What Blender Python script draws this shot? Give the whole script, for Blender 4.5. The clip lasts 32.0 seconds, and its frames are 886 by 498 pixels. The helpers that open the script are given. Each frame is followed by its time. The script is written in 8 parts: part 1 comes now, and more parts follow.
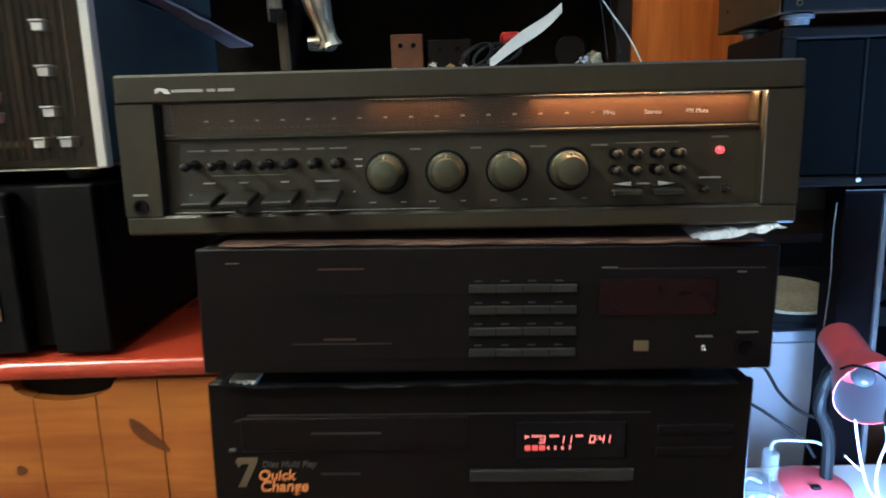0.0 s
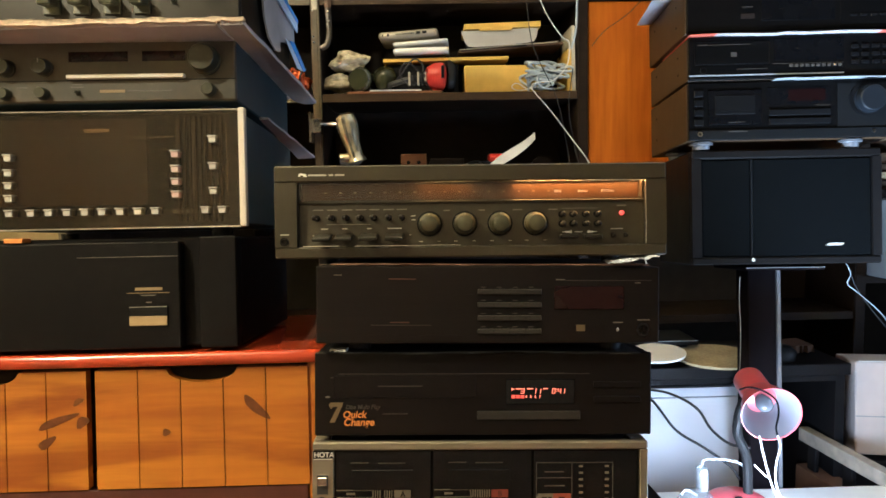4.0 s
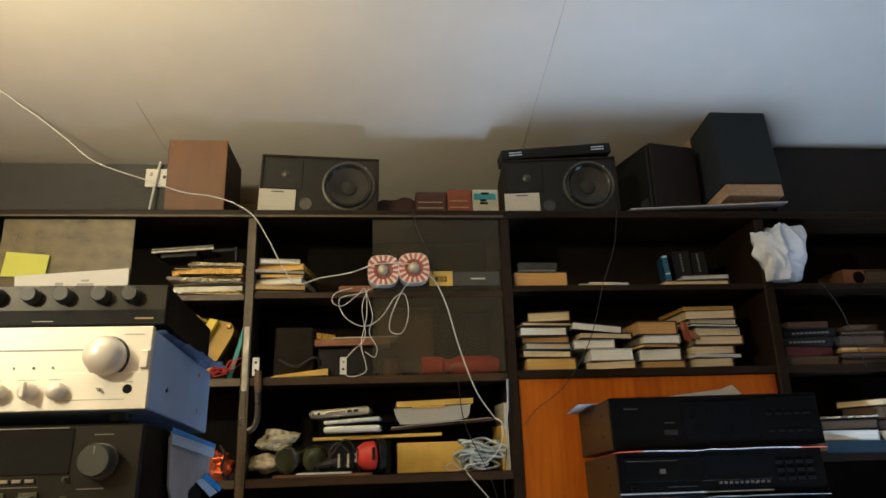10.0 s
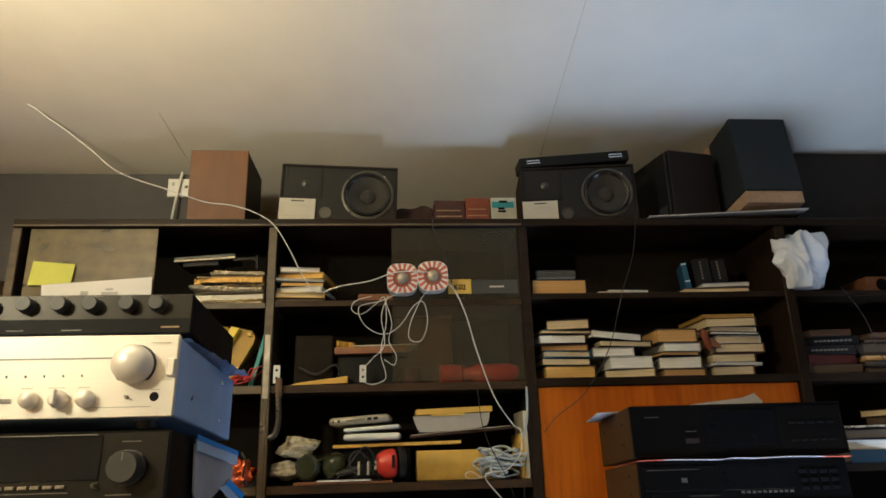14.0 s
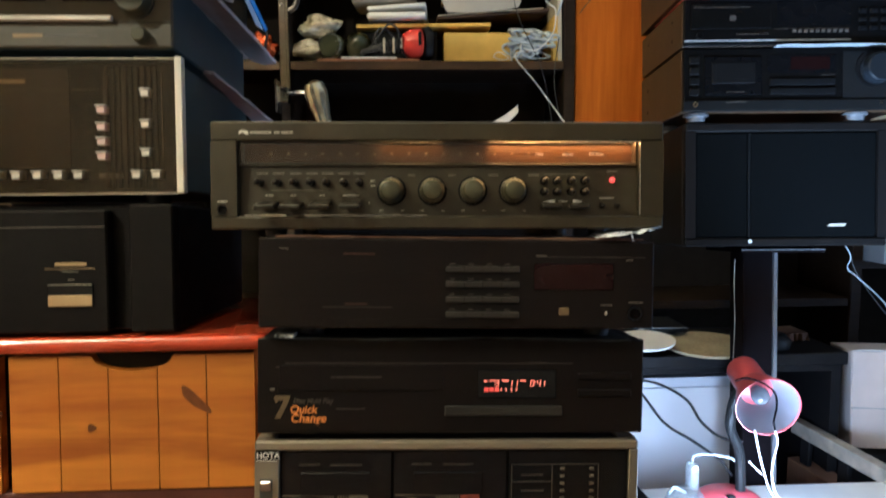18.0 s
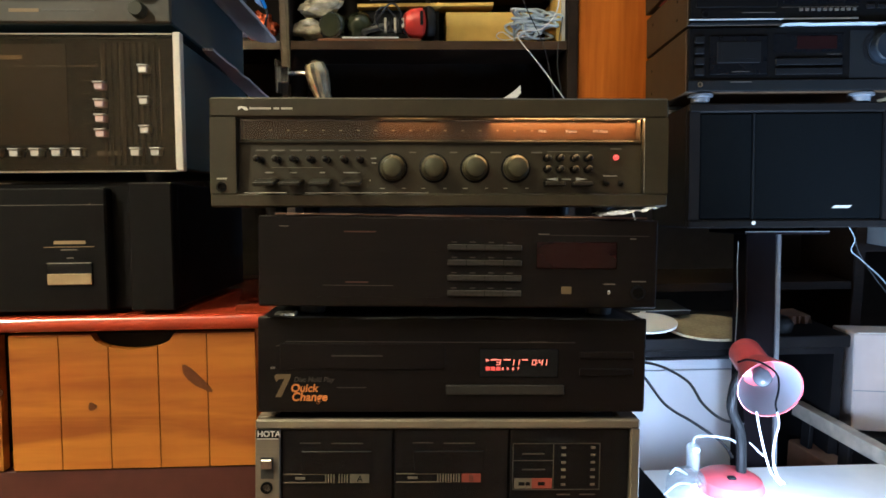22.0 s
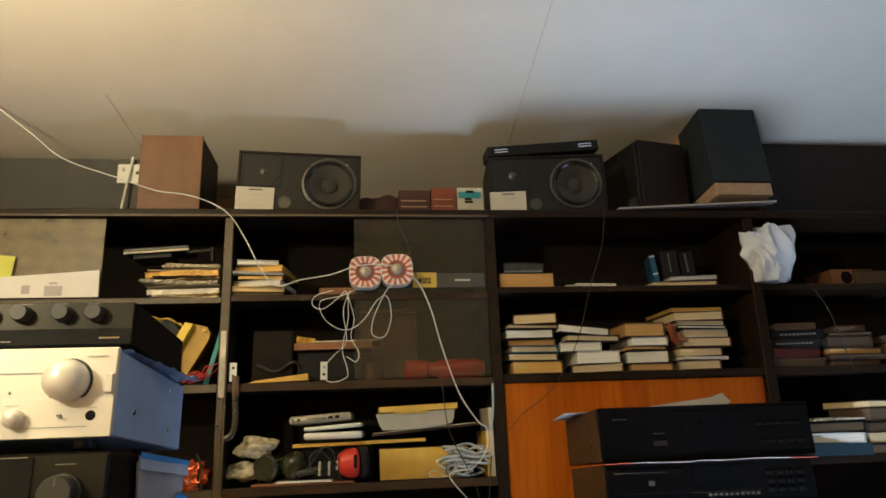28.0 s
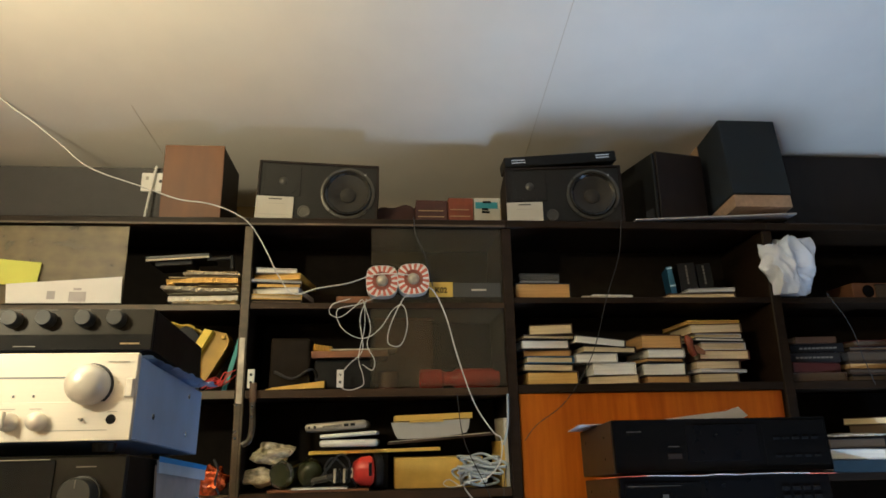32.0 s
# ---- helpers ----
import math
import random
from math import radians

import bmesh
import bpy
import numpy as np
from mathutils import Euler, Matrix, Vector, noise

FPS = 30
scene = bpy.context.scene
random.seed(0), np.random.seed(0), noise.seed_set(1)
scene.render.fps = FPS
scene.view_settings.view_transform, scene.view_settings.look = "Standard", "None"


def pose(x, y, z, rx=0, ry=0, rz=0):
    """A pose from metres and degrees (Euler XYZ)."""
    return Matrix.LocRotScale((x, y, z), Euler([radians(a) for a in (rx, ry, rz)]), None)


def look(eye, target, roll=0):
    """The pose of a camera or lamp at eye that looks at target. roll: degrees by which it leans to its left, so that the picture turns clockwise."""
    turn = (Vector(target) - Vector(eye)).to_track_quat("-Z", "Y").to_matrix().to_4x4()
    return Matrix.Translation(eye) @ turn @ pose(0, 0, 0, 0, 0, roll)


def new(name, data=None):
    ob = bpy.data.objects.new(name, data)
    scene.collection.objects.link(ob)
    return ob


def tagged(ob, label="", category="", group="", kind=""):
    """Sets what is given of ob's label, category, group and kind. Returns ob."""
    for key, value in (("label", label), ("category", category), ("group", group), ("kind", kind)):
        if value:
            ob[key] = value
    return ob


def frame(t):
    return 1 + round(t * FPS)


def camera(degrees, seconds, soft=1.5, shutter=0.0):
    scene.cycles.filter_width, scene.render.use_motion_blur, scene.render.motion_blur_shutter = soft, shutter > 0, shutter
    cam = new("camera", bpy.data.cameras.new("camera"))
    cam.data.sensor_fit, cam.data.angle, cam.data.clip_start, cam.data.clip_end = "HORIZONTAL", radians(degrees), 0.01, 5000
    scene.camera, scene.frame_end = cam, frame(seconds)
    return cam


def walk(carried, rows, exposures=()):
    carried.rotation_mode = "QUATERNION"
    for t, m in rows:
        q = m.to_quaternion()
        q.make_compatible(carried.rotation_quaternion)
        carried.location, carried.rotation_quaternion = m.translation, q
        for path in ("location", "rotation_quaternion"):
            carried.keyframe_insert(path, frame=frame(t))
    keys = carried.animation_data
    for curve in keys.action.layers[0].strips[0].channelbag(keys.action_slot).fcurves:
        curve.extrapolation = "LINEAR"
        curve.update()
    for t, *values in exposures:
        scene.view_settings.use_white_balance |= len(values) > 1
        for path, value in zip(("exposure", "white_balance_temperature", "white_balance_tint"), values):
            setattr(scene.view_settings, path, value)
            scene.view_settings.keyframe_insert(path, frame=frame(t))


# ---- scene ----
cam = camera(66.4, 32.0, soft=1.6, shutter=0.5)
METRES, EYE, TILT, LEAN, TURN = 1.66, 1.05, -15.0, 2.0, 0.0
ROWS = [
    (0.0, -0.0014, -0.0024, -0.0007, -0.088, 0.09, -0.091),
    (0.5, -0.0105, -0.0704, -0.0197, -0.645, 1.671, 0.112),
    (1.0, -0.0183, -0.1373, -0.0436, -1.092, 5.087, -0.784),
    (1.5, -0.028, -0.1839, -0.0639, -1.762, 7.691, -0.743),
    (2.0, -0.0316, -0.1969, -0.0775, -1.02, 8.711, -0.835),
    (2.5, -0.0311, -0.2022, -0.077, -1.245, 9.528, -0.892),
    (3.0, -0.0303, -0.2045, -0.0765, -1.663, 10.189, -0.549),
    (3.5, -0.0298, -0.2052, -0.0767, -1.638, 10.237, -0.468),
    (5.5, -0.0307, -0.2107, -0.0789, -1.96, 10.289, -0.643),
    (6.0, -0.03, -0.2112, -0.0789, -1.697, 10.322, -0.477),
    (6.5, -0.0203, -0.2129, -0.041, -0.381, 13.942, -0.395),
    (7.0, -0.0078, -0.2269, 0.0491, -3.473, 23.132, -1.39),
    (7.5, -0.0001, -0.2391, 0.1007, -6.551, 28.787, 0.308),
    (8.0, 0.0029, -0.2462, 0.1174, -6.661, 30.683, 1.442),
    (8.5, 0.0015, -0.2509, 0.1201, -6.118, 31.075, 1.603),
    (9.0, 0.003, -0.2528, 0.1198, -6.117, 30.963, 1.347),
    (9.5, 0.0018, -0.2549, 0.1197, -5.699, 31.354, 1.242),
    (10.0, 0.0004, -0.2559, 0.1189, -5.244, 31.389, 1.117),
    (10.5, 0.0, -0.256, 0.1183, -5.276, 31.494, 0.957),
    (11.0, -0.0008, -0.2563, 0.118, -5.28, 31.626, 0.904),
    (11.5, -0.0006, -0.2579, 0.1177, -4.906, 31.711, 0.828),
    (12.0, -0.0023, -0.2581, 0.1175, -4.872, 31.625, 0.56),
    (12.5, -0.0035, -0.2601, 0.1178, -4.482, 31.893, 0.423),
    (13.0, -0.0028, -0.2615, 0.1176, -4.096, 31.908, 0.457),
    (13.5, -0.0046, -0.2609, 0.1177, -3.958, 32.012, 0.577),
    (15.5, -0.0038, -0.2604, 0.1169, -4.16, 31.984, 0.358),
    (16.0, -0.0065, -0.2341, 0.0869, -2.918, 27.392, -0.396),
    (16.5, -0.0105, -0.1971, 0.041, -1.588, 21.349, 0.12),
    (17.0, -0.0155, -0.1795, -0.0083, -0.478, 17.777, 0.312),
    (17.5, -0.0123, -0.1546, -0.046, -3.455, 14.592, 0.874),
    (18.0, -0.0137, -0.1378, -0.0752, -3.012, 9.136, -0.746),
    (18.5, -0.0148, -0.1296, -0.0818, -3.472, 7.742, -1.619),
    (19.0, -0.0131, -0.1301, -0.0802, -3.228, 7.523, -0.742),
    (19.5, -0.0128, -0.1311, -0.0802, -3.288, 7.831, -0.76),
    (20.0, -0.0124, -0.1315, -0.0798, -3.131, 7.807, -0.492),
    (20.5, -0.0132, -0.1325, -0.0796, -3.061, 8.184, -0.579),
    (21.0, -0.013, -0.1329, -0.0788, -2.97, 8.05, -0.604),
    (21.5, -0.0137, -0.1328, -0.0789, -3.038, 8.056, -0.855),
    (22.0, -0.0135, -0.133, -0.079, -2.904, 7.865, -0.876),
    (22.5, -0.0134, -0.1337, -0.08, -2.657, 7.802, -0.765),
    (23.0, -0.0126, -0.1343, -0.0802, -2.461, 7.583, -0.316),
    (23.5, -0.0123, -0.1345, -0.0797, -2.464, 7.642, -0.21),
    (24.0, -0.0121, -0.134, -0.0797, -2.722, 7.631, -0.136),
    (24.5, -0.013, -0.1345, -0.0791, -2.661, 7.711, -0.576),
    (25.0, -0.0134, -0.135, -0.0789, -2.604, 7.619, -0.369),
    (25.5, -0.0085, -0.1398, -0.0538, -2.608, 9.519, 1.26),
    (26.0, 0.0052, -0.1659, 0.0422, -4.414, 18.051, 3.826),
    (26.5, 0.0028, -0.1918, 0.1104, -7.43, 24.665, 3.511),
    (28.5, 0.0028, -0.2464, 0.1575, -6.232, 30.248, 1.158),
    (29.0, 0.0058, -0.2459, 0.157, -6.076, 30.475, 1.014),
    (29.5, 0.0065, -0.2489, 0.1575, -5.887, 30.952, 1.035),
    (30.0, 0.0057, -0.2472, 0.1564, -6.073, 30.719, 0.734),
    (30.5, 0.0063, -0.2495, 0.1564, -5.668, 30.77, 0.472),
    (31.0, 0.005, -0.2467, 0.1557, -5.983, 30.789, 0.61),
    (31.5, 0.0056, -0.2478, 0.1551, -5.555, 30.928, 0.544),
    (32.0, 0.0057, -0.2495, 0.1554, -5.327, 30.87, 0.519),
]
EXPOSURES = [(0.0, -0.2, 4050, 8), (1.0, 0.0, 5050, 10), (2.0, 0.15, 5350, 10), (3.5, 0.2, 5300, 10), (6.2, 0.22, 5300, 10), (7.0, 0.65, 5450, 10), (7.5, 0.2, 5500, 10), (8.2, -0.3, 5300, 10), (9.0, -0.58, 5400, 10), (10.5, -0.66, 5450, 10), (13.5, -0.68, 5450, 10), (15.5, -0.75, 5800, 10), (16.0, -0.8, 6100, 10), (17.0, -0.95, 6100, 10), (17.6, -0.45, 5300, 10), (18.5, -0.0, 4800, 10), (19.0, -0.06, 4850, 10), (22.5, -0.06, 4900, 10), (25.3, -0.15, 5200, 10), (26.0, 0.55, 5700, 10), (27.0, 0.2, 5700, 10), (28.0, -0.6, 5800, 10), (29.0, -0.66, 5650, 10), (32.0, -0.63, 5450, 10)]
walk(cam, [(t, pose(0, 0, EYE, TILT, LEAN, TURN) @ pose(METRES * x, METRES * y, METRES * z, 90 + pitch, roll, yaw)) for t, x, y, z, yaw, pitch, roll in ROWS], EXPOSURES)

# ---- world and lamps ----
world = bpy.data.worlds.new("room_dark")
scene.world = world
world.use_nodes = True
world.node_tree.nodes["Background"].inputs[0].default_value = (0.02, 0.022, 0.03, 1)
world.node_tree.nodes["Background"].inputs[1].default_value = 0.2


def lamp(name, kind, place, energy, colour, size=0.05, target=None, spot=None):
    d = bpy.data.lights.new(name, kind)
    d.energy, d.color = energy, colour
    if kind == "AREA":
        d.size = size
    else:
        d.shadow_soft_size = size
    if spot:
        d.spot_size, d.spot_blend = radians(spot), 1.0
    ob = new(name, d)
    ob.matrix_world = look(place, target) if target else Matrix.Translation(place)
    return ob


# a warm room lamp high on the left, a cold LED torch standing on the low table, and cool light from an added, unseen
# window on the right
lamp("room_lamp_light", "POINT", (-1.25, -0.45, 2.12), 77.0, (1.0, 0.83, 0.50), 0.06)
# Second spot at the room lamp, added only to brighten the ceiling
lamp("ceiling_fill_light", "SPOT", (-1.25, -0.45, 2.15), 1080.0, (1.0, 0.76, 0.385), 0.06, (-1.0, 0.10, 2.75), 100)
lamp("table_led_light", "SPOT", (0.580, 0.580, 0.495), 122.0, (0.70, 0.86, 1.0), 0.09, (1.50, 0.85, 2.2), 112)
# Point lamp added beside the torch to brighten the table around it
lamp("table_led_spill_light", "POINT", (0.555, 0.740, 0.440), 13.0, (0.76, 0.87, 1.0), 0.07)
# Cool fill from the right; the window it shines from is added, not seen
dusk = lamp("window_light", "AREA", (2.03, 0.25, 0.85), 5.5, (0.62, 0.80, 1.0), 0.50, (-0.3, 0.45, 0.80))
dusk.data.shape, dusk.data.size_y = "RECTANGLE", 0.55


# ---- materials ----
def mat(name, colour, rough=0.5, metal=0.0, vary=0.25, scale=30.0, bump=0.05, stretch=(1, 1, 1), colour2=None, coat=0.0, emit=None, strength=0.0, spec=0.5):
    m = bpy.data.materials.new(name)
    m.use_nodes = True
    t = m.node_tree
    n, l = t.nodes, t.links
    b = n["Principled BSDF"]
    tc = n.new("ShaderNodeTexCoord")
    mp = n.new("ShaderNodeMapping")
    mp.inputs["Scale"].default_value = stretch
    l.new(tc.outputs["Object"], mp.inputs[0])
    fine = n.new("ShaderNodeTexNoise")
    fine.inputs["Scale"].default_value, fine.inputs["Detail"].default_value = scale, 6
    broad = n.new("ShaderNodeTexNoise")
    broad.inputs["Scale"].default_value, broad.inputs["Detail"].default_value = scale * 0.13, 3
    l.new(mp.outputs[0], fine.inputs[0]), l.new(mp.outputs[0], broad.inputs[0])
    add = n.new("ShaderNodeMath")
    add.operation = "ADD"
    l.new(fine.outputs[0], add.inputs[0]), l.new(broad.outputs[0], add.inputs[1])
    ramp = n.new("ShaderNodeMapRange")
    ramp.inputs[1].default_value, ramp.inputs[2].default_value = 0.6, 1.4
    l.new(add.outputs[0], ramp.inputs[0])
    mix = n.new("ShaderNodeMix")
    mix.data_type = "RGBA"
    c2 = colour2 or tuple(c * (1 - vary) for c in colour)
    c1 = colour if colour2 else tuple(min(1, c * (1 + vary * 0.5)) for c in colour)
    mix.inputs[6].default_value, mix.inputs[7].default_value = (*c2, 1), (*c1, 1)
    l.new(ramp.outputs[0], mix.inputs[0])
    l.new(mix.outputs[2], b.inputs["Base Color"])
    rr = n.new("ShaderNodeMapRange")
    rr.inputs[3].default_value, rr.inputs[4].default_value = max(0.02, rough - 0.1), min(1, rough + 0.12)
    l.new(broad.outputs[0], rr.inputs[0])
    l.new(rr.outputs[0], b.inputs["Roughness"])
    b.inputs["Metallic"].default_value = metal
    b.inputs["Coat Weight"].default_value = coat
    b.inputs["Specular IOR Level"].default_value = spec
    if bump:
        bp = n.new("ShaderNodeBump")
        bp.inputs["Strength"].default_value, bp.inputs["Distance"].default_value = bump, 0.002
        l.new(fine.outputs[0], bp.inputs["Height"])
        l.new(bp.outputs[0], b.inputs["Normal"])
    if emit:
        b.inputs["Emission Color"].default_value = (*emit, 1)
        b.inputs["Emission Strength"].default_value = strength
    return m


def glass(name, tint, gloss=0.12, film=0.05, film_colour=(0.5, 0.5, 0.48), rough=0.05):
    m = bpy.data.materials.new(name)
    m.use_nodes = True
    t = m.node_tree
    n, l = t.nodes, t.links
    n.remove(n["Principled BSDF"])
    tr, gl, df = n.new("ShaderNodeBsdfTransparent"), n.new("ShaderNodeBsdfGlossy"), n.new("ShaderNodeBsdfDiffuse")
    tr.inputs[0].default_value = (*tint, 1)
    gl.inputs["Roughness"].default_value = rough
    df.inputs[0].default_value = (*film_colour, 1)
    noise_tex = n.new("ShaderNodeTexNoise")
    noise_tex.inputs["Scale"].default_value = 6
    sc = n.new("ShaderNodeMath")
    sc.operation = "MULTIPLY"
    sc.inputs[1].default_value = film * 2
    l.new(noise_tex.outputs[0], sc.inputs[0])
    a, b = n.new("ShaderNodeMixShader"), n.new("ShaderNodeMixShader")
    a.inputs[0].default_value = gloss
    l.new(tr.outputs[0], a.inputs[1]), l.new(gl.outputs[0], a.inputs[2])
    l.new(sc.outputs[0], b.inputs[0]), l.new(a.outputs[0], b.inputs[1]), l.new(df.outputs[0], b.inputs[2])
    l.new(b.outputs[0], n["Material Output"].inputs[0])
    return m


def by_piece(m, low=0.75, high=1.15):
    """Varies a material's colour from object to object."""
    t = m.node_tree
    n, l = t.nodes, t.links
    b = n["Principled BSDF"]
    src = b.inputs["Base Color"].links[0].from_socket
    oi, mr, mx = n.new("ShaderNodeObjectInfo"), n.new("ShaderNodeMapRange"), n.new("ShaderNodeVectorMath")
    mr.inputs[3].default_value, mr.inputs[4].default_value = low, high
    mx.operation = "SCALE"
    l.new(oi.outputs["Random"], mr.inputs[0]), l.new(src, mx.inputs[0]), l.new(mr.outputs[0], mx.inputs["Scale"])
    l.new(mx.outputs[0], b.inputs["Base Color"])
    return m


M_CEIL = mat("ceiling_paint", (0.74, 0.71, 0.66), 0.85, vary=0.06, scale=9, bump=0.08)
M_JOINT = mat("ceiling_joint_paint", (0.58, 0.52, 0.43), 0.8, vary=0.1)
# Glow for the sheet behind the added window
M_DUSK = mat("added_dusk_glow", (0.1, 0.13, 0.2), 0.9, emit=(0.5, 0.7, 1.0), strength=0.6, bump=0)
M_WALL = mat("wall_paint", (0.32, 0.23, 0.10), 0.8, vary=0.12, scale=14, bump=0.1)
M_WALLBOUNCE = mat("bounce_wall_paint", (0.62, 0.54, 0.42), 0.85, vary=0.06, scale=12, bump=0.08)
# Dark brown that holds the shade on the right of the room
M_WALLSHADE = mat("shade_brown_board", (0.022, 0.014, 0.010), 0.6, vary=0.4, scale=30, stretch=(1, 1, 0.2))
M_WALLBACK = mat("wall_dark_board", (0.050, 0.047, 0.045), 0.6, vary=0.2, scale=20)
M_FLOOR = mat("floor_boards", (0.20, 0.10, 0.05), 0.5, vary=0.4, scale=20, stretch=(1, 6, 1))
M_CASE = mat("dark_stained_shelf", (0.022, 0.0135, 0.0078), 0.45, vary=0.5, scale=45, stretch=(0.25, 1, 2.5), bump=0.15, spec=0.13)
# Worn edge with the lamp's light put into its paler colour
M_CASE_EDGE = mat("lit_worn_edge", (0.095, 0.066, 0.034), 0.5, vary=0.5, scale=60, stretch=(0.3, 1, 1), bump=0.2)
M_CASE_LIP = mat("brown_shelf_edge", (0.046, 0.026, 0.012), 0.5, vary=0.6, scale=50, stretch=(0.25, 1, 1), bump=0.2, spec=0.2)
M_CASE_BACK = mat("black_back_panel", (0.019, 0.0145, 0.0105), 0.8, vary=0.3, spec=0.1)
M_ORANGE = mat("orange_veneer_door", (0.58, 0.155, 0.004), 0.42, colour2=(0.30, 0.062, 0.002), scale=22, stretch=(3.0, 1, 0.22), bump=0.05, spec=0.15)
M_PINE = mat("varnished_pine", (0.56, 0.212, 0.011), 0.36, colour2=(0.33, 0.082, 0.004), scale=16, stretch=(0.4, 1, 2.6), bump=0.05, coat=0.08)


def banded(m, along, across, low, dark):
    """Lays wavy darker grain bands over a wood."""
    t = m.node_tree
    n, l = t.nodes, t.links
    b = n["Principled BSDF"]
    src = b.inputs["Base Color"].links[0].from_socket
    tc, mp, tex, mr, mx = n.new("ShaderNodeTexCoord"), n.new("ShaderNodeMapping"), n.new("ShaderNodeTexNoise"), n.new("ShaderNodeMapRange"), n.new("ShaderNodeMix")
    mp.inputs["Scale"].default_value = (along, 1, across)
    tex.inputs["Scale"].default_value, tex.inputs["Detail"].default_value, tex.inputs["Distortion"].default_value = 1.0, 4, 0.6
    mr.inputs[1].default_value, mr.inputs[2].default_value = low, low + 0.16
    mx.data_type, mx.blend_type = "RGBA", "MULTIPLY"
    mx.inputs[7].default_value = (*dark, 1)
    l.new(tc.outputs["Object"], mp.inputs[0]), l.new(mp.outputs[0], tex.inputs[0]), l.new(tex.outputs[0], mr.inputs[0])
    l.new(mr.outputs[0], mx.inputs[0]), l.new(src, mx.inputs[6]), l.new(mx.outputs[2], b.inputs["Base Color"])
    return m


M_PINE = by_piece(banded(banded(M_PINE, 2.6, 20.0, 0.46, (0.58, 0.44, 0.34)), 5.0, 90.0, 0.46, (0.92, 0.86, 0.76)), 0.90, 1.1)
M_ORANGE = banded(M_ORANGE, 9.0, 1.4, 0.50, (0.72, 0.58, 0.5))
M_PINE_KNOT = mat("pine_knot", (0.15, 0.042, 0.010), 0.4, vary=0.5, scale=90)
M_RED = mat("red_lacquer", (0.50, 0.055, 0.010), 0.14, vary=0.2, scale=18, coat=0.9)
M_REDBROWN = mat("dark_red_plinth", (0.085, 0.022, 0.014), 0.5, vary=0.3)
M_BLACK = mat("black_painted_steel", (0.0060, 0.0051, 0.0048), 0.5, vary=0.3, scale=80, spec=0.12)
M_BLACKFACE = mat("black_brushed_face", (0.0034, 0.0032, 0.0032), 0.42, vary=0.3, scale=60, stretch=(0.1, 1, 4), spec=0.04)
M_BLACKGLOSS = mat("black_acrylic", (0.007, 0.007, 0.008), 0.14, vary=0.2, spec=0.35)
M_WINDOWBLACK = mat("smoked_window", (0.0035, 0.0035, 0.004), 0.2, vary=0.2, spec=0.12)
M_OLIVE = mat("grey_brown_anodised", (0.034, 0.0275, 0.0145), 0.38, metal=0.15, vary=0.16, scale=120)
# Paler copy of M_OLIVE; the preamp's sheen is put into the colour
M_OLIVELIT = mat("lit_preamp_face", (0.085, 0.074, 0.050), 0.36, metal=0.15, vary=0.16, scale=120)
M_OLIVED = mat("dark_anodised", (0.020, 0.0165, 0.011), 0.34, metal=0.65, vary=0.16, scale=120)
M_OLIVE_KNOB = mat("grey_knob", (0.064, 0.060, 0.033), 0.32, metal=0.2, vary=0.15, scale=160)
M_DIAL = mat("dial_plate", (0.080, 0.036, 0.007), 0.42, metal=0.3, vary=0.35, scale=14, stretch=(1, 1, 0.2))
M_GREYBTN = mat("grey_plastic_button", (0.048, 0.049, 0.047), 0.45, vary=0.2)
M_SILVER = mat("brushed_aluminium", (0.21, 0.175, 0.125), 0.45, metal=0.25, vary=0.15, scale=90, stretch=(0.1, 1, 4))
M_CHAMP = mat("champagne_aluminium", (0.82, 0.76, 0.65), 0.40, metal=0.3, vary=0.05, scale=90, stretch=(0.15, 1, 4), bump=0.02)
M_CHROME = mat("chrome", (0.72, 0.72, 0.70), 0.16, metal=1.0, vary=0.1)
M_BRASS = mat("tarnished_brass", (0.66, 0.57, 0.38), 0.18, metal=0.75, vary=0.35)
# Blue tint holds the cool light that falls on the amplifier's side
M_BLUEGREY = mat("cool_lit_blue_grey", (0.41, 0.55, 0.80), 0.5, vary=0.18, scale=14, bump=0.05)
M_NAVY = mat("navy_steel", (0.044, 0.074, 0.082), 0.5, vary=0.2)
M_WHITE = mat("white_print", (0.75, 0.73, 0.68), 0.6, vary=0.05, bump=0)
M_PALE = mat("pale_print", (0.42, 0.40, 0.35), 0.6, vary=0.1, bump=0)
M_FAINT = mat("faint_print", (0.16, 0.145, 0.12), 0.6, vary=0.1, bump=0)
M_TAN = mat("tan_print", (0.36, 0.25, 0.12), 0.6, vary=0.1, bump=0)
M_ORANGEPRINT = mat("orange_print", (0.80, 0.27, 0.045), 0.6, vary=0.05, bump=0)
M_CREAM = mat("cream_print", (0.52, 0.46, 0.33), 0.6, vary=0.1, bump=0)
M_REDPRINT = mat("red_print", (0.50, 0.10, 0.06), 0.6, vary=0.1, bump=0)
M_LED = mat("red_power_light", (0.5, 0.03, 0.02), 0.3, emit=(1.0, 0.10, 0.06), strength=1.3, bump=0)
M_VFD = mat("display_digit", (0.5, 0.08, 0.03), 0.3, emit=(1.0, 0.20, 0.10), strength=1.8, bump=0)
M_VFDRED = mat("display_square", (0.5, 0.05, 0.03), 0.3, emit=(1.0, 0.09, 0.05), strength=1.0, bump=0)
M_DSP = mat("dark_red_window", (0.016, 0.004, 0.004), 0.14, vary=0.3, spec=0.25)
M_DSPDIM = mat("unlit_display", (0.0075, 0.0028, 0.0028), 0.2, vary=0.2, spec=0.12)
M_RAYCONE = mat("dull_red_cone", (0.26, 0.075, 0.045), 0.6, vary=0.25)
M_RAY = mat("faded_red_print", (0.50, 0.12, 0.070), 0.5, vary=0.15)
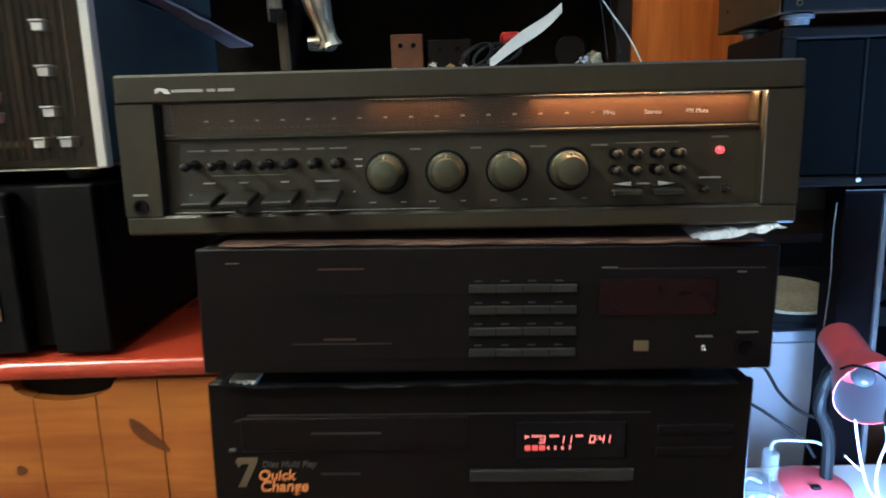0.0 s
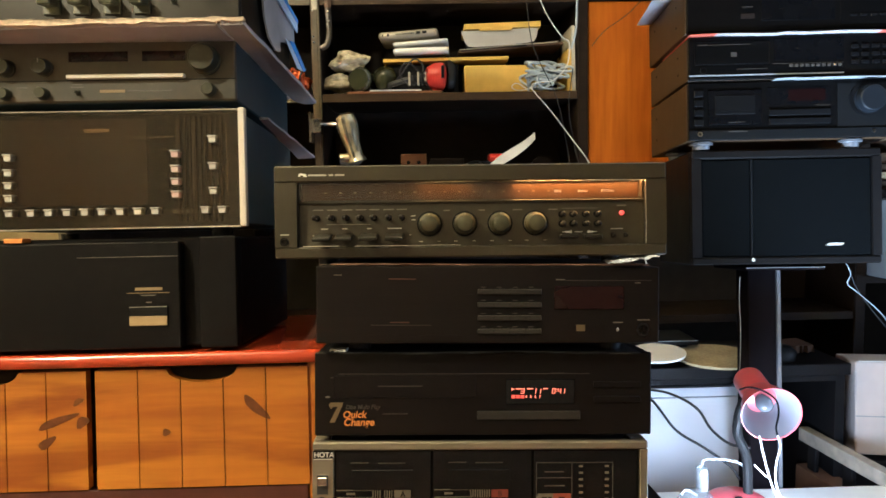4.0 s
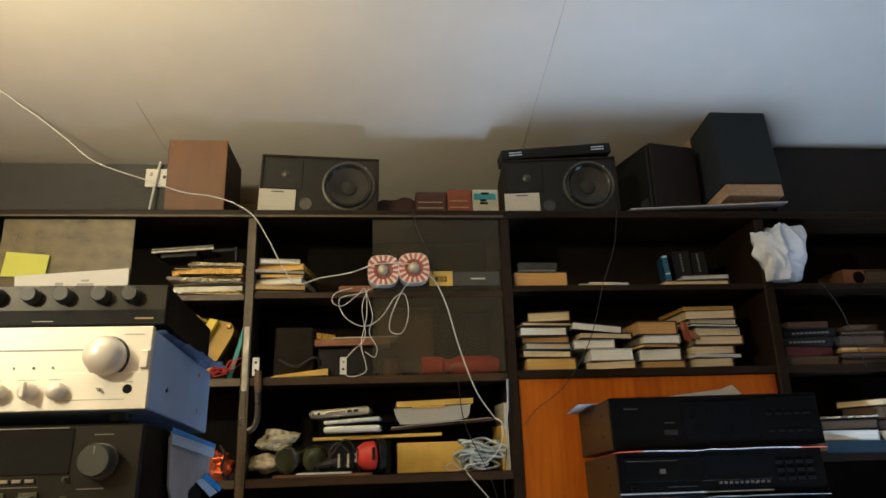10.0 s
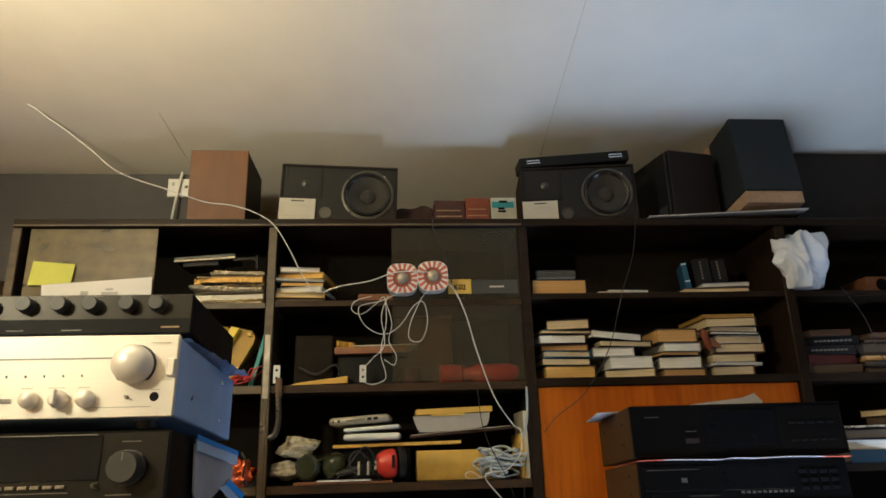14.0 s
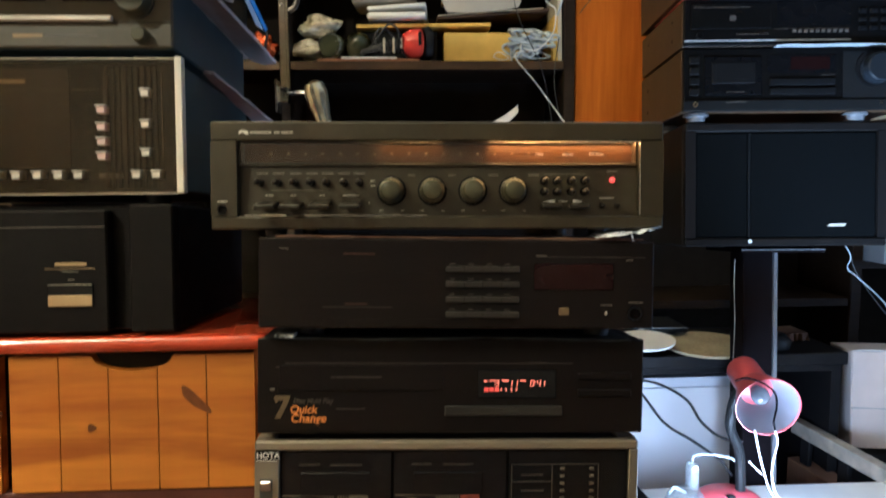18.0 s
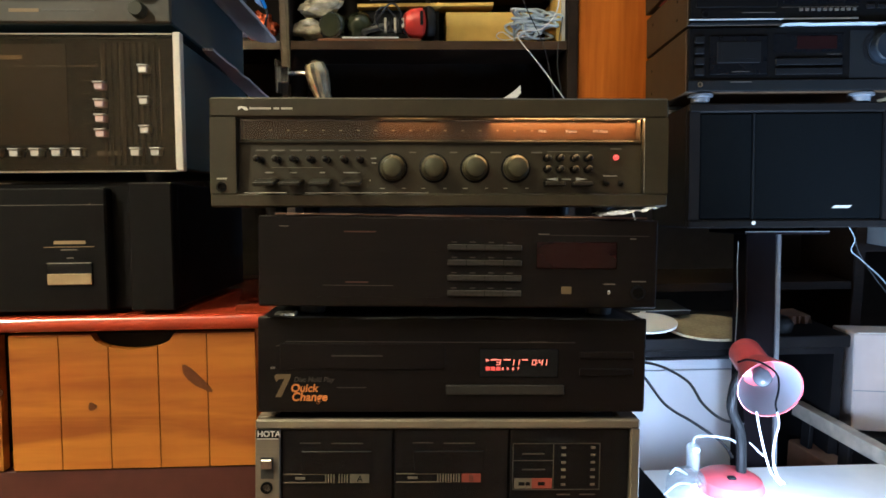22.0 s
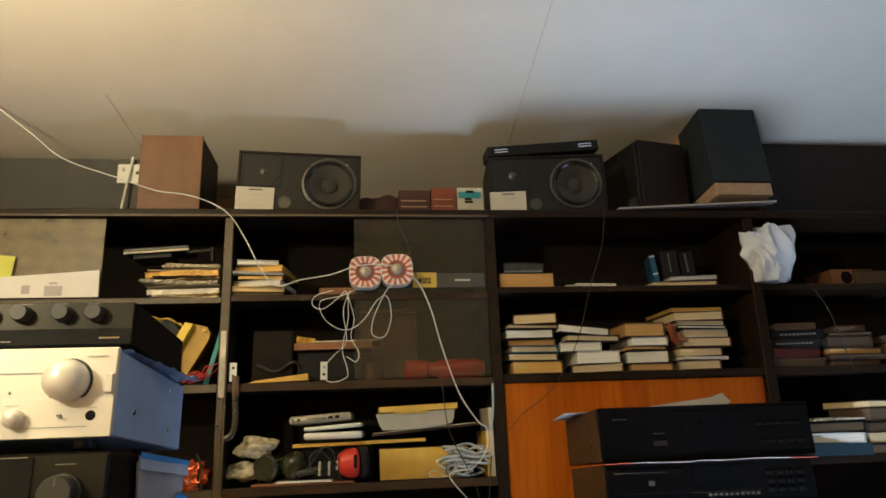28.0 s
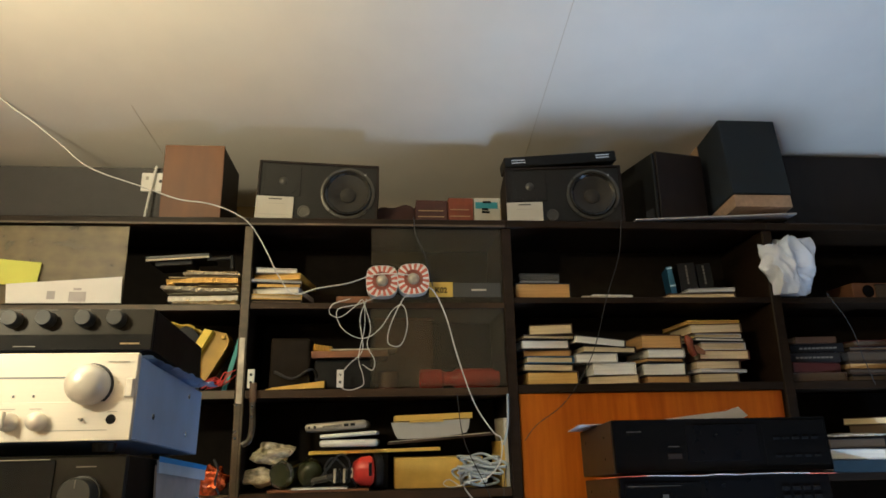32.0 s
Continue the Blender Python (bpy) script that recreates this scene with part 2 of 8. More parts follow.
M_PLAYER = mat("brown_black_face", (0.0078, 0.0056, 0.0050), 0.42, vary=0.3, scale=60, stretch=(0.1, 1, 4), spec=0.16)
M_EQKNOB = mat("dark_olive_knob", (0.030, 0.027, 0.020), 0.45, vary=0.2)
M_GREYPAPER = mat("grey_paper", (0.40, 0.385, 0.34), 0.7, vary=0.1)
M_DARKKEY = mat("dark_key", (0.0050, 0.0050, 0.0054), 0.45, vary=0.2, spec=0.10)
M_BRONZE = mat("dull_gold_print", (0.15, 0.105, 0.05), 0.5, bump=0)
M_DIMRED = mat("dim_red_print", (0.085, 0.032, 0.018), 0.6, bump=0)
M_STRIPE = mat("dull_cream_print", (0.16, 0.135, 0.095), 0.6, bump=0)
M_STRIPER = mat("dull_red_print", (0.26, 0.050, 0.028), 0.6, bump=0)
M_DIM = mat("dim_print", (0.050, 0.042, 0.034), 0.6, bump=0)
M_ROW = mat("dark_button_row", (0.030, 0.027, 0.023), 0.45, vary=0.2, spec=0.25)
M_LEVER = mat("dark_lever", (0.020, 0.017, 0.011), 0.55, vary=0.2, spec=0.25)
M_LABEL = mat("dull_yellow_label", (0.62, 0.40, 0.06), 0.6, vary=0.15)
M_TARNISH = mat("tarnished_tube", (0.060, 0.050, 0.042), 0.28, metal=0.6, vary=0.4, scale=60)
M_LIP = mat("dark_grey_lip", (0.0075, 0.0078, 0.0082), 0.45, vary=0.2, spec=0.08)
M_KNOBBLUE = mat("dull_blue_knob", (0.009, 0.011, 0.014), 0.45, vary=0.15, spec=0.12)
M_CARDBOARD = mat("brown_cardboard", (0.13, 0.070, 0.042), 0.85, vary=0.3, scale=50, bump=0.25)
M_CARDGREY = mat("grey_board", (0.46, 0.435, 0.435), 0.8, vary=0.2)
M_TORN = mat("torn_card_edge", (0.62, 0.50, 0.36), 0.9, vary=0.5, scale=140, bump=0.6)
M_PAPER = mat("white_paper", (0.78, 0.77, 0.73), 0.8, vary=0.06, bump=0.05)
M_PAGES = by_piece(mat("page_edges", (0.80, 0.64, 0.38), 0.9, vary=0.3, scale=160, stretch=(0.06, 0.06, 6), bump=0.5), 0.72, 1.2)
M_PAGESW = by_piece(mat("white_page_edges", (0.90, 0.86, 0.76), 0.9, vary=0.2, scale=160, stretch=(0.06, 0.06, 6), bump=0.5), 0.8, 1.1)
M_PAGEST = by_piece(mat("tan_page_edges", (0.56, 0.32, 0.105), 0.9, vary=0.3, scale=160, stretch=(0.06, 0.06, 6), bump=0.5), 0.8, 1.15)
M_PAGESD = by_piece(mat("dim_page_edges", (0.11, 0.075, 0.045), 0.9, vary=0.3, scale=160, stretch=(0.06, 0.06, 6), bump=0.5), 0.6, 1.4)
M_COVER = by_piece(mat("book_cover_brown", (0.085, 0.042, 0.020), 0.6, vary=0.3), 0.4, 1.5)
M_COVERW = by_piece(mat("book_cover_white", (0.66, 0.64, 0.60), 0.55, vary=0.12), 0.7, 1.1)
M_COVERB = mat("book_cover_blue", (0.02, 0.10, 0.20), 0.5, vary=0.2)
M_COVERN = mat("book_cover_dull_blue", (0.016, 0.040, 0.062), 0.6, vary=0.25)
M_COVERK = by_piece(mat("book_cover_black", (0.013, 0.012, 0.013), 0.5, vary=0.2, spec=0.2), 0.6, 1.6)
M_COVERR = mat("book_cover_red", (0.075, 0.016, 0.011), 0.5, vary=0.2)
M_YELLOW = mat("yellow_card", (0.66, 0.42, 0.07), 0.65, vary=0.2)
M_LIME = mat("lime_note", (0.62, 0.64, 0.10), 0.7, vary=0.08)
M_REDPLASTIC = mat("red_plastic", (0.68, 0.050, 0.028), 0.3, vary=0.2)
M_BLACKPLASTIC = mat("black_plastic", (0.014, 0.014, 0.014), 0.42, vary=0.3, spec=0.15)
M_WHITEPLASTIC = mat("white_plastic", (0.72, 0.71, 0.67), 0.4, vary=0.08)
M_GREYPLASTIC = mat("grey_plastic", (0.30, 0.32, 0.33), 0.5, vary=0.15)
M_PALECABLE = mat("pale_grey_cable", (0.42, 0.47, 0.50), 0.5, vary=0.12)
M_WHITECABLE = mat("white_cable", (0.68, 0.67, 0.64), 0.5, vary=0.08)
M_BLACKCABLE = mat("black_cable", (0.020, 0.020, 0.022), 0.5, vary=0.2)
M_TEAL = mat("teal_plastic", (0.04, 0.28, 0.30), 0.4, vary=0.2)
M_SPKVENEER = mat("walnut_veneer", (0.165, 0.058, 0.006), 0.5, colour2=(0.085, 0.028, 0.003), scale=14, stretch=(1.6, 1, 0.5), bump=0.04)
M_SPKBAFFLE = mat("black_baffle", (0.0115, 0.0105, 0.0085), 0.55, vary=0.25, scale=50, spec=0.3)
M_SPKDARK = mat("dark_brown_cabinet", (0.017, 0.011, 0.0085), 0.55, vary=0.25, scale=30, spec=0.2)
M_SPKNAVY = mat("dark_grille_cloth", (0.014, 0.020, 0.025), 0.9, vary=0.25, scale=300, bump=0.3)
M_RAWWOOD = mat("raw_chipboard", (0.46, 0.30, 0.18), 0.8, vary=0.3, scale=90)
M_CONE = mat("paper_cone", (0.030, 0.026, 0.021), 0.75, vary=0.2, scale=60)
M_RUBBER = mat("rubber_surround", (0.018, 0.018, 0.018), 0.5, vary=0.2)
M_SURROUND = mat("glossy_rubber_surround", (0.016, 0.015, 0.013), 0.22, vary=0.2, spec=0.6)
M_RING = mat("grey_metal_ring", (0.085, 0.080, 0.068), 0.35, metal=0.5, vary=0.2)
M_GRILLE = mat("black_blue_grille", (0.0036, 0.0040, 0.0043), 0.9, vary=0.2, scale=400, bump=0.4, spec=0.0)
M_DECKSIDE = mat("brown_deck_side", (0.056, 0.032, 0.014), 0.5, vary=0.3, spec=0.25)
M_PINK = mat("pink_red_lamp_enamel", (0.74, 0.12, 0.14), 0.35, vary=0.12, coat=0.3)
M_LAMPIN = mat("white_reflector", (0.19, 0.195, 0.22), 0.4, vary=0.05)
M_BULB = mat("frosted_bulb", (0.10, 0.105, 0.115), 0.08, vary=0.05, bump=0)
M_CARTON = mat("white_carton", (0.66, 0.58, 0.53), 0.7, vary=0.12, scale=20)
M_PANEL = mat("white_melamine", (0.62, 0.63, 0.66), 0.5, vary=0.08, scale=10)
M_DESK = mat("black_desk", (0.010, 0.009, 0.009), 0.55, vary=0.3, spec=0.12)
M_TABLE = mat("table_wood", (0.16, 0.085, 0.05), 0.5, vary=0.3, scale=30, stretch=(0.3, 2, 1))
M_POLE = mat("dark_stand_steel", (0.0050, 0.0036, 0.0042), 0.7, vary=0.2, spec=0.03)
M_POLEEDGE = mat("pale_steel", (0.25, 0.255, 0.27), 0.35, metal=0.6, vary=0.2)
M_RAIL = mat("worn_aluminium_rail", (0.50, 0.44, 0.35), 0.38, metal=0.4, vary=0.7, scale=26)
M_BAG = mat("white_plastic_bag", (0.74, 0.77, 0.83), 0.35, vary=0.12, scale=25, bump=0.3)
M_BLUETAPE = mat("blue_tape", (0.05, 0.34, 0.86), 0.45, vary=0.1)
M_PALETAPE = mat("pale_blue_foam", (0.55, 0.66, 0.82), 0.6, vary=0.1)
M_TUBEGLASS = mat("dusty_green_glass", (0.034, 0.038, 0.018), 0.12, vary=0.4)
M_CRUMPLE = mat("crumpled_film", (0.46, 0.40, 0.24), 0.22, vary=0.6, scale=30)
M_FOIL = mat("orange_foil", (0.75, 0.14, 0.03), 0.25, metal=0.5, vary=0.6, scale=45, bump=0.6)
M_REDWIRE = mat("red_wire", (0.55, 0.04, 0.03), 0.5)
M_TANBOX = mat("tan_wood_block", (0.24, 0.10, 0.04), 0.6, vary=0.3)
M_FILM = glass("crumpled_clear_film", (0.80, 0.74, 0.58), 0.16, 0.58, (0.78, 0.68, 0.46), 0.18)
M_GLASS = glass("sliding_glass", (0.74, 0.72, 0.62), 0.05, 0.050, (0.42, 0.37, 0.26))
M_GLASSL = glass("sliding_glass_dusty", (0.45, 0.44, 0.40), 0.05, 0.36, (0.36, 0.28, 0.14), 0.4)
M_FRONTGLASS = glass("dark_front_glass", (0.72, 0.64, 0.52), 0.04, 0.008, (0.45, 0.36, 0.20), 0.12)
M_DIALGLASS = glass("dial_glass", (0.85, 0.80, 0.75), 0.05, 0.005)
M_CLEAR = glass("clear_plastic_box", (0.82, 0.84, 0.85), 0.12, 0.10, (0.55, 0.57, 0.58))


# ---- helpers of this scene ----
def bx(x0, x1, y0, y1, z0, z1, bev=0.0, seg=1):
    bm = bmesh.new()
    bmesh.ops.create_cube(bm, size=1)
    for v in bm.verts:
        v.co = Vector((x0 + (v.co.x + 0.5) * (x1 - x0), y0 + (v.co.y + 0.5) * (y1 - y0), z0 + (v.co.z + 0.5) * (z1 - z0)))
    if bev:
        bmesh.ops.bevel(bm, geom=bm.edges[:], offset=bev, segments=seg, affect="EDGES", profile=0.5)
    return bm


def lathe(rings, axis="y", n=28, at=(0, 0, 0), caps=True):
    """A turned shape: rings of (distance along the axis, radius)."""
    bm = bmesh.new()
    loops = []
    for d, r in rings:
        loop = []
        for k in range(n):
            a = 2 * math.pi * k / n
            c, s = r * math.cos(a), r * math.sin(a)
            p = {"y": (c, d, s), "z": (c, s, d), "x": (d, c, s)}[axis]
            loop.append(bm.verts.new(Vector(p) + Vector(at)))
        loops.append(loop)
    for a, b in zip(loops, loops[1:]):
        for k in range(n):
            bm.faces.new((a[k], a[(k + 1) % n], b[(k + 1) % n], b[k]))
    if caps:
        bm.faces.new(loops[0][::-1]), bm.faces.new(loops[-1])
        bmesh.ops.recalc_face_normals(bm, faces=bm.faces[:])
    return bm


def ext(points, y0, y1):
    """A flat outline of (x, z), drawn out along y."""
    bm = bmesh.new()
    f = [bm.verts.new((x, y0, z)) for x, z in points]
    g = [bm.verts.new((x, y1, z)) for x, z in points]
    bm.faces.new(f), bm.faces.new(g[::-1])
    n = len(points)
    for k in range(n):
        bm.faces.new((f[k], g[k], g[(k + 1) % n], f[(k + 1) % n]))
    bmesh.ops.recalc_face_normals(bm, faces=bm.faces[:])
    return bm


def smooth_path(points, steps=6):
    pts = [Vector(p) for p in points]
    pts = [pts[0] * 2 - pts[1]] + pts + [pts[-1] * 2 - pts[-2]]
    out = []
    for a, b, c, d in zip(pts, pts[1:], pts[2:], pts[3:]):
        for k in range(steps):
            t = k / steps
            out.append(0.5 * (2 * b + (c - a) * t + (2 * a - 5 * b + 4 * c - d) * t * t + (3 * b - a - 3 * c + d) * t ** 3))
    return out + [pts[-2]]


def tube(points, r, n=7, steps=6, taper=1.0):
    path = smooth_path(points, steps)
    bm = bmesh.new()
    loops, up = [], Vector((0.3, 0.2, 1)).normalized()
    for k, p in enumerate(path):
        d = (path[min(k + 1, len(path) - 1)] - path[max(k - 1, 0)]).normalized()
        s = d.cross(up)
        if s.length < 0.05:
            s = d.cross(Vector((1, 0, 0)))
        s.normalize()
        u = s.cross(d)
        rr = r * (1 + (taper - 1) * k / (len(path) - 1))
        loops.append([bm.verts.new(p + rr * (math.cos(a) * s + math.sin(a) * u)) for a in [2 * math.pi * j / n for j in range(n)]])
    for a, b in zip(loops, loops[1:]):
        for k in range(n):
            bm.faces.new((a[k], a[(k + 1) % n], b[(k + 1) % n], b[k]))
    bm.faces.new(loops[0][::-1]), bm.faces.new(loops[-1])
    bmesh.ops.recalc_face_normals(bm, faces=bm.faces[:])
    return bm


def merged(*bms):
    out = bmesh.new()
    for b in bms:
        me = bpy.data.meshes.new("tmp")
        b.to_mesh(me)
        out.from_mesh(me)
        b.free()
        bpy.data.meshes.remove(me)
    return out


def moved(bm, m):
    bm.transform(m)
    return bm


def part(name, bm, material, parent, label="", smooth=None):
    me = bpy.data.meshes.new(name)
    bm.to_mesh(me)
    bm.free()
    me.materials.append(material)
    if smooth:
        me.shade_smooth()
        me.set_sharp_from_angle(angle=radians(smooth))
    ob = new(name, me)
    ob.parent = parent
    if label:
        tagged(ob, label)
    return ob


def thing(name, label, category, m=None, group="", kind=""):
    ob = new(name)
    ob.empty_display_size = 0.05
    ob.matrix_world = m or Matrix()
    return tagged(ob, label, category, group, kind)


def solid(name, bm, material, label, category, m=None, group="", kind="", smooth=None):
    """A thing of one mesh."""
    ob = part(name, bm, material, None, "", smooth)
    ob.matrix_world = m or Matrix()
    return tagged(ob, label, category, group, kind)


def letters(text, size, depth=0.0004, bold=False, shear=0.0):
    """Words as a mesh in the x-z plane, facing -y, from the lower left corner."""
    c = bpy.data.curves.new("words", "FONT")
    c.body, c.size, c.extrude, c.shear = text, size, depth, shear
    if bold:
        c.offset = size * 0.02
    ob = bpy.data.objects.new("words", c)
    scene.collection.objects.link(ob)
    me = bpy.data.meshes.new_from_object(ob.evaluated_get(bpy.context.evaluated_depsgraph_get()))
    bm = bmesh.new()
    bm.from_mesh(me)
    bpy.data.objects.remove(ob), bpy.data.curves.remove(c), bpy.data.meshes.remove(me)
    bm.transform(Matrix.Rotation(radians(90), 4, "X"))
    return bm


def bars(parent, name, rows, material, y, h=0.0016):
    """Unreadable writing as thin bars: rows of (x0, x1, z)."""
    for a, b, z in rows:
        part(name, bx(a, b, y - 0.0004, y, z - h / 2, z + h / 2), material, parent)


def knob(parent, x, z, r, depth, material, y=0.0, pointer=None, name="knob"):
    k = part(name, lathe([(y, r * 1.04), (y - depth * 0.2, r * 1.04), (y - depth * 0.22, r * 0.97), (y - depth * 0.9, r * 0.92), (y - depth, r * 0.84), (y - depth, 0.0005)], at=(x, 0, z)), material, parent, "", 35)
    if pointer:
        part("pointer", bx(x - 0.0007, x + 0.0007, y - depth - 0.0006, y - depth + 0.0005, z + r * 0.35, z + r * 0.8), pointer, k)
    return k


def lever(parent, x, z, material, y=0.0, w=0.006, length=0.010, h=0.004, name="lever"):
    return part(name, merged(bx(x - w / 2, x + w / 2, y - 0.002, y, z - h, z + h, 0.0006), bx(x - w * 0.3, x + w * 0.3, y - length, y - 0.001, z - h * 0.5, z + h * 0.45, 0.0006)), material, parent)


def feet(parent, w, d, h, material=None, r=0.016):
    for sx in (-1, 1):
        for y in (0.05, d - 0.05):
            part("foot", lathe([(-h, r * 0.9), (-h * 0.2, r), (0, r)], "z", 16, (sx * (w / 2 - 0.05), y, 0)), material or M_RUBBER, parent, "", 40)


# ---- the room ----
XL, XR, YB, YW = -2.3, 2.08, -2.6, 2.10
YC = 1.77            # back of the bookcase


def ceil_z(y):
    return 2.335 + 0.17 * (1.63 - y)


def structure(name, bm, material, label, category):
    return solid(name, bm, material, label, category, kind="structure")


structure("floor", bx(XL, XR, YB, YW, -0.05, 0.0), M_FLOOR, "brown wooden floor under the desks", "floor")
structure("wall_north", bx(XL, XR, YW, YW + 0.1, 0, 2.9), M_WALL, "beige painted wall behind the bookcase", "wall")
# South and west walls are unseen; their pale paint bounces light into shadows
structure("wall_south", bx(XL, XR, YB - 0.1, YB, 0, 3.3), M_WALLBOUNCE, "unseen wall, made pale to bounce light", "wall")
structure("wall_west", bx(XL - 0.1, XL, YB, YW, 0, 3.3), M_WALLBOUNCE, "unseen wall, made pale to bounce light", "wall")
WY0, WY1, WZ0, WZ1 = -0.05, 0.55, 0.54, 1.16      # unseen window added in the east wall
# The wall's dark colour stands in for the shade on this side
we = thing("wall_east", "wall coloured dark brown for shade, with an added window", "wall", kind="structure")
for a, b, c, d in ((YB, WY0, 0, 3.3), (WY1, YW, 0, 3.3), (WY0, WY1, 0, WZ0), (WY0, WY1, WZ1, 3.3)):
    part("wall_piece", bx(XR, XR + 0.1, a, b, c, d), M_WALLSHADE, we)
# Unseen window, added to give the cool fill a source
win = thing("added_window_1", "unseen window with a white frame, added for cool light", "window", kind="structure")
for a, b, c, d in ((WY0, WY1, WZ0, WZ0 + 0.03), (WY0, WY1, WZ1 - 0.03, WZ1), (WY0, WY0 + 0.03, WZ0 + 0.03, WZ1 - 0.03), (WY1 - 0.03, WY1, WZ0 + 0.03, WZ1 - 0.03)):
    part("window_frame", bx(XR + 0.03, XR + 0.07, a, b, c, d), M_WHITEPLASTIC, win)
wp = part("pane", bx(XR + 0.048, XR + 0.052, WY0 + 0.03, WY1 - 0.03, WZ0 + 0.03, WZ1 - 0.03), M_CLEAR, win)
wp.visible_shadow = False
structure("backdrop_dusk", bx(XR + 0.6, XR + 0.62, -0.6, 1.1, 0.0, 1.7), M_DUSK, "glowing blue sheet added outside the unseen window", "sky")
bm = bmesh.new()
za, zb = ceil_z(YB), ceil_z(YW + 0.1)
vs = [bm.verts.new(p) for p in ((XL - 0.1, YB - 0.1, za), (XR + 0.1, YB - 0.1, za), (XR + 0.1, YW + 0.1, zb), (XL - 0.1, YW + 0.1, zb))]
bmesh.ops.extrude_face_region(bm, geom=[bm.faces.new(vs)])
bm.verts.ensure_lookup_table()
for v in bm.verts[4:]:
    v.co.z += 0.06
bmesh.ops.recalc_face_normals(bm, faces=bm.faces[:])
structure("ceiling", bm, M_CEIL, "pale sloping ceiling of painted boards with thin joints", "ceiling")


def ceiling_joint(x0, y0, x1, y1):
    """A thin cover strip under the ceiling from one point to another."""
    bm = bmesh.new()
    drop = 0.017 / (YW - YB + 0.2)
    v = [bm.verts.new((x + s, y, ceil_z(y) - drop * (YW + 0.1 - y) - d)) for x, y in ((x0, y0), (x1, y1)) for s, d in ((-0.0010, 0.0003), (-0.0006, 0.0010), (0.0004, 0.0010), (0.0008, 0.0003))]
    for k in range(3):
        bm.faces.new((v[k], v[k + 4], v[k + 5], v[k + 1]))
    return bm


structure("trim_ceiling_joint", ceiling_joint(0.471, 0.3, 0.513, 1.98), M_JOINT, "thin covered joint between two ceiling boards", "joint")
structure("trim_ceiling_joint.001", ceiling_joint(-0.693, 1.507, -0.658, 1.98), M_JOINT, "thin covered joint between two ceiling boards", "joint")
structure("trim_wall_board", bx(-2.29, -0.47, YC - 0.012, YC - 0.002, 1.9, 2.262, 0.002), M_WALLBACK, "dark grey board standing behind the bookcase", "wall board")

# Board added where there is only shade beyond the speakers
structure("trim_wall_board.001", bx(1.36, XR - 0.004, 1.690, 1.702, 2.010, 2.318, 0.002), M_WALLSHADE, "dark board added for the shade beyond the speakers", "wall board")

# ---- the bookcase ----
FY = 1.49                     # front of the bookcase
UPR = [(-1.045, -1.02), (-0.347, -0.322), (0.368, 0.396), (1.150, 1.180), (1.93, 1.955)]
case = thing("bookcase", "dark-stained wall-wide wooden bookcase crowded with books and electronics", "bookcase")
for a, b in UPR:
    u = part("upright", bx(a, b, FY, YC - 0.02, 0.0, 1.984, 0.0015), M_CASE, case)
    # Edge colour pales to the left, as the lamp would light it
    part("edge_strip", bx(a + 0.002, b - 0.002, FY - 0.0025, FY, 0.6, 1.983), M_CASE_EDGE if a < 0 else M_CASE, u, "worn front edge, coloured paler on the lamp side" if a < 0 else "")
for k, (x0, x1) in enumerate(((-1.045, -0.335), (-0.335, 0.382), (0.382, 1.165), (1.165, 1.955))):
    t = part("top_board", bx(x0, x1, FY - 0.006, YC - 0.02, 1.985, 2.008, 0.002), M_CASE, case)
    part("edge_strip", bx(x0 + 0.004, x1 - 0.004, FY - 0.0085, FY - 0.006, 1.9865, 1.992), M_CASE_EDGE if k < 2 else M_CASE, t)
SHELVES = [(1.766, 1.540, 1.285, 1.045, 0.66), (1.770, 1.540, 1.285, 1.045, 0.66), (1.785, 1.545, 1.005, 0.66), (1.785, 1.545, 1.30, 1.0, 0.76)]
for (a, b), zs in zip(((-1.02, -0.347), (-0.322, 0.368), (0.396, 1.150), (1.180, 1.93)), SHELVES):
    part("back_panel", bx(a, b, YC - 0.03, YC - 0.02, 0.0, 1.984), M_CASE_BACK, case)
    for z in zs:
        h = 0.017 if z > 1.7 else 0.022
        s = part("shelf", bx(a, b, FY + 0.004, YC - 0.03, z - h, z, 0.0012), M_CASE, case)
        # Left shelf edges palest, middle browner: lamp falloff put into the colour
        if a < 0.3:
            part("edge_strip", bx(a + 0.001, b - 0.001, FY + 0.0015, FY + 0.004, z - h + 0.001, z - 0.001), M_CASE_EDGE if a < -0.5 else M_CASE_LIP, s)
# the orange door in the third section
door = part("door", bx(0.400, 1.146, FY + 0.012, FY + 0.030, 1.010, 1.522, 0.0015), M_ORANGE, case, "plain orange veneered door")

# sliding glass panes
for a, b, z0, z1, m, lab in ((0.0, 0.366, 1.543, 1.983, M_GLASS, "dusty grey sliding glass pane"), (-1.0, -0.655, 1.769, 1.983, M_GLASSL, "dusty tan sliding glass pane")):
    p = part("pane", bx(a, b, FY + 0.006, FY + 0.010, z0, z1, 0.0006), m, case, lab)
    p.visible_shadow = False

BACK = -4.2      # the counter, the stands and the stacks all sink towards the back


def leaning(y, z):
    """Tilts what is built in place about a line along x through (y, z)."""
    return pose(0, y, z, BACK, 0, 0) @ pose(0, -y, -z)


# ---- counter with pine drawers, on the left ----
counter = thing("drawer_counter", "pine drawer counter with a glossy red lacquered top", "counter", leaning(0.573, 0.79))
CX0, CX1, CY = -1.55, -0.192, 0.585
part("top", bx(CX0, CX1, CY - 0.012, 1.05, 0.781, 0.800, 0.008, 3), M_RED, counter, "glossy red lacquered top", 40)
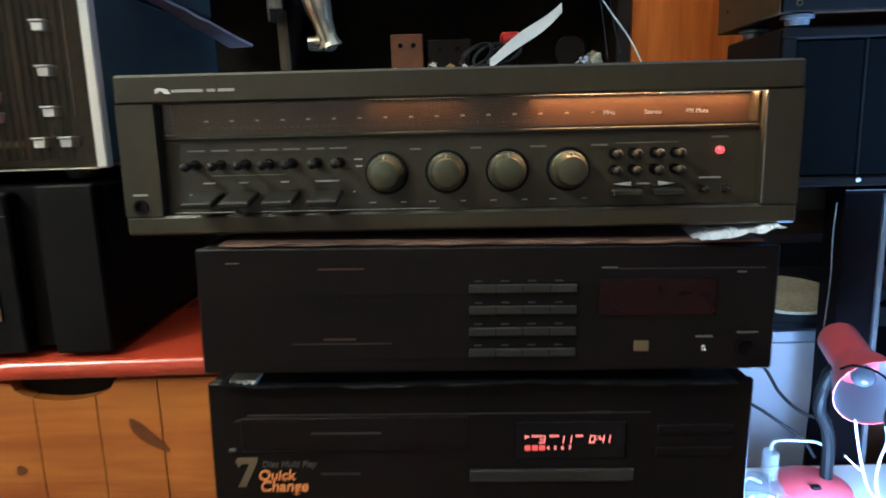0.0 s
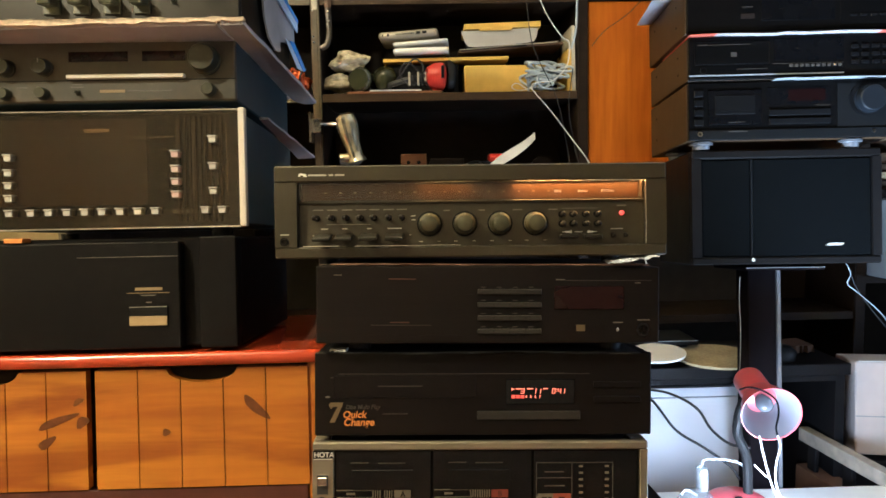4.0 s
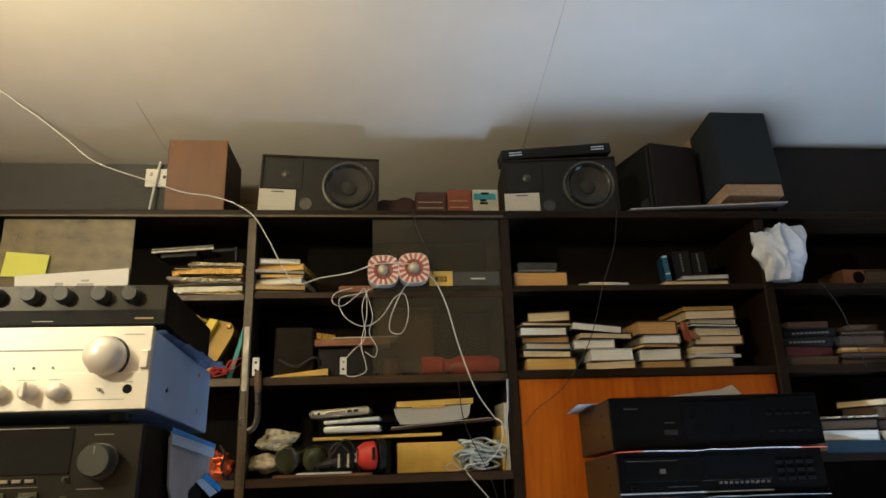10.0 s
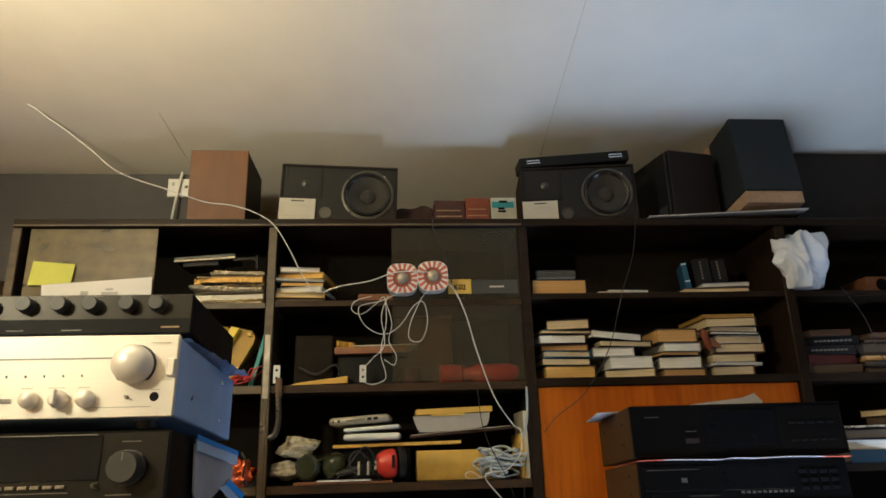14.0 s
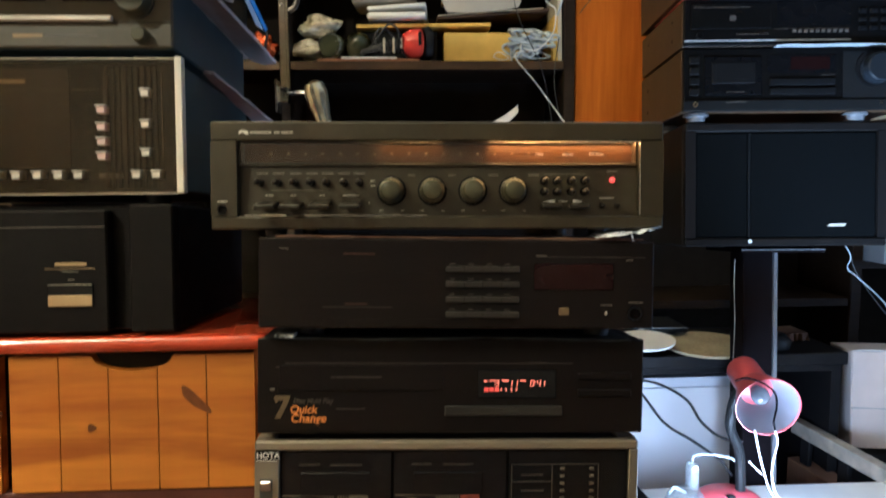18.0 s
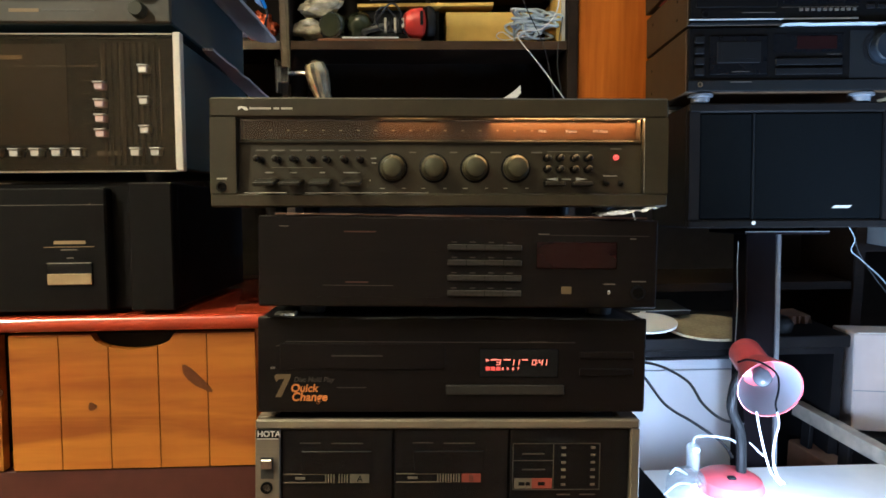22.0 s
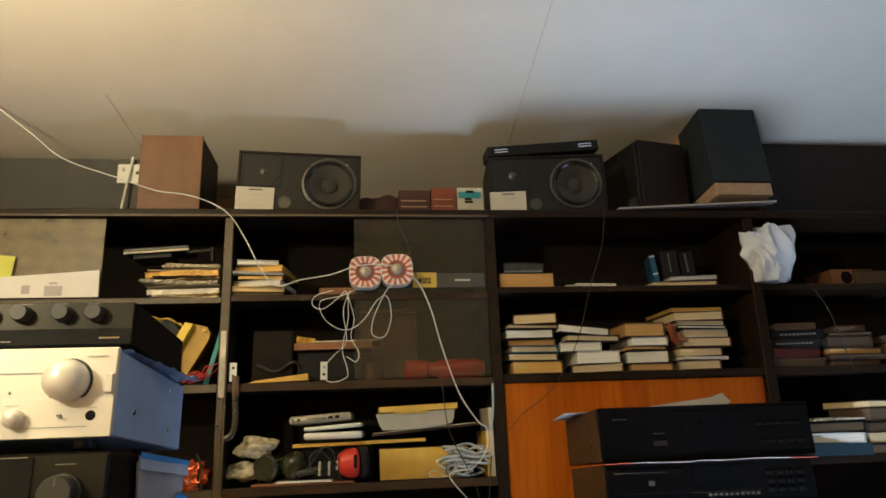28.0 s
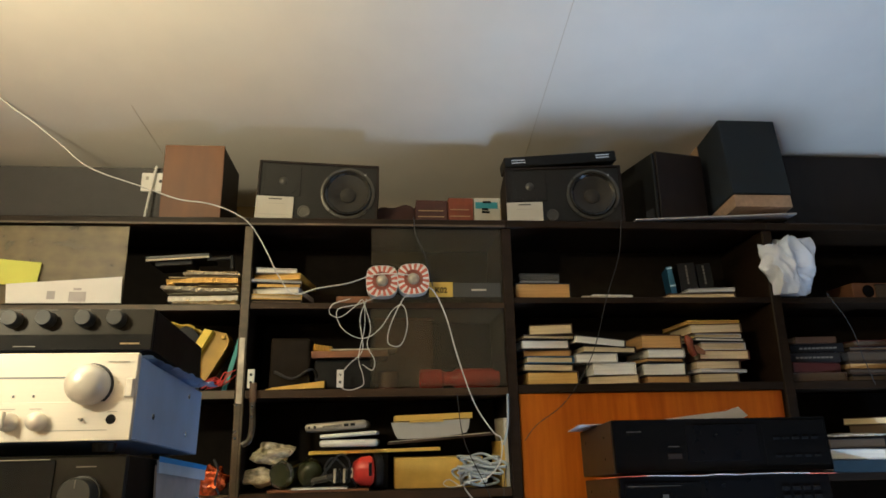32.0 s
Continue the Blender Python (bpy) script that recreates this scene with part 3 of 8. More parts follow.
part("carcass", merged(bx(CX1 - 0.032, CX1 - 0.012, CY + 0.004, 1.02, 0.0, 0.781), bx(CX0, CX1 - 0.012, 1.0, 1.02, 0.034, 0.781), bx(CX0, CX0 + 0.02, CY + 0.004, 1.0, 0, 0.781)), M_PINE, counter)
part("stile", bx(CX1 - 0.026, CX1 - 0.012, CY - 0.002, CY + 0.004, 0.0, 0.780, 0.001), M_PINE, counter)
part("plinth", bx(CX0, CX1 - 0.034, CY + 0.002, CY + 0.02, 0.0, 0.606, 0.001), M_REDBROWN, counter, "dark red lower front")


def drawer(x0, x1):
    d = part("drawer", bx(x0 + 0.004, x1 - 0.004, CY + 0.020, 0.95, 0.625, 0.74), M_CASE_BACK, counter)
    n, zt, zb = 5, 0.776, 0.608
    xc, rx, rz = (x0 + x1) / 2, (x1 - x0) * 0.165, 0.019
    w = (x1 - x0 - 0.004) / n
    for k in range(n):
        a, b = x0 + 0.002 + k * w + 0.0007, x0 + 0.002 + (k + 1) * w - 0.0007
        pts = [(a, zb), (b, zb)]
        for j in range(13):
            x = b + (a - b) * j / 12
            u = (x - xc) / rx
            pts.append((x, zt - (rz * math.sqrt(1 - u * u) if abs(u) < 1 else 0)))
        part("board", ext(pts, CY, CY + 0.014), M_PINE, d)
        if k:
            part("groove", bx(a - 0.0012, a, CY + 0.0022, CY + 0.012, zb, zt - rz * 1.05 if abs(a - xc) < rx else zt), M_PINE_KNOT, d)
    # Near-black plate stands in for the shade inside the handle cutout
    part("cutout_back", ext([(xc + rx * math.cos(math.pi * (1 + j / 14)), zt + 1.04 * rz * math.sin(math.pi * (1 + j / 14))) for j in range(15)], CY + 0.0145, CY + 0.0195), M_CASE_BACK, d)
    return d


def knot(d, x, z, rx, rz, tilt=0.0):
    pts = []
    for j in range(18):
        a = 2 * math.pi * j / 18
        r = 1 + 0.14 * math.sin(3 * a + x * 40)
        u, v = rx * r * math.cos(a), rz * r * math.sin(a)
        pts.append((x + u * math.cos(tilt) - v * math.sin(tilt), z + u * math.sin(tilt) + v * math.cos(tilt)))
    part("knot", ext(pts, CY - 0.0006, CY + 0.001), M_PINE_KNOT, d)


d1 = drawer(-0.524, -0.2205)
knot(d1, -0.4235, 0.6865, 0.0052, 0.005)
knot(d1, -0.297, 0.719, 0.024, 0.0065, -0.75)
d2 = drawer(-0.818, -0.531)
knot(d2, -0.575, 0.706, 0.030, 0.0055, 0.35)
knot(d2, -0.545, 0.733, 0.008, 0.004, 0.6)
knot(d2, -0.590, 0.676, 0.014, 0.006, 0.6)
knot(d2, -0.540, 0.704, 0.010, 0.007, 0.7)
drawer(-1.113, -0.826)

# ---- the stack of players in the middle ----
LEANS = 1.35     # the stack sinks slightly to its right
SX = 0.018


def stack_pose(x, y, z, rz=0.0):
    return pose(x, y, z, BACK, LEANS, rz)


# low support under the stack
sup = thing("low_table", "dark wooden low table under the stack of players", "table", leaning(0.466, 0.548))
part("tabletop", bx(-0.26, 0.31, 0.455, 0.95, 0.522, 0.548, 0.003), M_DESK, sup)
for x in (-0.24, 0.25):
    for y in (0.47, 0.90):
        part("leg", bx(x, x + 0.04, y, y + 0.04, 0.035 if y > 0.6 else 0.005, 0.522, 0.002), M_DESK, sup)

# double cassette deck with a silver frame
W, H = 0.430, 0.1345
deck = thing("double_cassette_deck", "silver-framed double cassette deck with dark doors and red labels", "cassette deck", stack_pose(0.0110, 0.466, 0.5640))
MM = 0.001


def X(mm):
    return (mm - W * 500) * MM


part("body", bx(-W / 2 + 0.004, W / 2 - 0.004, 0.010, 0.30, 0.0, H - 0.004, 0.002), M_BLACK, deck)
part("frame", merged(bx(-W / 2, W / 2, 0, 0.012, H - 0.011, H, 0.002), bx(-W / 2, -W / 2 + 0.027, 0, 0.012, 0, H - 0.011, 0.001), bx(W / 2 - 0.010, W / 2, 0, 0.012, 0, H - 0.011, 0.001), bx(-W / 2 + 0.027, W / 2 - 0.010, 0, 0.012, 0, 0.008)), M_SILVER, deck, "brushed aluminium frame")
for x in (-W / 2, W / 2 - 0.02):
    part("top_trim", bx(x, x + 0.02, 0.012, 0.26, H - 0.006, H, 0.001), M_SILVER, deck)
feet(deck, W, 0.30, 0.012)
HD = H - 0.0065
for x0, x1, lab, mt in ((28, 151, "A", M_STRIPE), (153, 281, "B", M_STRIPER)):
    c = part("cassette_door", bx(X(x0), X(x1), 0.004, 0.014, 0.010, H - 0.012, 0.001), M_BLACKGLOSS, deck)
    part("door_window", bx(X(x0 + 22), X(x0 + 100), 0.0025, 0.004, HD - 0.056, HD - 0.030, 0.0006), M_BLACKGLOSS, c)
    bars(c, "print_bar", [(X(x0 + 20), X(x0 + 43), HD - 0.021), (X(x0 + 55), X(x0 + 90), HD - 0.0215)], M_DIM, 0.004, 0.0012)
    s = part("label_strip", merged(bx(X(x0 + 2), X(x0 + 50), 0.003, 0.0038, HD - 0.0565, HD - 0.0555), bx(X(x0 + 2), X(x0 + 50), 0.003, 0.0038, HD - 0.0660, HD - 0.0650), bx(X(x0 + 15), X(x0 + 26), 0.003, 0.0038, HD - 0.062, HD - 0.0592)), M_STRIPE, c)
    for k in range(9):
        if lab == "B" or k != 4:
            part("stripe", bx(X(x0 + 48 + k * 3.0), X(x0 + 49.5 + k * 3.0), 0.003, 0.0038, HD - 0.066, HD - 0.0555), M_STRIPE, c)
    part("letter_block", bx(X(x0 + 75.5), X(x0 + 97), 0.003, 0.0039, HD - 0.066, HD - 0.0555), mt, c)
    part("letter", moved(letters(lab, 0.010), Matrix.Translation((X(x0 + 83.5), 0.0028, HD - 0.0645))), M_BLACK if lab == "A" else M_REDBROWN, c)
c = part("meter_panel", bx(X(283), X(418), 0.004, 0.014, 0.010, H - 0.012, 0.001), M_BLACKGLOSS, deck)
part("outline", merged(bx(X(286), X(385), 0.0032, 0.004, HD - 0.0225, HD - 0.0217), bx(X(286), X(386), 0.0032, 0.004, HD - 0.0755, HD - 0.0747), bx(X(286), X(286.8), 0.0032, 0.004, HD - 0.0755, HD - 0.0217), bx(X(332), X(332.8), 0.0032, 0.004, HD - 0.0755, HD - 0.0217), bx(X(385), X(385.8), 0.0032, 0.004, HD - 0.0755, HD - 0.0217), bx(X(286), X(332), 0.0032, 0.004, HD - 0.042, HD - 0.0413)), M_DIM, c)
part("label_block", bx(X(288), X(308), 0.003, 0.0039, HD - 0.0735, HD - 0.062), M_STRIPE, c)
part("label_block", bx(X(308), X(331), 0.003, 0.0039, HD - 0.0735, HD - 0.062), M_STRIPER, c)
bars(c, "print_bar", [(X(293), X(300), HD - 0.068), (X(301), X(306), HD - 0.068), (X(315), X(323), HD - 0.068)], M_BLACK, 0.003, 0.004)
for k in range(6):
    for x in (341.5, 375):
        part("meter_mark", bx(X(x), X(x + 5), 0.003, 0.004, HD - 0.028 - 0.0085 * k, HD - 0.0255 - 0.0085 * k), M_STRIPE, c)
bars(c, "print_bar", [(X(297), X(322), HD - 0.034), (X(297), X(323), HD - 0.052), (X(337), X(352), HD - 0.081), (X(363), X(381), HD - 0.081)], M_DIM, 0.004, 0.0014)
part("sticker", bx(X(1.5), X(26), -0.0008, 0.0, H - 0.0205, H - 0.0105), M_BLACK, deck, "black sticker with white capitals")
part("sticker_letters", moved(letters("HOTA", 0.0090, bold=True), Matrix.Translation((X(2.3), -0.0010, H - 0.0185))), M_WHITE, deck)
part("sticker_line", bx(X(2), X(25), -0.0011, -0.0007, H - 0.0215, H - 0.0207), M_WHITE, deck)
p = part("power_button", bx(X(7), X(19), -0.006, 0.0, H - 0.054, H - 0.043, 0.001), M_CHROME, deck, "chrome power button")
part("button_well", bx(X(6), X(20), -0.0006, 0.0, H - 0.066, H - 0.042), M_GREYBTN, deck)
part("jack", lathe([(0.0, 0.0065), (-0.002, 0.0065), (-0.002, 0.0045), (0.001, 0.0044), (0.001, 0.0005)], at=(X(12.5), 0, H - 0.076)), M_BLACK, deck, "", 40)

# seven-disc changer
W, H = 0.430, 0.1055
cd2 = thing("disc_changer", "black seven-disc changer with a lit orange-red display", "disc player", stack_pose(0.0175, 0.475, 0.7070))
part("body", bx(-W / 2 + 0.002, W / 2 - 0.002, 0.006, 0.36, 0, H, 0.002), M_BLACK, cd2)
part("face", bx(-W / 2, W / 2, 0.0, 0.006, 0, H, 0.0015), M_PLAYER, cd2)
feet(cd2, W, 0.34, 0.0125)
part("tray", bx(X(24), X(205), -0.0012, 0.0, H - 0.058, H - 0.029, 0.0008), M_PLAYER, cd2)
part("groove", bx(X(30), X(350), -0.0006, 0.0, H - 0.0275, H - 0.0268), M_DIM, cd2)
part("seven", ext([(X(18), H - 0.066), (X(20), H - 0.0632), (X(36), H - 0.0632), (X(35), H - 0.068), (X(25.5), H - 0.0885), (X(19), H - 0.0885), (X(29), H - 0.0685), (X(23), H - 0.0685), (X(20.5), H - 0.072)], -0.0006, 0.0), M_BRONZE, cd2, "dull gold figure")
part("lettering", moved(letters("Quick", 0.0120, bold=True, shear=0.15), Matrix.Translation((X(35.5), -0.0005, H - 0.0825))), M_ORANGEPRINT, cd2)
part("lettering", moved(letters("Change", 0.0128, bold=True, shear=0.15), Matrix.Translation((X(36.5), -0.0005, H - 0.0925))), M_ORANGEPRINT, cd2)
part("lettering", moved(letters("Disc Multi Play", 0.0073, bold=True, shear=0.2), Matrix.Translation((X(39), -0.0005, H - 0.0715))), M_DIM, cd2)
bars(cd2, "print_bar", [(X(80), X(136), H - 0.0425)], M_DIM, -0.0012, 0.0014)
bars(cd2, "print_bar", [(X(20), X(35), H - 0.0318), (X(86), X(118), H - 0.078), (X(300), X(318), H - 0.0265)], M_DIM, 0.0, 0.001)
part("power_mark", bx(X(14), X(19), -0.002, 0.0, H - 0.057, H - 0.055), M_FAINT, cd2)
dsp = part("display_window", bx(X(243), X(331), -0.0012, 0.0, H - 0.066, H - 0.034, 0.0008), M_BLACKGLOSS, cd2, "black display window")
SEG = {"0": "abcdef", "1": "bc", "2": "abged", "3": "abgcd", "4": "fgbc", "5": "afgcd", "6": "afgedc", "7": "abc", "9": "abcdfg"}


def digit(ch, x, z, w, h, t=0.0009):
    q = 0.12 * h
    pieces = {"a": (0, w, h - t, h), "d": (0, w, 0, t), "g": (0, w, h / 2 - t / 2, h / 2 + t / 2), "f": (0, t, h / 2, h), "b": (w - t, w, h / 2, h), "e": (0, t, 0, h / 2), "c": (w - t, w, 0, h / 2)}
    out = merged(*[bx(x + a, x + b, -0.0018, -0.0012, z + c, z + d) for a, b, c, d in [pieces[s] for s in SEG[ch]]])
    for v in out.verts:
        v.co.x += 0.12 * (v.co.z - z)
    return out


part("digits", merged(digit("3", X(264), H - 0.0545, 0.0050, 0.0080), digit("1", X(280), H - 0.0545, 0.0050, 0.0080), digit("1", X(286.5), H - 0.0545, 0.0050, 0.0080), digit("0", X(306.5), H - 0.0545, 0.0047, 0.0080), digit("4", X(314.3), H - 0.0545, 0.0046, 0.0080), digit("1", X(319.5), H - 0.0545, 0.0046, 0.0080), bx(X(312.6), X(313.5), -0.0018, -0.0012, H - 0.052, H - 0.051), bx(X(313.0), X(313.9), -0.0018, -0.0012, H - 0.0485, H - 0.0475)), M_VFD, dsp, "glowing orange-red digits")
part("play_mark", ext([(X(252), H - 0.0455), (X(256.5), H - 0.0475), (X(252), H - 0.0495)], -0.0018, -0.0012), M_VFD, dsp)
bars(dsp, "small_print", [(X(258), X(266), H - 0.0468), (X(273), X(281), H - 0.0468), (X(295), X(301.5), H - 0.0468)], M_VFD, -0.0013, 0.0016)
for k in range(3):
    part("disc_square", bx(X(252 + 6.2 * k), X(257 + 6.2 * k), -0.0018, -0.0012, H - 0.0622, H - 0.0570), M_VFDRED, dsp)
for k, c in enumerate("4567"):
    part("small_digit", moved(letters(c, 0.0052, bold=True), Matrix.Translation((X(270.6 + 6.2 * k), -0.0014, H - 0.0615))), M_VFD, dsp)
shrink = Matrix.Translation((X(250), 0, H - 0.0440)) @ Matrix.Diagonal((0.94, 1, 0.78, 1)) @ Matrix.Translation((-X(252), 0, -(H - 0.0440)))
for ob in dsp.children:
    ob.data.transform(shrink)
part("button_strip", bx(X(206), X(338), -0.003, 0.0, H - 0.0855, H - 0.0745, 0.001), M_ROW, cd2, "grey button strip")
for z in (0.041, 0.060):
    part("button_strip", bx(X(355), X(416), -0.0025, 0.0, H - z - 0.004, H - z + 0.004, 0.001), M_PLAYER, cd2)

# compact disc player
W, H = 0.430, 0.0965
cd1 = thing("disc_player", "black compact disc player with four rows of grey buttons", "disc player", stack_pose(0.0245, 0.468, 0.8270))
part("body", bx(-W / 2 + 0.002, W / 2 - 0.002, 0.006, 0.33, 0, H, 0.002), M_BLACK, cd1)
part("face", bx(-W / 2, W / 2, 0, 0.006, 0, H, 0.0015), M_PLAYER, cd1)
feet(cd1, W, 0.32, 0.013)
for z in (0.0315, 0.048, 0.0645, 0.081):
    b = part("button_bar", bx(X(201), X(281), -0.003, 0, H - z - 0.0032, H - z + 0.0032, 0.0008), M_ROW, cd1, "grey button row")
    for k in (1, 2, 3):
        part("button_gap", bx(X(201 + 20 * k - 0.3), X(201 + 20 * k + 0.3), -0.0032, 0, H - z - 0.003, H - z + 0.003), M_BLACK, b)
bars(cd1, "print_bar", [(X(205 + 20 * k), X(211 + 20 * k), H - z) for k in range(4) for z in (0.0260, 0.0425, 0.059, 0.0755)], M_DIM, 0.0, 0.0011)
part("display_window", bx(X(297), X(385), -0.001, 0, H - 0.0535, H - 0.0245, 0.0008), M_DSP, cd1, "unlit dark red display window")
part("disc_mark", bx(X(325), X(336), -0.0006, 0, H - 0.081, H - 0.073), M_BRONZE, cd1)
part("phones_jack", lathe([(0, 0.0085), (-0.002, 0.0085), (-0.002, 0.006), (0.002, 0.0058), (0.002, 0.0004)], at=(X(409), 0, H - 0.079)), M_BLACKGLOSS, cd1, "black phones socket", 40)
lever(cd1, X(377), H - 0.079, M_CHROME, w=0.003, h=0.0025, length=0.006)
part("tray_line", merged(bx(X(60), X(198), -0.0004, 0, H - 0.0365, H - 0.0360), bx(X(60), X(198), -0.0004, 0, H - 0.0865, H - 0.0860)), M_BLACK, cd1)
bars(cd1, "print_bar", [(X(22), X(32), H - 0.011)], M_FAINT, 0.0, 0.001)
bars(cd1, "print_bar", [(X(90), X(124), H - 0.016), (X(92), X(116), H - 0.0700)], M_DIMRED, 0.0, 0.0014)
bars(cd1, "print_bar", [(X(68), X(143), H - 0.0735), (X(312), X(420), H - 0.0175)], M_DIM, 0.0, 0.0007)
bars(cd1, "print_bar", [(X(299), X(311), H - 0.0165), (X(399), X(406), H - 0.0205), (X(371), X(384), H - 0.070), (X(402), X(418), H - 0.067)], M_FAINT, 0.0, 0.0013)


def sheet(x0, x1, y0, y1, thick, amp, seed, nx=26, ny=8):
    """A wavy sheet, torn along its front edge."""
    rng = random.Random(seed)
    ph = [rng.uniform(0, 6.28) for _ in range(4)]
    bm = bmesh.new()
    rows = []
    for top in (0, 1):
        grid = []
        for j in range(ny + 1):
            line = []
            for i in range(nx + 1):
                x = x0 + (x1 - x0) * i / nx
                y = y0 + (y1 - y0) * j / ny
                if j == 0:
                    y += rng.uniform(-1, 1) * amp * 0.8 if top == 0 else 0.4 * rng.uniform(-1, 1) * amp
                z = amp * 0.35 * (1 + math.sin(22 * x + ph[0]) * math.sin(9 * y + ph[1])) + top * thick
                line.append(bm.verts.new((x, y, z)))
            grid.append(line)
        rows.append(grid)
    for g, flip in ((rows[0], True), (rows[1], False)):
        for j in range(ny):
            for i in range(nx):
                q = [g[j][i], g[j][i + 1], g[j + 1][i + 1], g[j + 1][i]]
                bm.faces.new(q[::-1] if flip else q)
    a, b = rows
    ring = [(0, i) for i in range(nx)] + [(j, nx) for j in range(ny)] + [(ny, i) for i in range(nx, 0, -1)] + [(j, 0) for j in range(ny, 0, -1)]
    for p, q in zip(ring, ring[1:] + ring[:1]):
        bm.faces.new((a[p[0]][p[1]], a[q[0]][q[1]], b[q[0]][q[1]], b[p[0]][p[1]]))
    bmesh.ops.recalc_face_normals(bm, faces=bm.faces[:])
    return bm


solid("cardboard_sheet", sheet(-0.195, 0.205, 0.0, 0.30, 0.0016, 0.0014, 3), M_CARDBOARD, "thin torn brown cardboard sheet on the disc player", "cardboard", stack_pose(0.0245, 0.476, 0.9240))
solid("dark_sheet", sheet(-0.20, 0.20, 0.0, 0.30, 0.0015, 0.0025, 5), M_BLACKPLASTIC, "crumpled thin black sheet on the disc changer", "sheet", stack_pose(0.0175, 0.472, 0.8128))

# receiver on top of the stack
W, H = 0.4935, 0.113


def X(mm):
    return (mm * 0.993 - W * 500) * MM


rc = thing("receiver", "grey-brown stereo receiver with round knobs and an amber-lit dial", "receiver", pose(0.0055, 0.484, 0.9385, BACK, 0.45, -1.2))
part("body", bx(-W / 2 + 0.012, W / 2 - 0.012, 0.03, 0.36, 0.0, H - 0.006, 0.003), M_BLACK, rc)
part("bezel", merged(bx(-W / 2, W / 2, 0, 0.03, H - 0.021, H, 0.0018), bx(-W / 2, W / 2, 0, 0.03, -0.004, 0.0105, 0.0018), bx(-W / 2, X(28) + 0.0, 0, 0.03, 0.0105, H - 0.021), bx(X(471), W / 2, 0, 0.03, 0.0105, H - 0.021)), M_OLIVE, rc, "grey-brown anodised front frame")
part("control_panel", moved(bx(X(28), X(471), 0, 0.004, 0.0, 0.060), Matrix.Translation((0, 0.010, 0.0103)) @ Matrix.Rotation(radians(-3), 4, "X")), M_OLIVE, rc)
part("dial_plate", bx(X(28), X(471), 0.026, 0.030, 0.066, H - 0.021), M_DIAL, rc, "amber-lit dial plate")
part("dial_ledge", bx(X(28), X(471), 0.009, 0.026, 0.0655, 0.0685, 0.0008), M_OLIVE, rc)
for x in (28, 469):
    part("dial_end", bx(X(x), X(x + 2), 0.010, 0.026, 0.0685, H - 0.021), M_OLIVE, rc)
g = part("dial_glass", bx(X(30.1), X(468.9), 0.0085, 0.0100, 0.0688, H - 0.0212), M_DIALGLASS, rc, "thin dial glass")
g.visible_shadow = False
for x0, x1, y0, y1, z0, z1 in ((395, 470.2, -0.0004, 0.001, H - 0.0222, H - 0.0212), (470.2, 471.2, -0.0004, 0.001, 0.012, H - 0.0212), (34, 80, 0.0075, 0.0095, 0.0112, 0.0120), (100, 235, 0.0075, 0.0095, 0.0112, 0.0118)):
    part("trim_line", bx(X(x0), X(x1), y0, y1, z0, z1), M_CHROME, rc, "thin bright trim")
PY = 0.0095    # face of the control panel


def ball_lever(x, z, length, r):
    """A short rod with a rounded tip, standing out of a small collar."""
    k = part("lever", lathe([(PY, r * 0.55), (PY - length * 0.55, r * 0.50), (PY - length * 0.62, r * 0.85), (PY - length * 0.82, r), (PY - length * 0.96, r * 0.7), (PY - length, 0.0004)], n=14, at=(x, 0, z)), M_LEVER, rc, "", 50)
    part("collar", lathe([(PY, r * 1.15), (PY - 0.0012, r * 1.1), (PY - 0.0012, r * 0.6)], n=14, at=(x, 0, z), caps=False), M_BLACK, k)


for x in (52, 71.5, 90, 108, 125, 144, 161):
    ball_lever(X(x), H - 0.066, 0.025, 0.0036)
for x in (61, 88, 119, 151.5):
    part("key", moved(bx(X(x) - 0.011, X(x) + 0.011, -0.030, 0.0, -0.0022, 0.0022, 0.0010), pose(0, PY, H - 0.0880, 10, 0, 0)), M_LEVER, rc)
for x in (196, 241, 286, 331):
    k = part("knob", lathe([(PY, 0.0140), (PY - 0.009, 0.0138), (PY - 0.010, 0.0128), (PY - 0.018, 0.0116), (PY - 0.0215, 0.0098), (PY - 0.023, 0.006), (PY - 0.0232, 0.0004)], n=36, at=(X(x), 0, H - 0.0745)), M_OLIVE_KNOB, rc, "rounded grey-green knob", 35)
    part("pointer", bx(X(x) - 0.0005, X(x) + 0.0005, PY - 0.0195, PY - 0.010, H - 0.0640, H - 0.0615), M_PALE, k)
    part("collar", lathe([(PY, 0.0162), (PY - 0.0015, 0.0162), (PY - 0.002, 0.0150), (PY - 0.002, 0.012)], at=(X(x), 0, H - 0.0745)), M_BLACK, k, "", 40)
for x in (365, 379, 395, 410):
    ball_lever(X(x), H - 0.064, 0.018, 0.0036)
    ball_lever(X(x), H - 0.076, 0.018, 0.0036)
for x in (373, 403):
    part("key", bx(X(x - 11), X(x + 11), PY - 0.015, PY, H - 0.0945, H - 0.0895, 0.001), M_LEVER, rc)
part("arrow", ext([(X(365), H - 0.0865), (X(378), H - 0.0848), (X(378), H - 0.0882)], PY - 0.0012, PY - 0.0004), M_WHITE, rc)
part("arrow", ext([(X(411), H - 0.0865), (X(398), H - 0.0848), (X(398), H - 0.0882)], PY - 0.0012, PY - 0.0004), M_WHITE, rc)
for x in (431, 447):
    lever(rc, X(x), H - 0.091, M_LEVER, PY, 0.005, 0.012, 0.003)
part("power_light", lathe([(PY, 0.0030), (PY - 0.003, 0.0030), (PY - 0.0045, 0.0018), (PY - 0.0055, 0.0004)], n=16, at=(X(442), 0, H - 0.063)), M_LED, rc, "glowing red power light", 50)
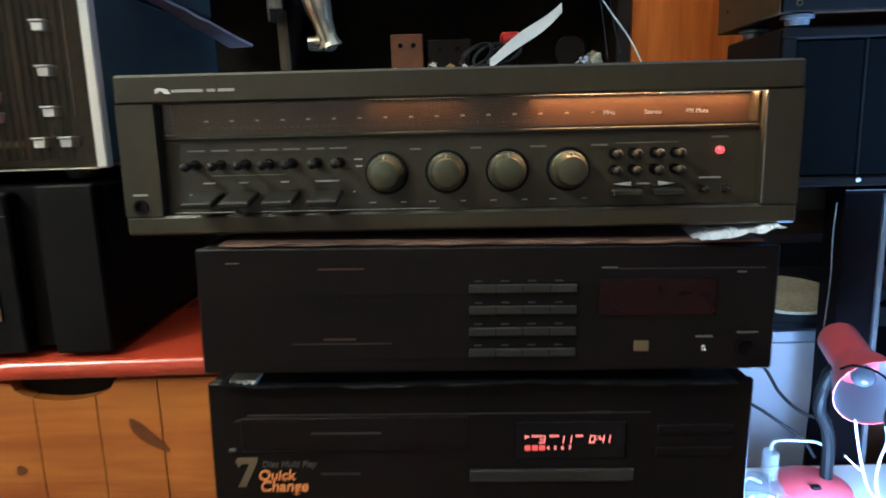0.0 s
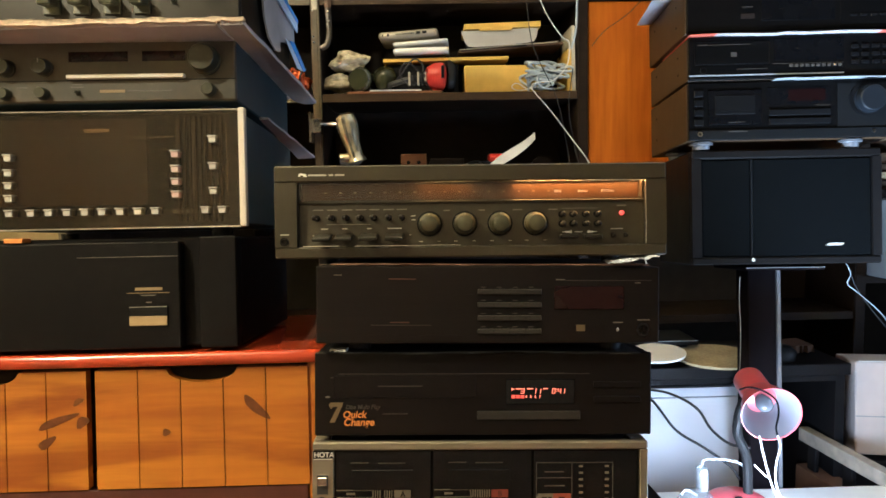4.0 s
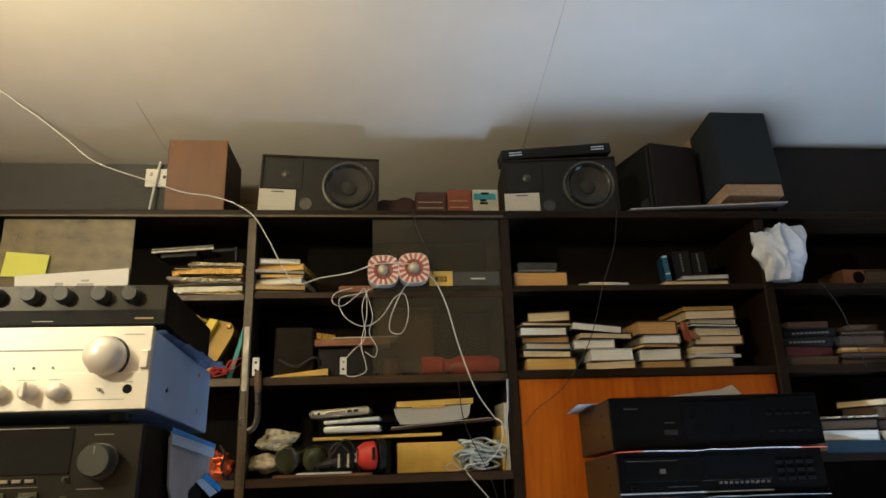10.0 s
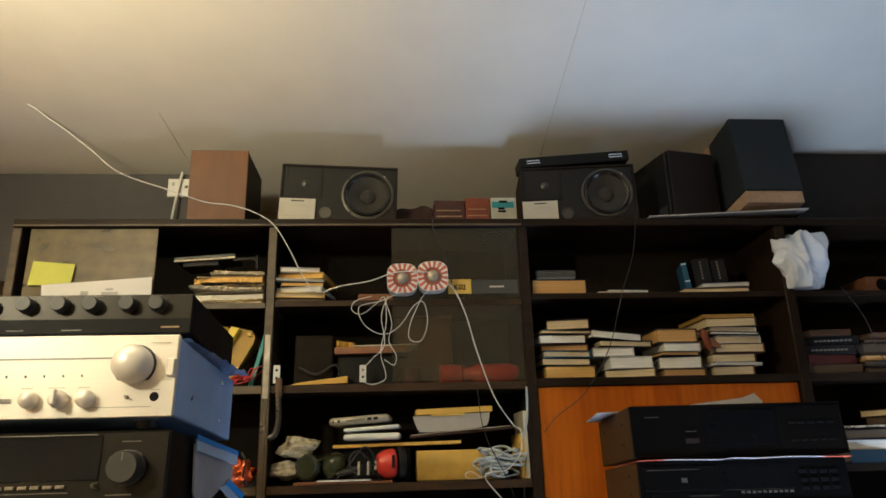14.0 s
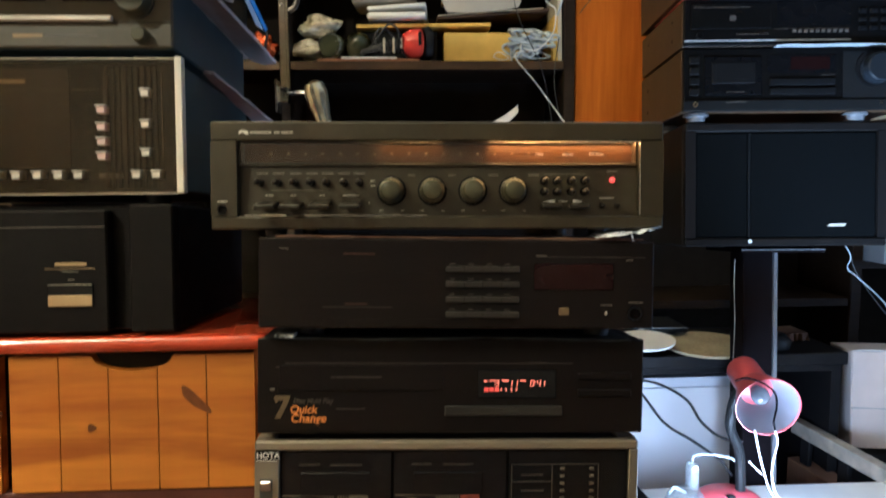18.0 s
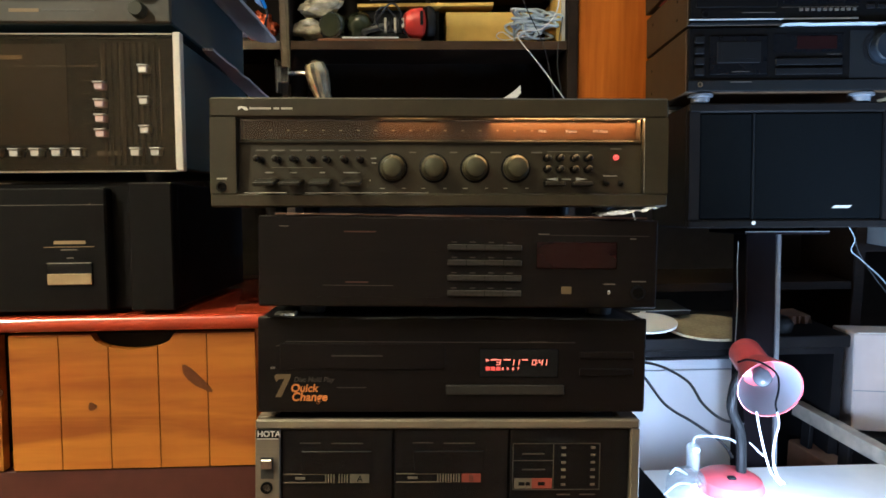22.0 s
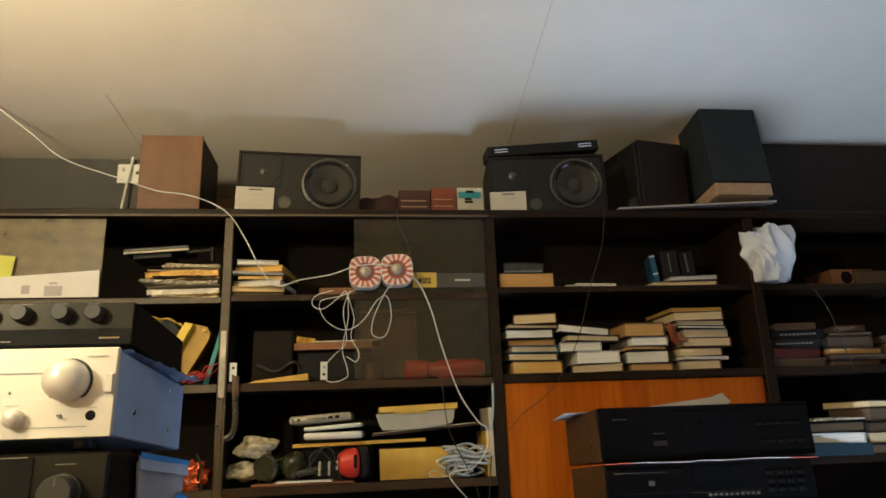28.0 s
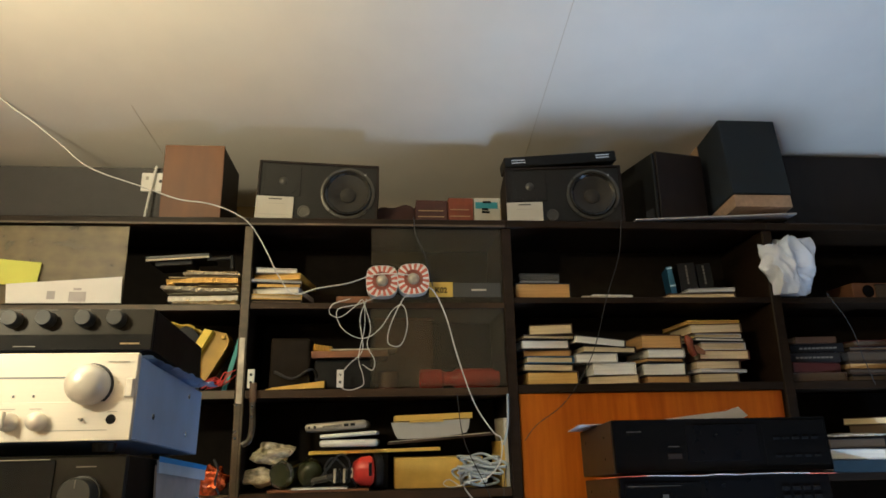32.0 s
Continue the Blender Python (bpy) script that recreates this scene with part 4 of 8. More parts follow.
part("phones_jack", lathe([(0, 0.0055), (-0.0015, 0.0055), (-0.0015, 0.0038), (0.003, 0.0036), (0.003, 0.0004)], n=18, at=(X(12), 0, H - 0.0955)), M_BLACK, rc, "", 40)
bars(rc, "print_bar", [(X(7), X(18), H - 0.0865)], M_PALE, 0.0, 0.0016)
bars(rc, "print_bar", [(X(43), X(66), H - 0.012), (X(69), X(75), H - 0.012), (X(77), X(89), H - 0.012)], M_PALE, 0.0, 0.0021)
part("brand_mark", ext([(X(31), H - 0.0140), (X(31), H - 0.0105), (X(34), H - 0.0095), (X(40), H - 0.0105), (X(42), H - 0.0140), (X(38), H - 0.0140), (X(35), H - 0.0115)], -0.0005, 0.0), M_WHITE, rc)
for word, x in (("MHz", 356), ("Stereo", 386), ("FM Mute", 416)):
    part("lettering", moved(letters(word, 0.0046, 0.0002), Matrix.Translation((X(x), 0.0083, H - 0.0360))), M_WHITE, rc)
bars(rc, "dial_mark", [(X(62 + 19 * k), X(65.2 + 19 * k), H - 0.034) for k in range(16)], M_TAN, 0.0084, 0.0014)
part("dial_tick", merged(*[bx(X(60 + 4.75 * k), X(60.5 + 4.75 * k), 0.0080, 0.0084, H - 0.0400, H - 0.0385) for k in range(70)]), M_FAINT, rc)
bars(rc, "print_bar", [(X(x - 7), X(x + 6), H - 0.0555) for x in (54, 72, 91, 109, 126, 144, 161)] + [(X(214), X(222), H - 0.0575), (X(259), X(267), H - 0.0575), (X(303), X(315), H - 0.0575), (X(348), X(360), H - 0.0575), (X(436), X(448), H - 0.0535)], M_FAINT, PY - 0.0002, 0.0014)
bars(rc, "print_bar", [(X(57), X(66), H - 0.0795), (X(84), X(91), H - 0.0795), (X(116), X(122), H - 0.0795), (X(142), X(160), H - 0.0795), (X(172), X(178), H - 0.0640), (X(173), X(178), H - 0.0690), (X(46), X(48), H - 0.0880), (X(170), X(172), H - 0.0880), (X(382), X(392), H - 0.0865), (X(428), X(444), H - 0.0830)], M_PALE, PY - 0.0002, 0.0012)
bars(rc, "print_bar", [(X(64), X(120), H - 0.0740), (X(366), X(412), H - 0.0565)], M_FAINT, PY - 0.0002, 0.0006)
bars(rc, "print_bar", [(X(x - 14), X(x - 9), H - 0.0965) for x in (196, 241, 287, 331.5)] + [(X(x + 10), X(x + 14), H - 0.0965) for x in (196, 241, 287, 331.5)], M_PALE, PY - 0.0002, 0.0008)
for x in (-0.19, 0.19):
    for y in (0.06, 0.30):
        part("foot", lathe([(-0.0125, 0.012), (-0.001, 0.013), (0, 0.013)], "z", 16, (x, y, 0)), M_RUBBER, rc, "", 40)
strip = lamp("dial_lamp_light", "AREA", (0, 0, 0), 0.36, (1.0, 0.46, 0.11), 0.16)
strip.data.shape, strip.data.size_y = "RECTANGLE", 0.006
strip.matrix_world = rc.matrix_world @ pose(X(388), 0.018, H - 0.0216, -8, 0, 0)
bm = bmesh.new()
bmesh.ops.create_grid(bm, x_segments=16, y_segments=6, size=0.5)
for v in bm.verts:
    p = v.co.copy()
    v.co = Vector((p.x * 0.060, p.y * 0.05, 0.003 + (p.x + 0.5) * 0.007 + 0.005 * noise.noise(Vector((p.x * 7, p.y * 5, 2)))))
bmesh.ops.solidify(bm, geom=bm.faces[:], thickness=0.0005)
solid("torn_film", bm, M_BAG, "torn scrap of pale plastic film under the receiver", "plastic film", pose(0.210, 0.492, 0.922))
bm = sheet(0, 0.022, 0, 0.02, 0.003, 0.006, 91, 8, 4)
solid("film_scrap", bm, M_PAPER, "small white film scrap at the corner of the changer", "plastic film", stack_pose(-0.176, 0.476, 0.8155))
# Weak strip added to imitate an amber reflection left of the lit dial
strip = lamp("dial_lamp_light.001", "AREA", (0, 0, 0), 0.034, (1.0, 0.50, 0.11), 0.070)
strip.data.shape, strip.data.size_y = "RECTANGLE", 0.006
strip.matrix_world = rc.matrix_world @ pose(X(217), 0.018, H - 0.0216, -8, 0, 0)
# ---- the stack on the counter ----
LX = -0.31        # right edge of the stack
# power amplifier with a small meter
W, H, D = 0.450, 0.157, 0.34
pa = thing("power_amplifier", "black power amplifier with a small gold meter, on the red counter", "amplifier", pose(LX - 0.008 - W / 2, 0.582, 0.8045, BACK))
part("body", bx(-W / 2, W / 2, 0.02, D, 0, H, 0.003), M_BLACK, pa)
part("front_panel", bx(-W / 2, X(373), 0.0, 0.02, 0.001, H - 0.006, 0.002), M_BLACK, pa)
part("side_pillar", bx(X(400), W / 2, 0.0, 0.02, 0.0, H, 0.002), M_BLACK, pa, "black end pillar")
part("top_line", bx(X(230), X(371), -0.0006, 0.0, H - 0.027, H - 0.0262), M_FAINT, pa)
mt = part("meter", bx(X(301), X(356), -0.002, 0.0, 0.033, 0.061, 0.001), M_BLACKGLOSS, pa)
part("meter_strip", bx(X(302), X(355), -0.0032, -0.001, 0.0335, 0.047, 0.0006), M_TAN, mt, "dull gold meter strip")
part("meter_edge", bx(X(302), X(355), -0.0028, -0.001, 0.0595, 0.0605), M_CHROME, mt)
bars(pa, "print_bar", [(X(310), X(348), 0.085)], M_TAN, 0.0, 0.004)
bars(pa, "print_bar", [(X(298), X(358), 0.0795)], M_TAN, 0.0, 0.0008)
bars(pa, "print_bar", [(X(318), X(338), 0.076), (X(325), X(333), 0.066)], M_FAINT, 0.0, 0.0014)
feet(pa, W, D, 0.0045)
part("sticker", bx(X(130), X(155), -0.001, 0.02, H - 0.004, H + 0.002), M_ORANGEPRINT, pa, "orange sticker")

# glass-fronted control unit
M_BROWNFILM = mat("brown_panel_film", (0.030, 0.015, 0.006), 0.5, vary=0.35, scale=20, spec=0.2)
W, H, D = 0.450, 0.166, 0.345
cu = thing("control_unit", "glass-fronted audio control unit with chrome push buttons and silver side trim", "control unit", pose(LX + 0.006 - W / 2, 0.603, 0.974, BACK))
part("body", bx(-W / 2 + 0.003, W / 2 - 0.005, 0.012, D, 0.004, H - 0.004, 0.002), M_NAVY, cu, "dark blue steel case")
part("inner_face", bx(-W / 2 + 0.003, W / 2 - 0.008, 0.010, 0.0125, 0.003, H - 0.003), M_BLACKGLOSS, cu)
fg = part("front_glass", bx(-W / 2, W / 2 - 0.009, 0.0, 0.004, 0.001, H - 0.001, 0.0005), M_FRONTGLASS, cu, "dark front glass")
fg.visible_shadow = False
part("side_trim", bx(W / 2 - 0.0095, W / 2, -0.003, 0.009, 0.0, H + 0.002, 0.0012), M_CHAMP, cu, "silver side trim")
part("edge_line", merged(bx(-W / 2, W / 2 - 0.009, -0.0012, 0.004, H - 0.0012, H + 0.0005), bx(-W / 2, W / 2 - 0.009, -0.0012, 0.004, -0.0005, 0.0012)), M_CHROME, cu, "thin chrome edge")
part("film_panel", bx(X(40), X(310), 0.0085, 0.0100, 0.034, H - 0.010), M_BROWNFILM, cu, "brown printed film")
# Ribs in two tones stand in for vertical sheen behind the glass
for k in range(9):
    part("panel_rib", bx(X(354 + 7.5 * k), X(357.5 + 7.5 * k), 0.0072, 0.0100, 0.008, H - 0.008), M_OLIVED if k % 3 else M_BROWNFILM, cu)


def R_(mm):
    return W / 2 - 0.006 + mm * MM


def push(x, z, m):
    b = part("push_button", ext([(x - 0.0050, z + 0.0024), (x - 0.0044, z - 0.0044), (x + 0.0044, z - 0.0044), (x + 0.0050, z + 0.0024)], -0.0040, 0.010), m, cu)
    part("button_lip", bx(x - 0.0063, x + 0.0063, -0.0062, 0.010, z + 0.0030, z + 0.0048, 0.0005), M_BTN, b, "thin bright lip")


M_LITBTN = mat("pink_lit_button", (0.72, 0.56, 0.50), 0.35, emit=(1.0, 0.35, 0.25), strength=0.07)
M_BTN = mat("silver_button", (0.80, 0.77, 0.70), 0.3, metal=0.4)
for x in (-325, -295, -270, -245, -220, -196, -171, -146, -122, -52, -28):
    push(R_(x), H - 0.142, M_BTN)
for z in (0.064, 0.085, 0.103, 0.121):
    push(R_(-325), H - z, M_BTN)
    push(R_(-93), H - z + 0.002, M_LITBTN)
for z in (0.042, 0.080, 0.115):
    push(R_(-40), H - z, M_BTN)
bars(cu, "print_bar", [(R_(-224), R_(-188), H - 0.026)], M_TAN, 0.0085, 0.005)
bars(cu, "print_bar", [(R_(-300 + 42 * k), R_(-266 + 42 * k), H - 0.0365) for k in range(5)], M_FAINT, 0.0085, 0.0014)
bars(cu, "print_bar", [(R_(-300 + 26 * k), R_(-290 + 26 * k), H - z) for k in range(8) for z in (0.054, 0.070, 0.089, 0.106)], M_FAINT, 0.0085, 0.0010)
bars(cu, "print_bar", [(R_(-102), R_(-72), H - 0.143)], M_FAINT, 0.0085, 0.006)
for x in (-94, -84, -72, -63, -24):
    part("slider_slot", bx(R_(x), R_(x + 1.2), 0.0085, 0.010, H - 0.120, H - 0.015), M_FAINT, cu)
feet(cu, W, D, 0.011)

# preamplifier
W, H, D = 0.430, 0.086, 0.36
pre = thing("preamplifier", "dark preamplifier with large knobs and a silver strip", "preamplifier", pose(LX - 0.004 - W / 2, 0.612, 1.152, BACK))
part("body", bx(-W / 2 + 0.001, W / 2 - 0.001, 0.008, D, 0, H, 0.002), M_NAVY, pre)
part("face", bx(-W / 2, W / 2, 0, 0.008, 0, H, 0.002), M_OLIVELIT, pre)
part("groove", bx(-W / 2, W / 2, -0.0005, 0.001, 0.0295, 0.0305), M_BLACK, pre)


def Q(mm):
    return W / 2 + mm * MM


part("window", bx(Q(-232), Q(-150), -0.0006, 0.0, 0.056, 0.070), M_DSP, pre)
part("window", bx(Q(-130), Q(-70), -0.0006, 0.0, 0.056, 0.070), M_DSP, pre)
part("silver_strip", bx(Q(-233), Q(-70), -0.008, 0.0, 0.0310, 0.0370, 0.001), M_CHAMP, pre, "polished silver strip")
knob(pre, Q(-42), 0.056, 0.0205, 0.022, M_OLIVE_KNOB)
knob(pre, Q(-37), 0.014, 0.0095, 0.014, M_OLIVE_KNOB)
for x in (-266, -318):
    knob(pre, Q(x), 0.048, 0.012, 0.016, M_OLIVE_KNOB, pointer=M_PALE)
    knob(pre, Q(x - 2), 0.012, 0.0085, 0.012, M_OLIVE_KNOB)
lever(pre, Q(-220), 0.013, M_OLIVE_KNOB)
bars(pre, "print_bar", [(Q(-190), Q(-155), 0.0145)], M_TAN, 0.0, 0.004)
bars(pre, "print_bar", [(Q(-152), Q(-90), 0.0145)], M_FAINT, 0.0, 0.0012)
bars(pre, "print_bar", [(Q(-230), Q(-212), 0.021), (Q(-228), Q(-214), 0.0245), (Q(-305), Q(-290), 0.021)], M_FAINT, 0.0, 0.0012)
feet(pre, W, D, 0.009)


def slab(points, z0, z1):
    """A flat board with an outline of (x, y)."""
    return moved(ext(points, -z1, -z0), Matrix.Rotation(radians(-90), 4, "X"))


# boards between the units, ragged at the edge
def ragged(points, seed, amp=0.0025, n=14):
    rng = random.Random(seed)
    out = []
    for (a, b), (c, d) in zip(points, points[1:] + points[:1]):
        for k in range(n):
            u = k / n
            out.append((a + (c - a) * u + rng.uniform(-amp, amp) * (k > 0), b + (d - b) * u + rng.uniform(-amp, amp) * (k > 0)))
    return out


def board_thing(name, points, z, thick, label, seed, material=M_CARDGREY):
    return solid(name, slab(ragged(points, seed), z, z + thick), material, label, "board")


cb = thing("cardboard_sheet", "grey cardboard sheet with a torn front edge between two units", "cardboard", leaning(0.549, 1.2420))
part("sheet", slab(ragged([(-0.80, 0.560), (-0.318, 0.549), (-0.314, 1.01), (-0.80, 1.02)], 8), 1.2395, 1.2455), M_CARDGREY, cb)
bm = slab(ragged([(-0.314, 0.549), (-0.283, 0.548), (-0.262, 1.00), (-0.310, 1.01)], 12, 0.0015), 1.2395, 1.2455)
for v in bm.verts:
    v.co.z -= 0.011 * max(0, (v.co.y - 0.55) / 0.45) ** 1.2 * min(1.0, (v.co.x + 0.316) / 0.03)
part("sagging_edge", bm, M_CARDGREY, cb, "sagging grey overhang")
part("torn_edge", ext(ragged([(-0.80, 1.2378), (-0.283, 1.2440), (-0.283, 1.2490), (-0.80, 1.2470)], 31, 0.0016, 40), 0.5450, 0.5535), M_TORN, cb, "rough torn pale edge")
bm = slab(ragged([(-0.304, 0.70), (-0.290, 0.70), (-0.266, 0.985), (-0.300, 0.99)], 9, 0.0015), 1.1405, 1.1440)
for v in bm.verts:
    v.co.z -= 0.007 + 0.045 * max(0, (v.co.y - 0.70) / 0.285)
solid("cardboard_strip", bm, M_CARDGREY, "grey cardboard strip sagging beside the control unit", "board")

# dark receiver below the silver amplifier
W, H, D = 0.430, 0.138, 0.36
dr = thing("dark_receiver", "dark grey receiver with a big volume knob and paddle switches", "receiver", pose(LX - 0.002 - W / 2, 0.645, 1.258, BACK))
part("body", bx(-W / 2 + 0.001, W / 2 - 0.001, 0.008, D, 0, H, 0.002), M_BLACK, dr)
part("face", bx(-W / 2, W / 2, 0, 0.008, 0, H, 0.003), M_OLIVED, dr)
part("upper_window", bx(-W / 2 + 0.005, Q(-92), -0.0008, 0.0, 0.072, 0.132, 0.001), M_BLACKGLOSS, dr)
part("window_edge", bx(-W / 2 + 0.005, Q(-100), -0.0014, -0.0004, 0.1325, 0.1337), M_CHROME, dr)
knob(dr, Q(-53), 0.087, 0.0235, 0.028, M_EQKNOB, pointer=M_FAINT)
for x in (-225, -182, -140, -268):
    part("paddle", merged(moved(bx(-0.010, 0.010, -0.026, 0.0, -0.006, 0.006, 0.002), pose(Q(x), 0, 0.040, 10, 0, 0)), bx(Q(x - 12), Q(x + 12), -0.004, 0.0, 0.022, 0.050, 0.001)), M_OLIVE_KNOB, dr)
for k in range(8):
    part("small_button", bx(Q(-262 + 16.5 * k), Q(-250 + 16.5 * k), -0.004, 0, 0.062, 0.0665, 0.0006), M_SILVER, dr)
for z in (0.065, 0.040):
    lever(dr, Q(-95), z, M_OLIVE_KNOB, w=0.008)
bars(dr, "print_bar", [(Q(-80), Q(-45), 0.052), (Q(-66), Q(-40), 0.123)], M_FAINT, 0.0, 0.0016)
bars(dr, "print_bar", [(Q(-270), Q(-130), 0.0565)], M_FAINT, 0.0, 0.0012)
feet(dr, W, D, 0.012)

M_KNOBSILVER = mat("polished_champagne_knob", (0.80, 0.75, 0.66), 0.30, metal=0.2, vary=0.05, scale=90, bump=0.02)
# silver amplifier
W, H, D = 0.440, 0.119, 0.362
sa = thing("silver_amplifier", "champagne-silver amplifier with round knobs, its steel case tinted for cool light", "amplifier", pose(-0.3115 - W / 2, 0.648, 1.4140, BACK))
part("case", bx(-W / 2 + 0.002, W / 2 - 0.0005, 0.010, D, 0.001, H - 0.004, 0.002), M_BLUEGREY, sa, "steel case tinted blue for cool light")
part("face", bx(-W / 2, W / 2, 0.0, 0.010, 0, H, 0.002), M_CHAMP, sa)
part("groove", bx(-W / 2, Q(-74), -0.0006, 0.001, 0.0835, 0.0858), M_GREYPLASTIC, sa)
part("ledge", bx(-W / 2, W / 2, -0.0015, 0.0, 0.0, 0.0515, 0.0006), M_CHAMP, sa)
part("end_key", bx(Q(-14), Q(-2), -0.005, 0.0, 0.056, 0.083, 0.002), M_CHAMP, sa)
part("knob", lathe([(0.0, 0.0270), (-0.013, 0.0275), (-0.022, 0.0262), (-0.028, 0.0225), (-0.032, 0.0160), (-0.034, 0.0085), (-0.0345, 0.0004)], n=40, at=(Q(-60), 0, 0.0735)), M_KNOBSILVER, sa, "domed polished volume knob", 60)
part("knob_recess", lathe([(0.0, 0.0305), (-0.0009, 0.0303), (-0.0009, 0.0240)], n=36, at=(Q(-60), 0, 0.0735), caps=False), M_GREYBTN, sa, "dark ring round the volume knob", 40)
for x in (-197, -157, -120):
    k = part("knob", lathe([(-0.0015, 0.0122), (-0.009, 0.0126), (-0.014, 0.0115), (-0.018, 0.0080), (-0.0195, 0.0004)], n=28, at=(Q(x), 0, 0.0255)), M_KNOBSILVER, sa, "small domed knob", 60)
    if x == -157:
        part("grip", bx(Q(x - 3), Q(x + 3), -0.026, -0.018, 0.016, 0.037, 0.001), M_CHAMP, k)
part("slot_button", bx(Q(-240), Q(-222), -0.0035, -0.001, 0.0215, 0.0285, 0.0008), M_CHROME, sa)
part("phones_jack", lathe([(-0.002, 0.0066), (-0.0022, 0.0064), (-0.0022, 0.0003)], n=18, at=(Q(-27), 0, 0.0275)), M_BLACK, sa)
lever(sa, Q(-65), 0.0275, M_CHROME, -0.0015, 0.004, 0.010, 0.0025)
for k in range(5):
    lever(sa, Q(-236 + 26 * k), 0.0595, M_GREYPLASTIC, 0.0, 0.0018, 0.004, 0.002, "tick_switch")
bars(sa, "print_bar", [(Q(-110), Q(-30), 0.0135), (Q(-40), Q(-12), 0.106), (Q(-212), Q(-196), 0.0425), (Q(-176), Q(-152), 0.0425), (Q(-134), Q(-118), 0.0425), (Q(-33), Q(-20), 0.0375)], M_PALE, -0.0016, 0.0010)
for y, z in ((0.090, 0.040), (0.275, 0.030), (0.275, 0.095)):
    part("screw", lathe([(0.0, 0.005), (0.0012, 0.004), (0.0012, 0.0003)], "x", 12, (W / 2 - 0.0006, y, z)), M_CHROME, sa)
feet(sa, W, D, 0.012)
bm = bmesh.new()
bmesh.ops.create_grid(bm, x_segments=30, y_segments=10, size=0.5)
for v in bm.verts:
    p = v.co.copy()
    v.co = Vector((p.x * 0.30, p.y * 0.08, 0.006 + 0.010 * abs(noise.noise(Vector((p.x * 9, p.y * 6, 1.0))))))
solid("blue_film", bm, M_BLUEGREY, "crumpled blue plastic film on the silver amplifier", "plastic film", pose(-0.335, 0.86, 1.5140, BACK) @ pose(0, 0, 0, 0, 0, 84))

# taped foam flap hanging beside the receiver
def side(points, x0, x1):
    """A flat outline of (y, z), drawn out along x."""
    return moved(ext(points, x0, x1), Matrix(((0, 1, 0, 0), (1, 0, 0, 0), (0, 0, 1, 0), (0, 0, 0, 1))))


fl = thing("taped_flap", "grey cardboard flap with blue tape hanging beside the receiver", "cardboard flap", pose(-0.305, 0.75, 1.39))
part("flap", side([(0.004, -0.012), (0.128, -0.022), (0.130, -0.118), (0.090, -0.124), (0.040, -0.112), (0.014, -0.085)], -0.002, 0.001), M_CARDGREY, fl)
part("flap_fold", side([(0.132, -0.030), (0.286, -0.036), (0.280, -0.080), (0.190, -0.088), (0.134, -0.100)], -0.005, -0.002), M_CARDGREY, fl, "darker folded flap")
part("foam_strip", side([(0.002, -0.004), (0.292, -0.028), (0.289, -0.048), (0.006, -0.023)], 0.0012, 0.004), M_PALETAPE, fl, "pale blue foam strip")
part("tape", side([(0.000, 0.001), (0.294, -0.022), (0.292, -0.030), (0.002, -0.007)], 0.0042, 0.005), M_BLUETAPE, fl, "bright blue tape")
part("tape_end", side([(0.215, -0.080), (0.250, -0.074), (0.380, -0.106), (0.360, -0.113)], 0.0012, 0.003), M_BLUETAPE, fl, "bright blue tape end")
part("tape_back", side([(0.172, -0.084), (0.226, -0.082), (0.352, -0.113), (0.290, -0.118)], 0.0006, 0.0010), M_PALETAPE, fl, "pale underside of the tape")

# slim tuner with knobs on top
W, H, D = 0.430, 0.062, 0.28
tu = thing("equaliser_unit", "slim black unit with black knobs on the silver amplifier", "audio unit", pose(-0.306 - W / 2, 0.684, 1.5395, BACK))
part("body", bx(-W / 2, W / 2, 0.006, D, 0, H, 0.002), M_BLACK, tu)
part("face", bx(-W / 2, W / 2, 0, 0.006, 0, H, 0.0015), M_OLIVED, tu)
part("lower_face", bx(-W / 2 + 0.001, W / 2 - 0.001, -0.0008, 0.0, 0.001, 0.023), M_BLACK, tu)
for x in (-52, -96, -150, -196, -246, -300, -350):
    knob(tu, Q(x), 0.045, 0.0125, 0.016, M_EQKNOB)
bars(tu, "print_bar", [(Q(-44), Q(-17), 0.0095)], M_TAN, -0.0008, 0.0024)
bars(tu, "print_bar", [(Q(-340), Q(-320), 0.0060), (Q(-270), Q(-245), 0.0060), (Q(-190), Q(-160), 0.0060)], M_PALE, -0.0008, 0.0008)
bars(tu, "print_bar", [(Q(x - 10), Q(x + 8), 0.0598) for x in (-56, -100, -146, -196)], M_FAINT, 0.0, 0.0012)
feet(tu, W, D, 0.008)

# ---- the stack on the speaker, on the right ----
RZ = -3.5


def rpose(x, y, z):
    return pose(x, y, z, 0, 0, RZ) @ pose(0, 0, 0, BACK)


def r_deck(label, category, z, H, W=0.430, x=0.5015):
    d = thing("cassette_deck" if "cassette" in category else category.replace(" ", "_"), label, category, rpose(x, 1.050, z))
    part("body", bx(0.0, W, 0.010, 0.285, 0.0, H, 0.0015), M_DECKSIDE, d, "brown-painted steel case")
    part("face", bx(0.001, W + 0.001, 0.0, 0.010, 0.0, H, 0.002), M_BLACKFACE, d)
    for y in (0.07, 0.235):
        for zz in (0.3, 0.72):
            if random.random() < 0.75:
                part("screw", lathe([(0.0, 0.0032), (-0.001, 0.0025), (-0.001, 0.0003)], "x", 10, (0.0, y, H * zz)), M_BLACK, d)
    return d


spk = thing("bookshelf_speaker", "black loudspeaker with a cloth grille on a stand", "loudspeaker", rpose(0.512, 1.046, 0.852))
W, H, D = 0.392, 0.242, 0.245
part("cabinet", bx(0, W, 0.016, D, 0, H, 0.004), M_BLACK, spk)
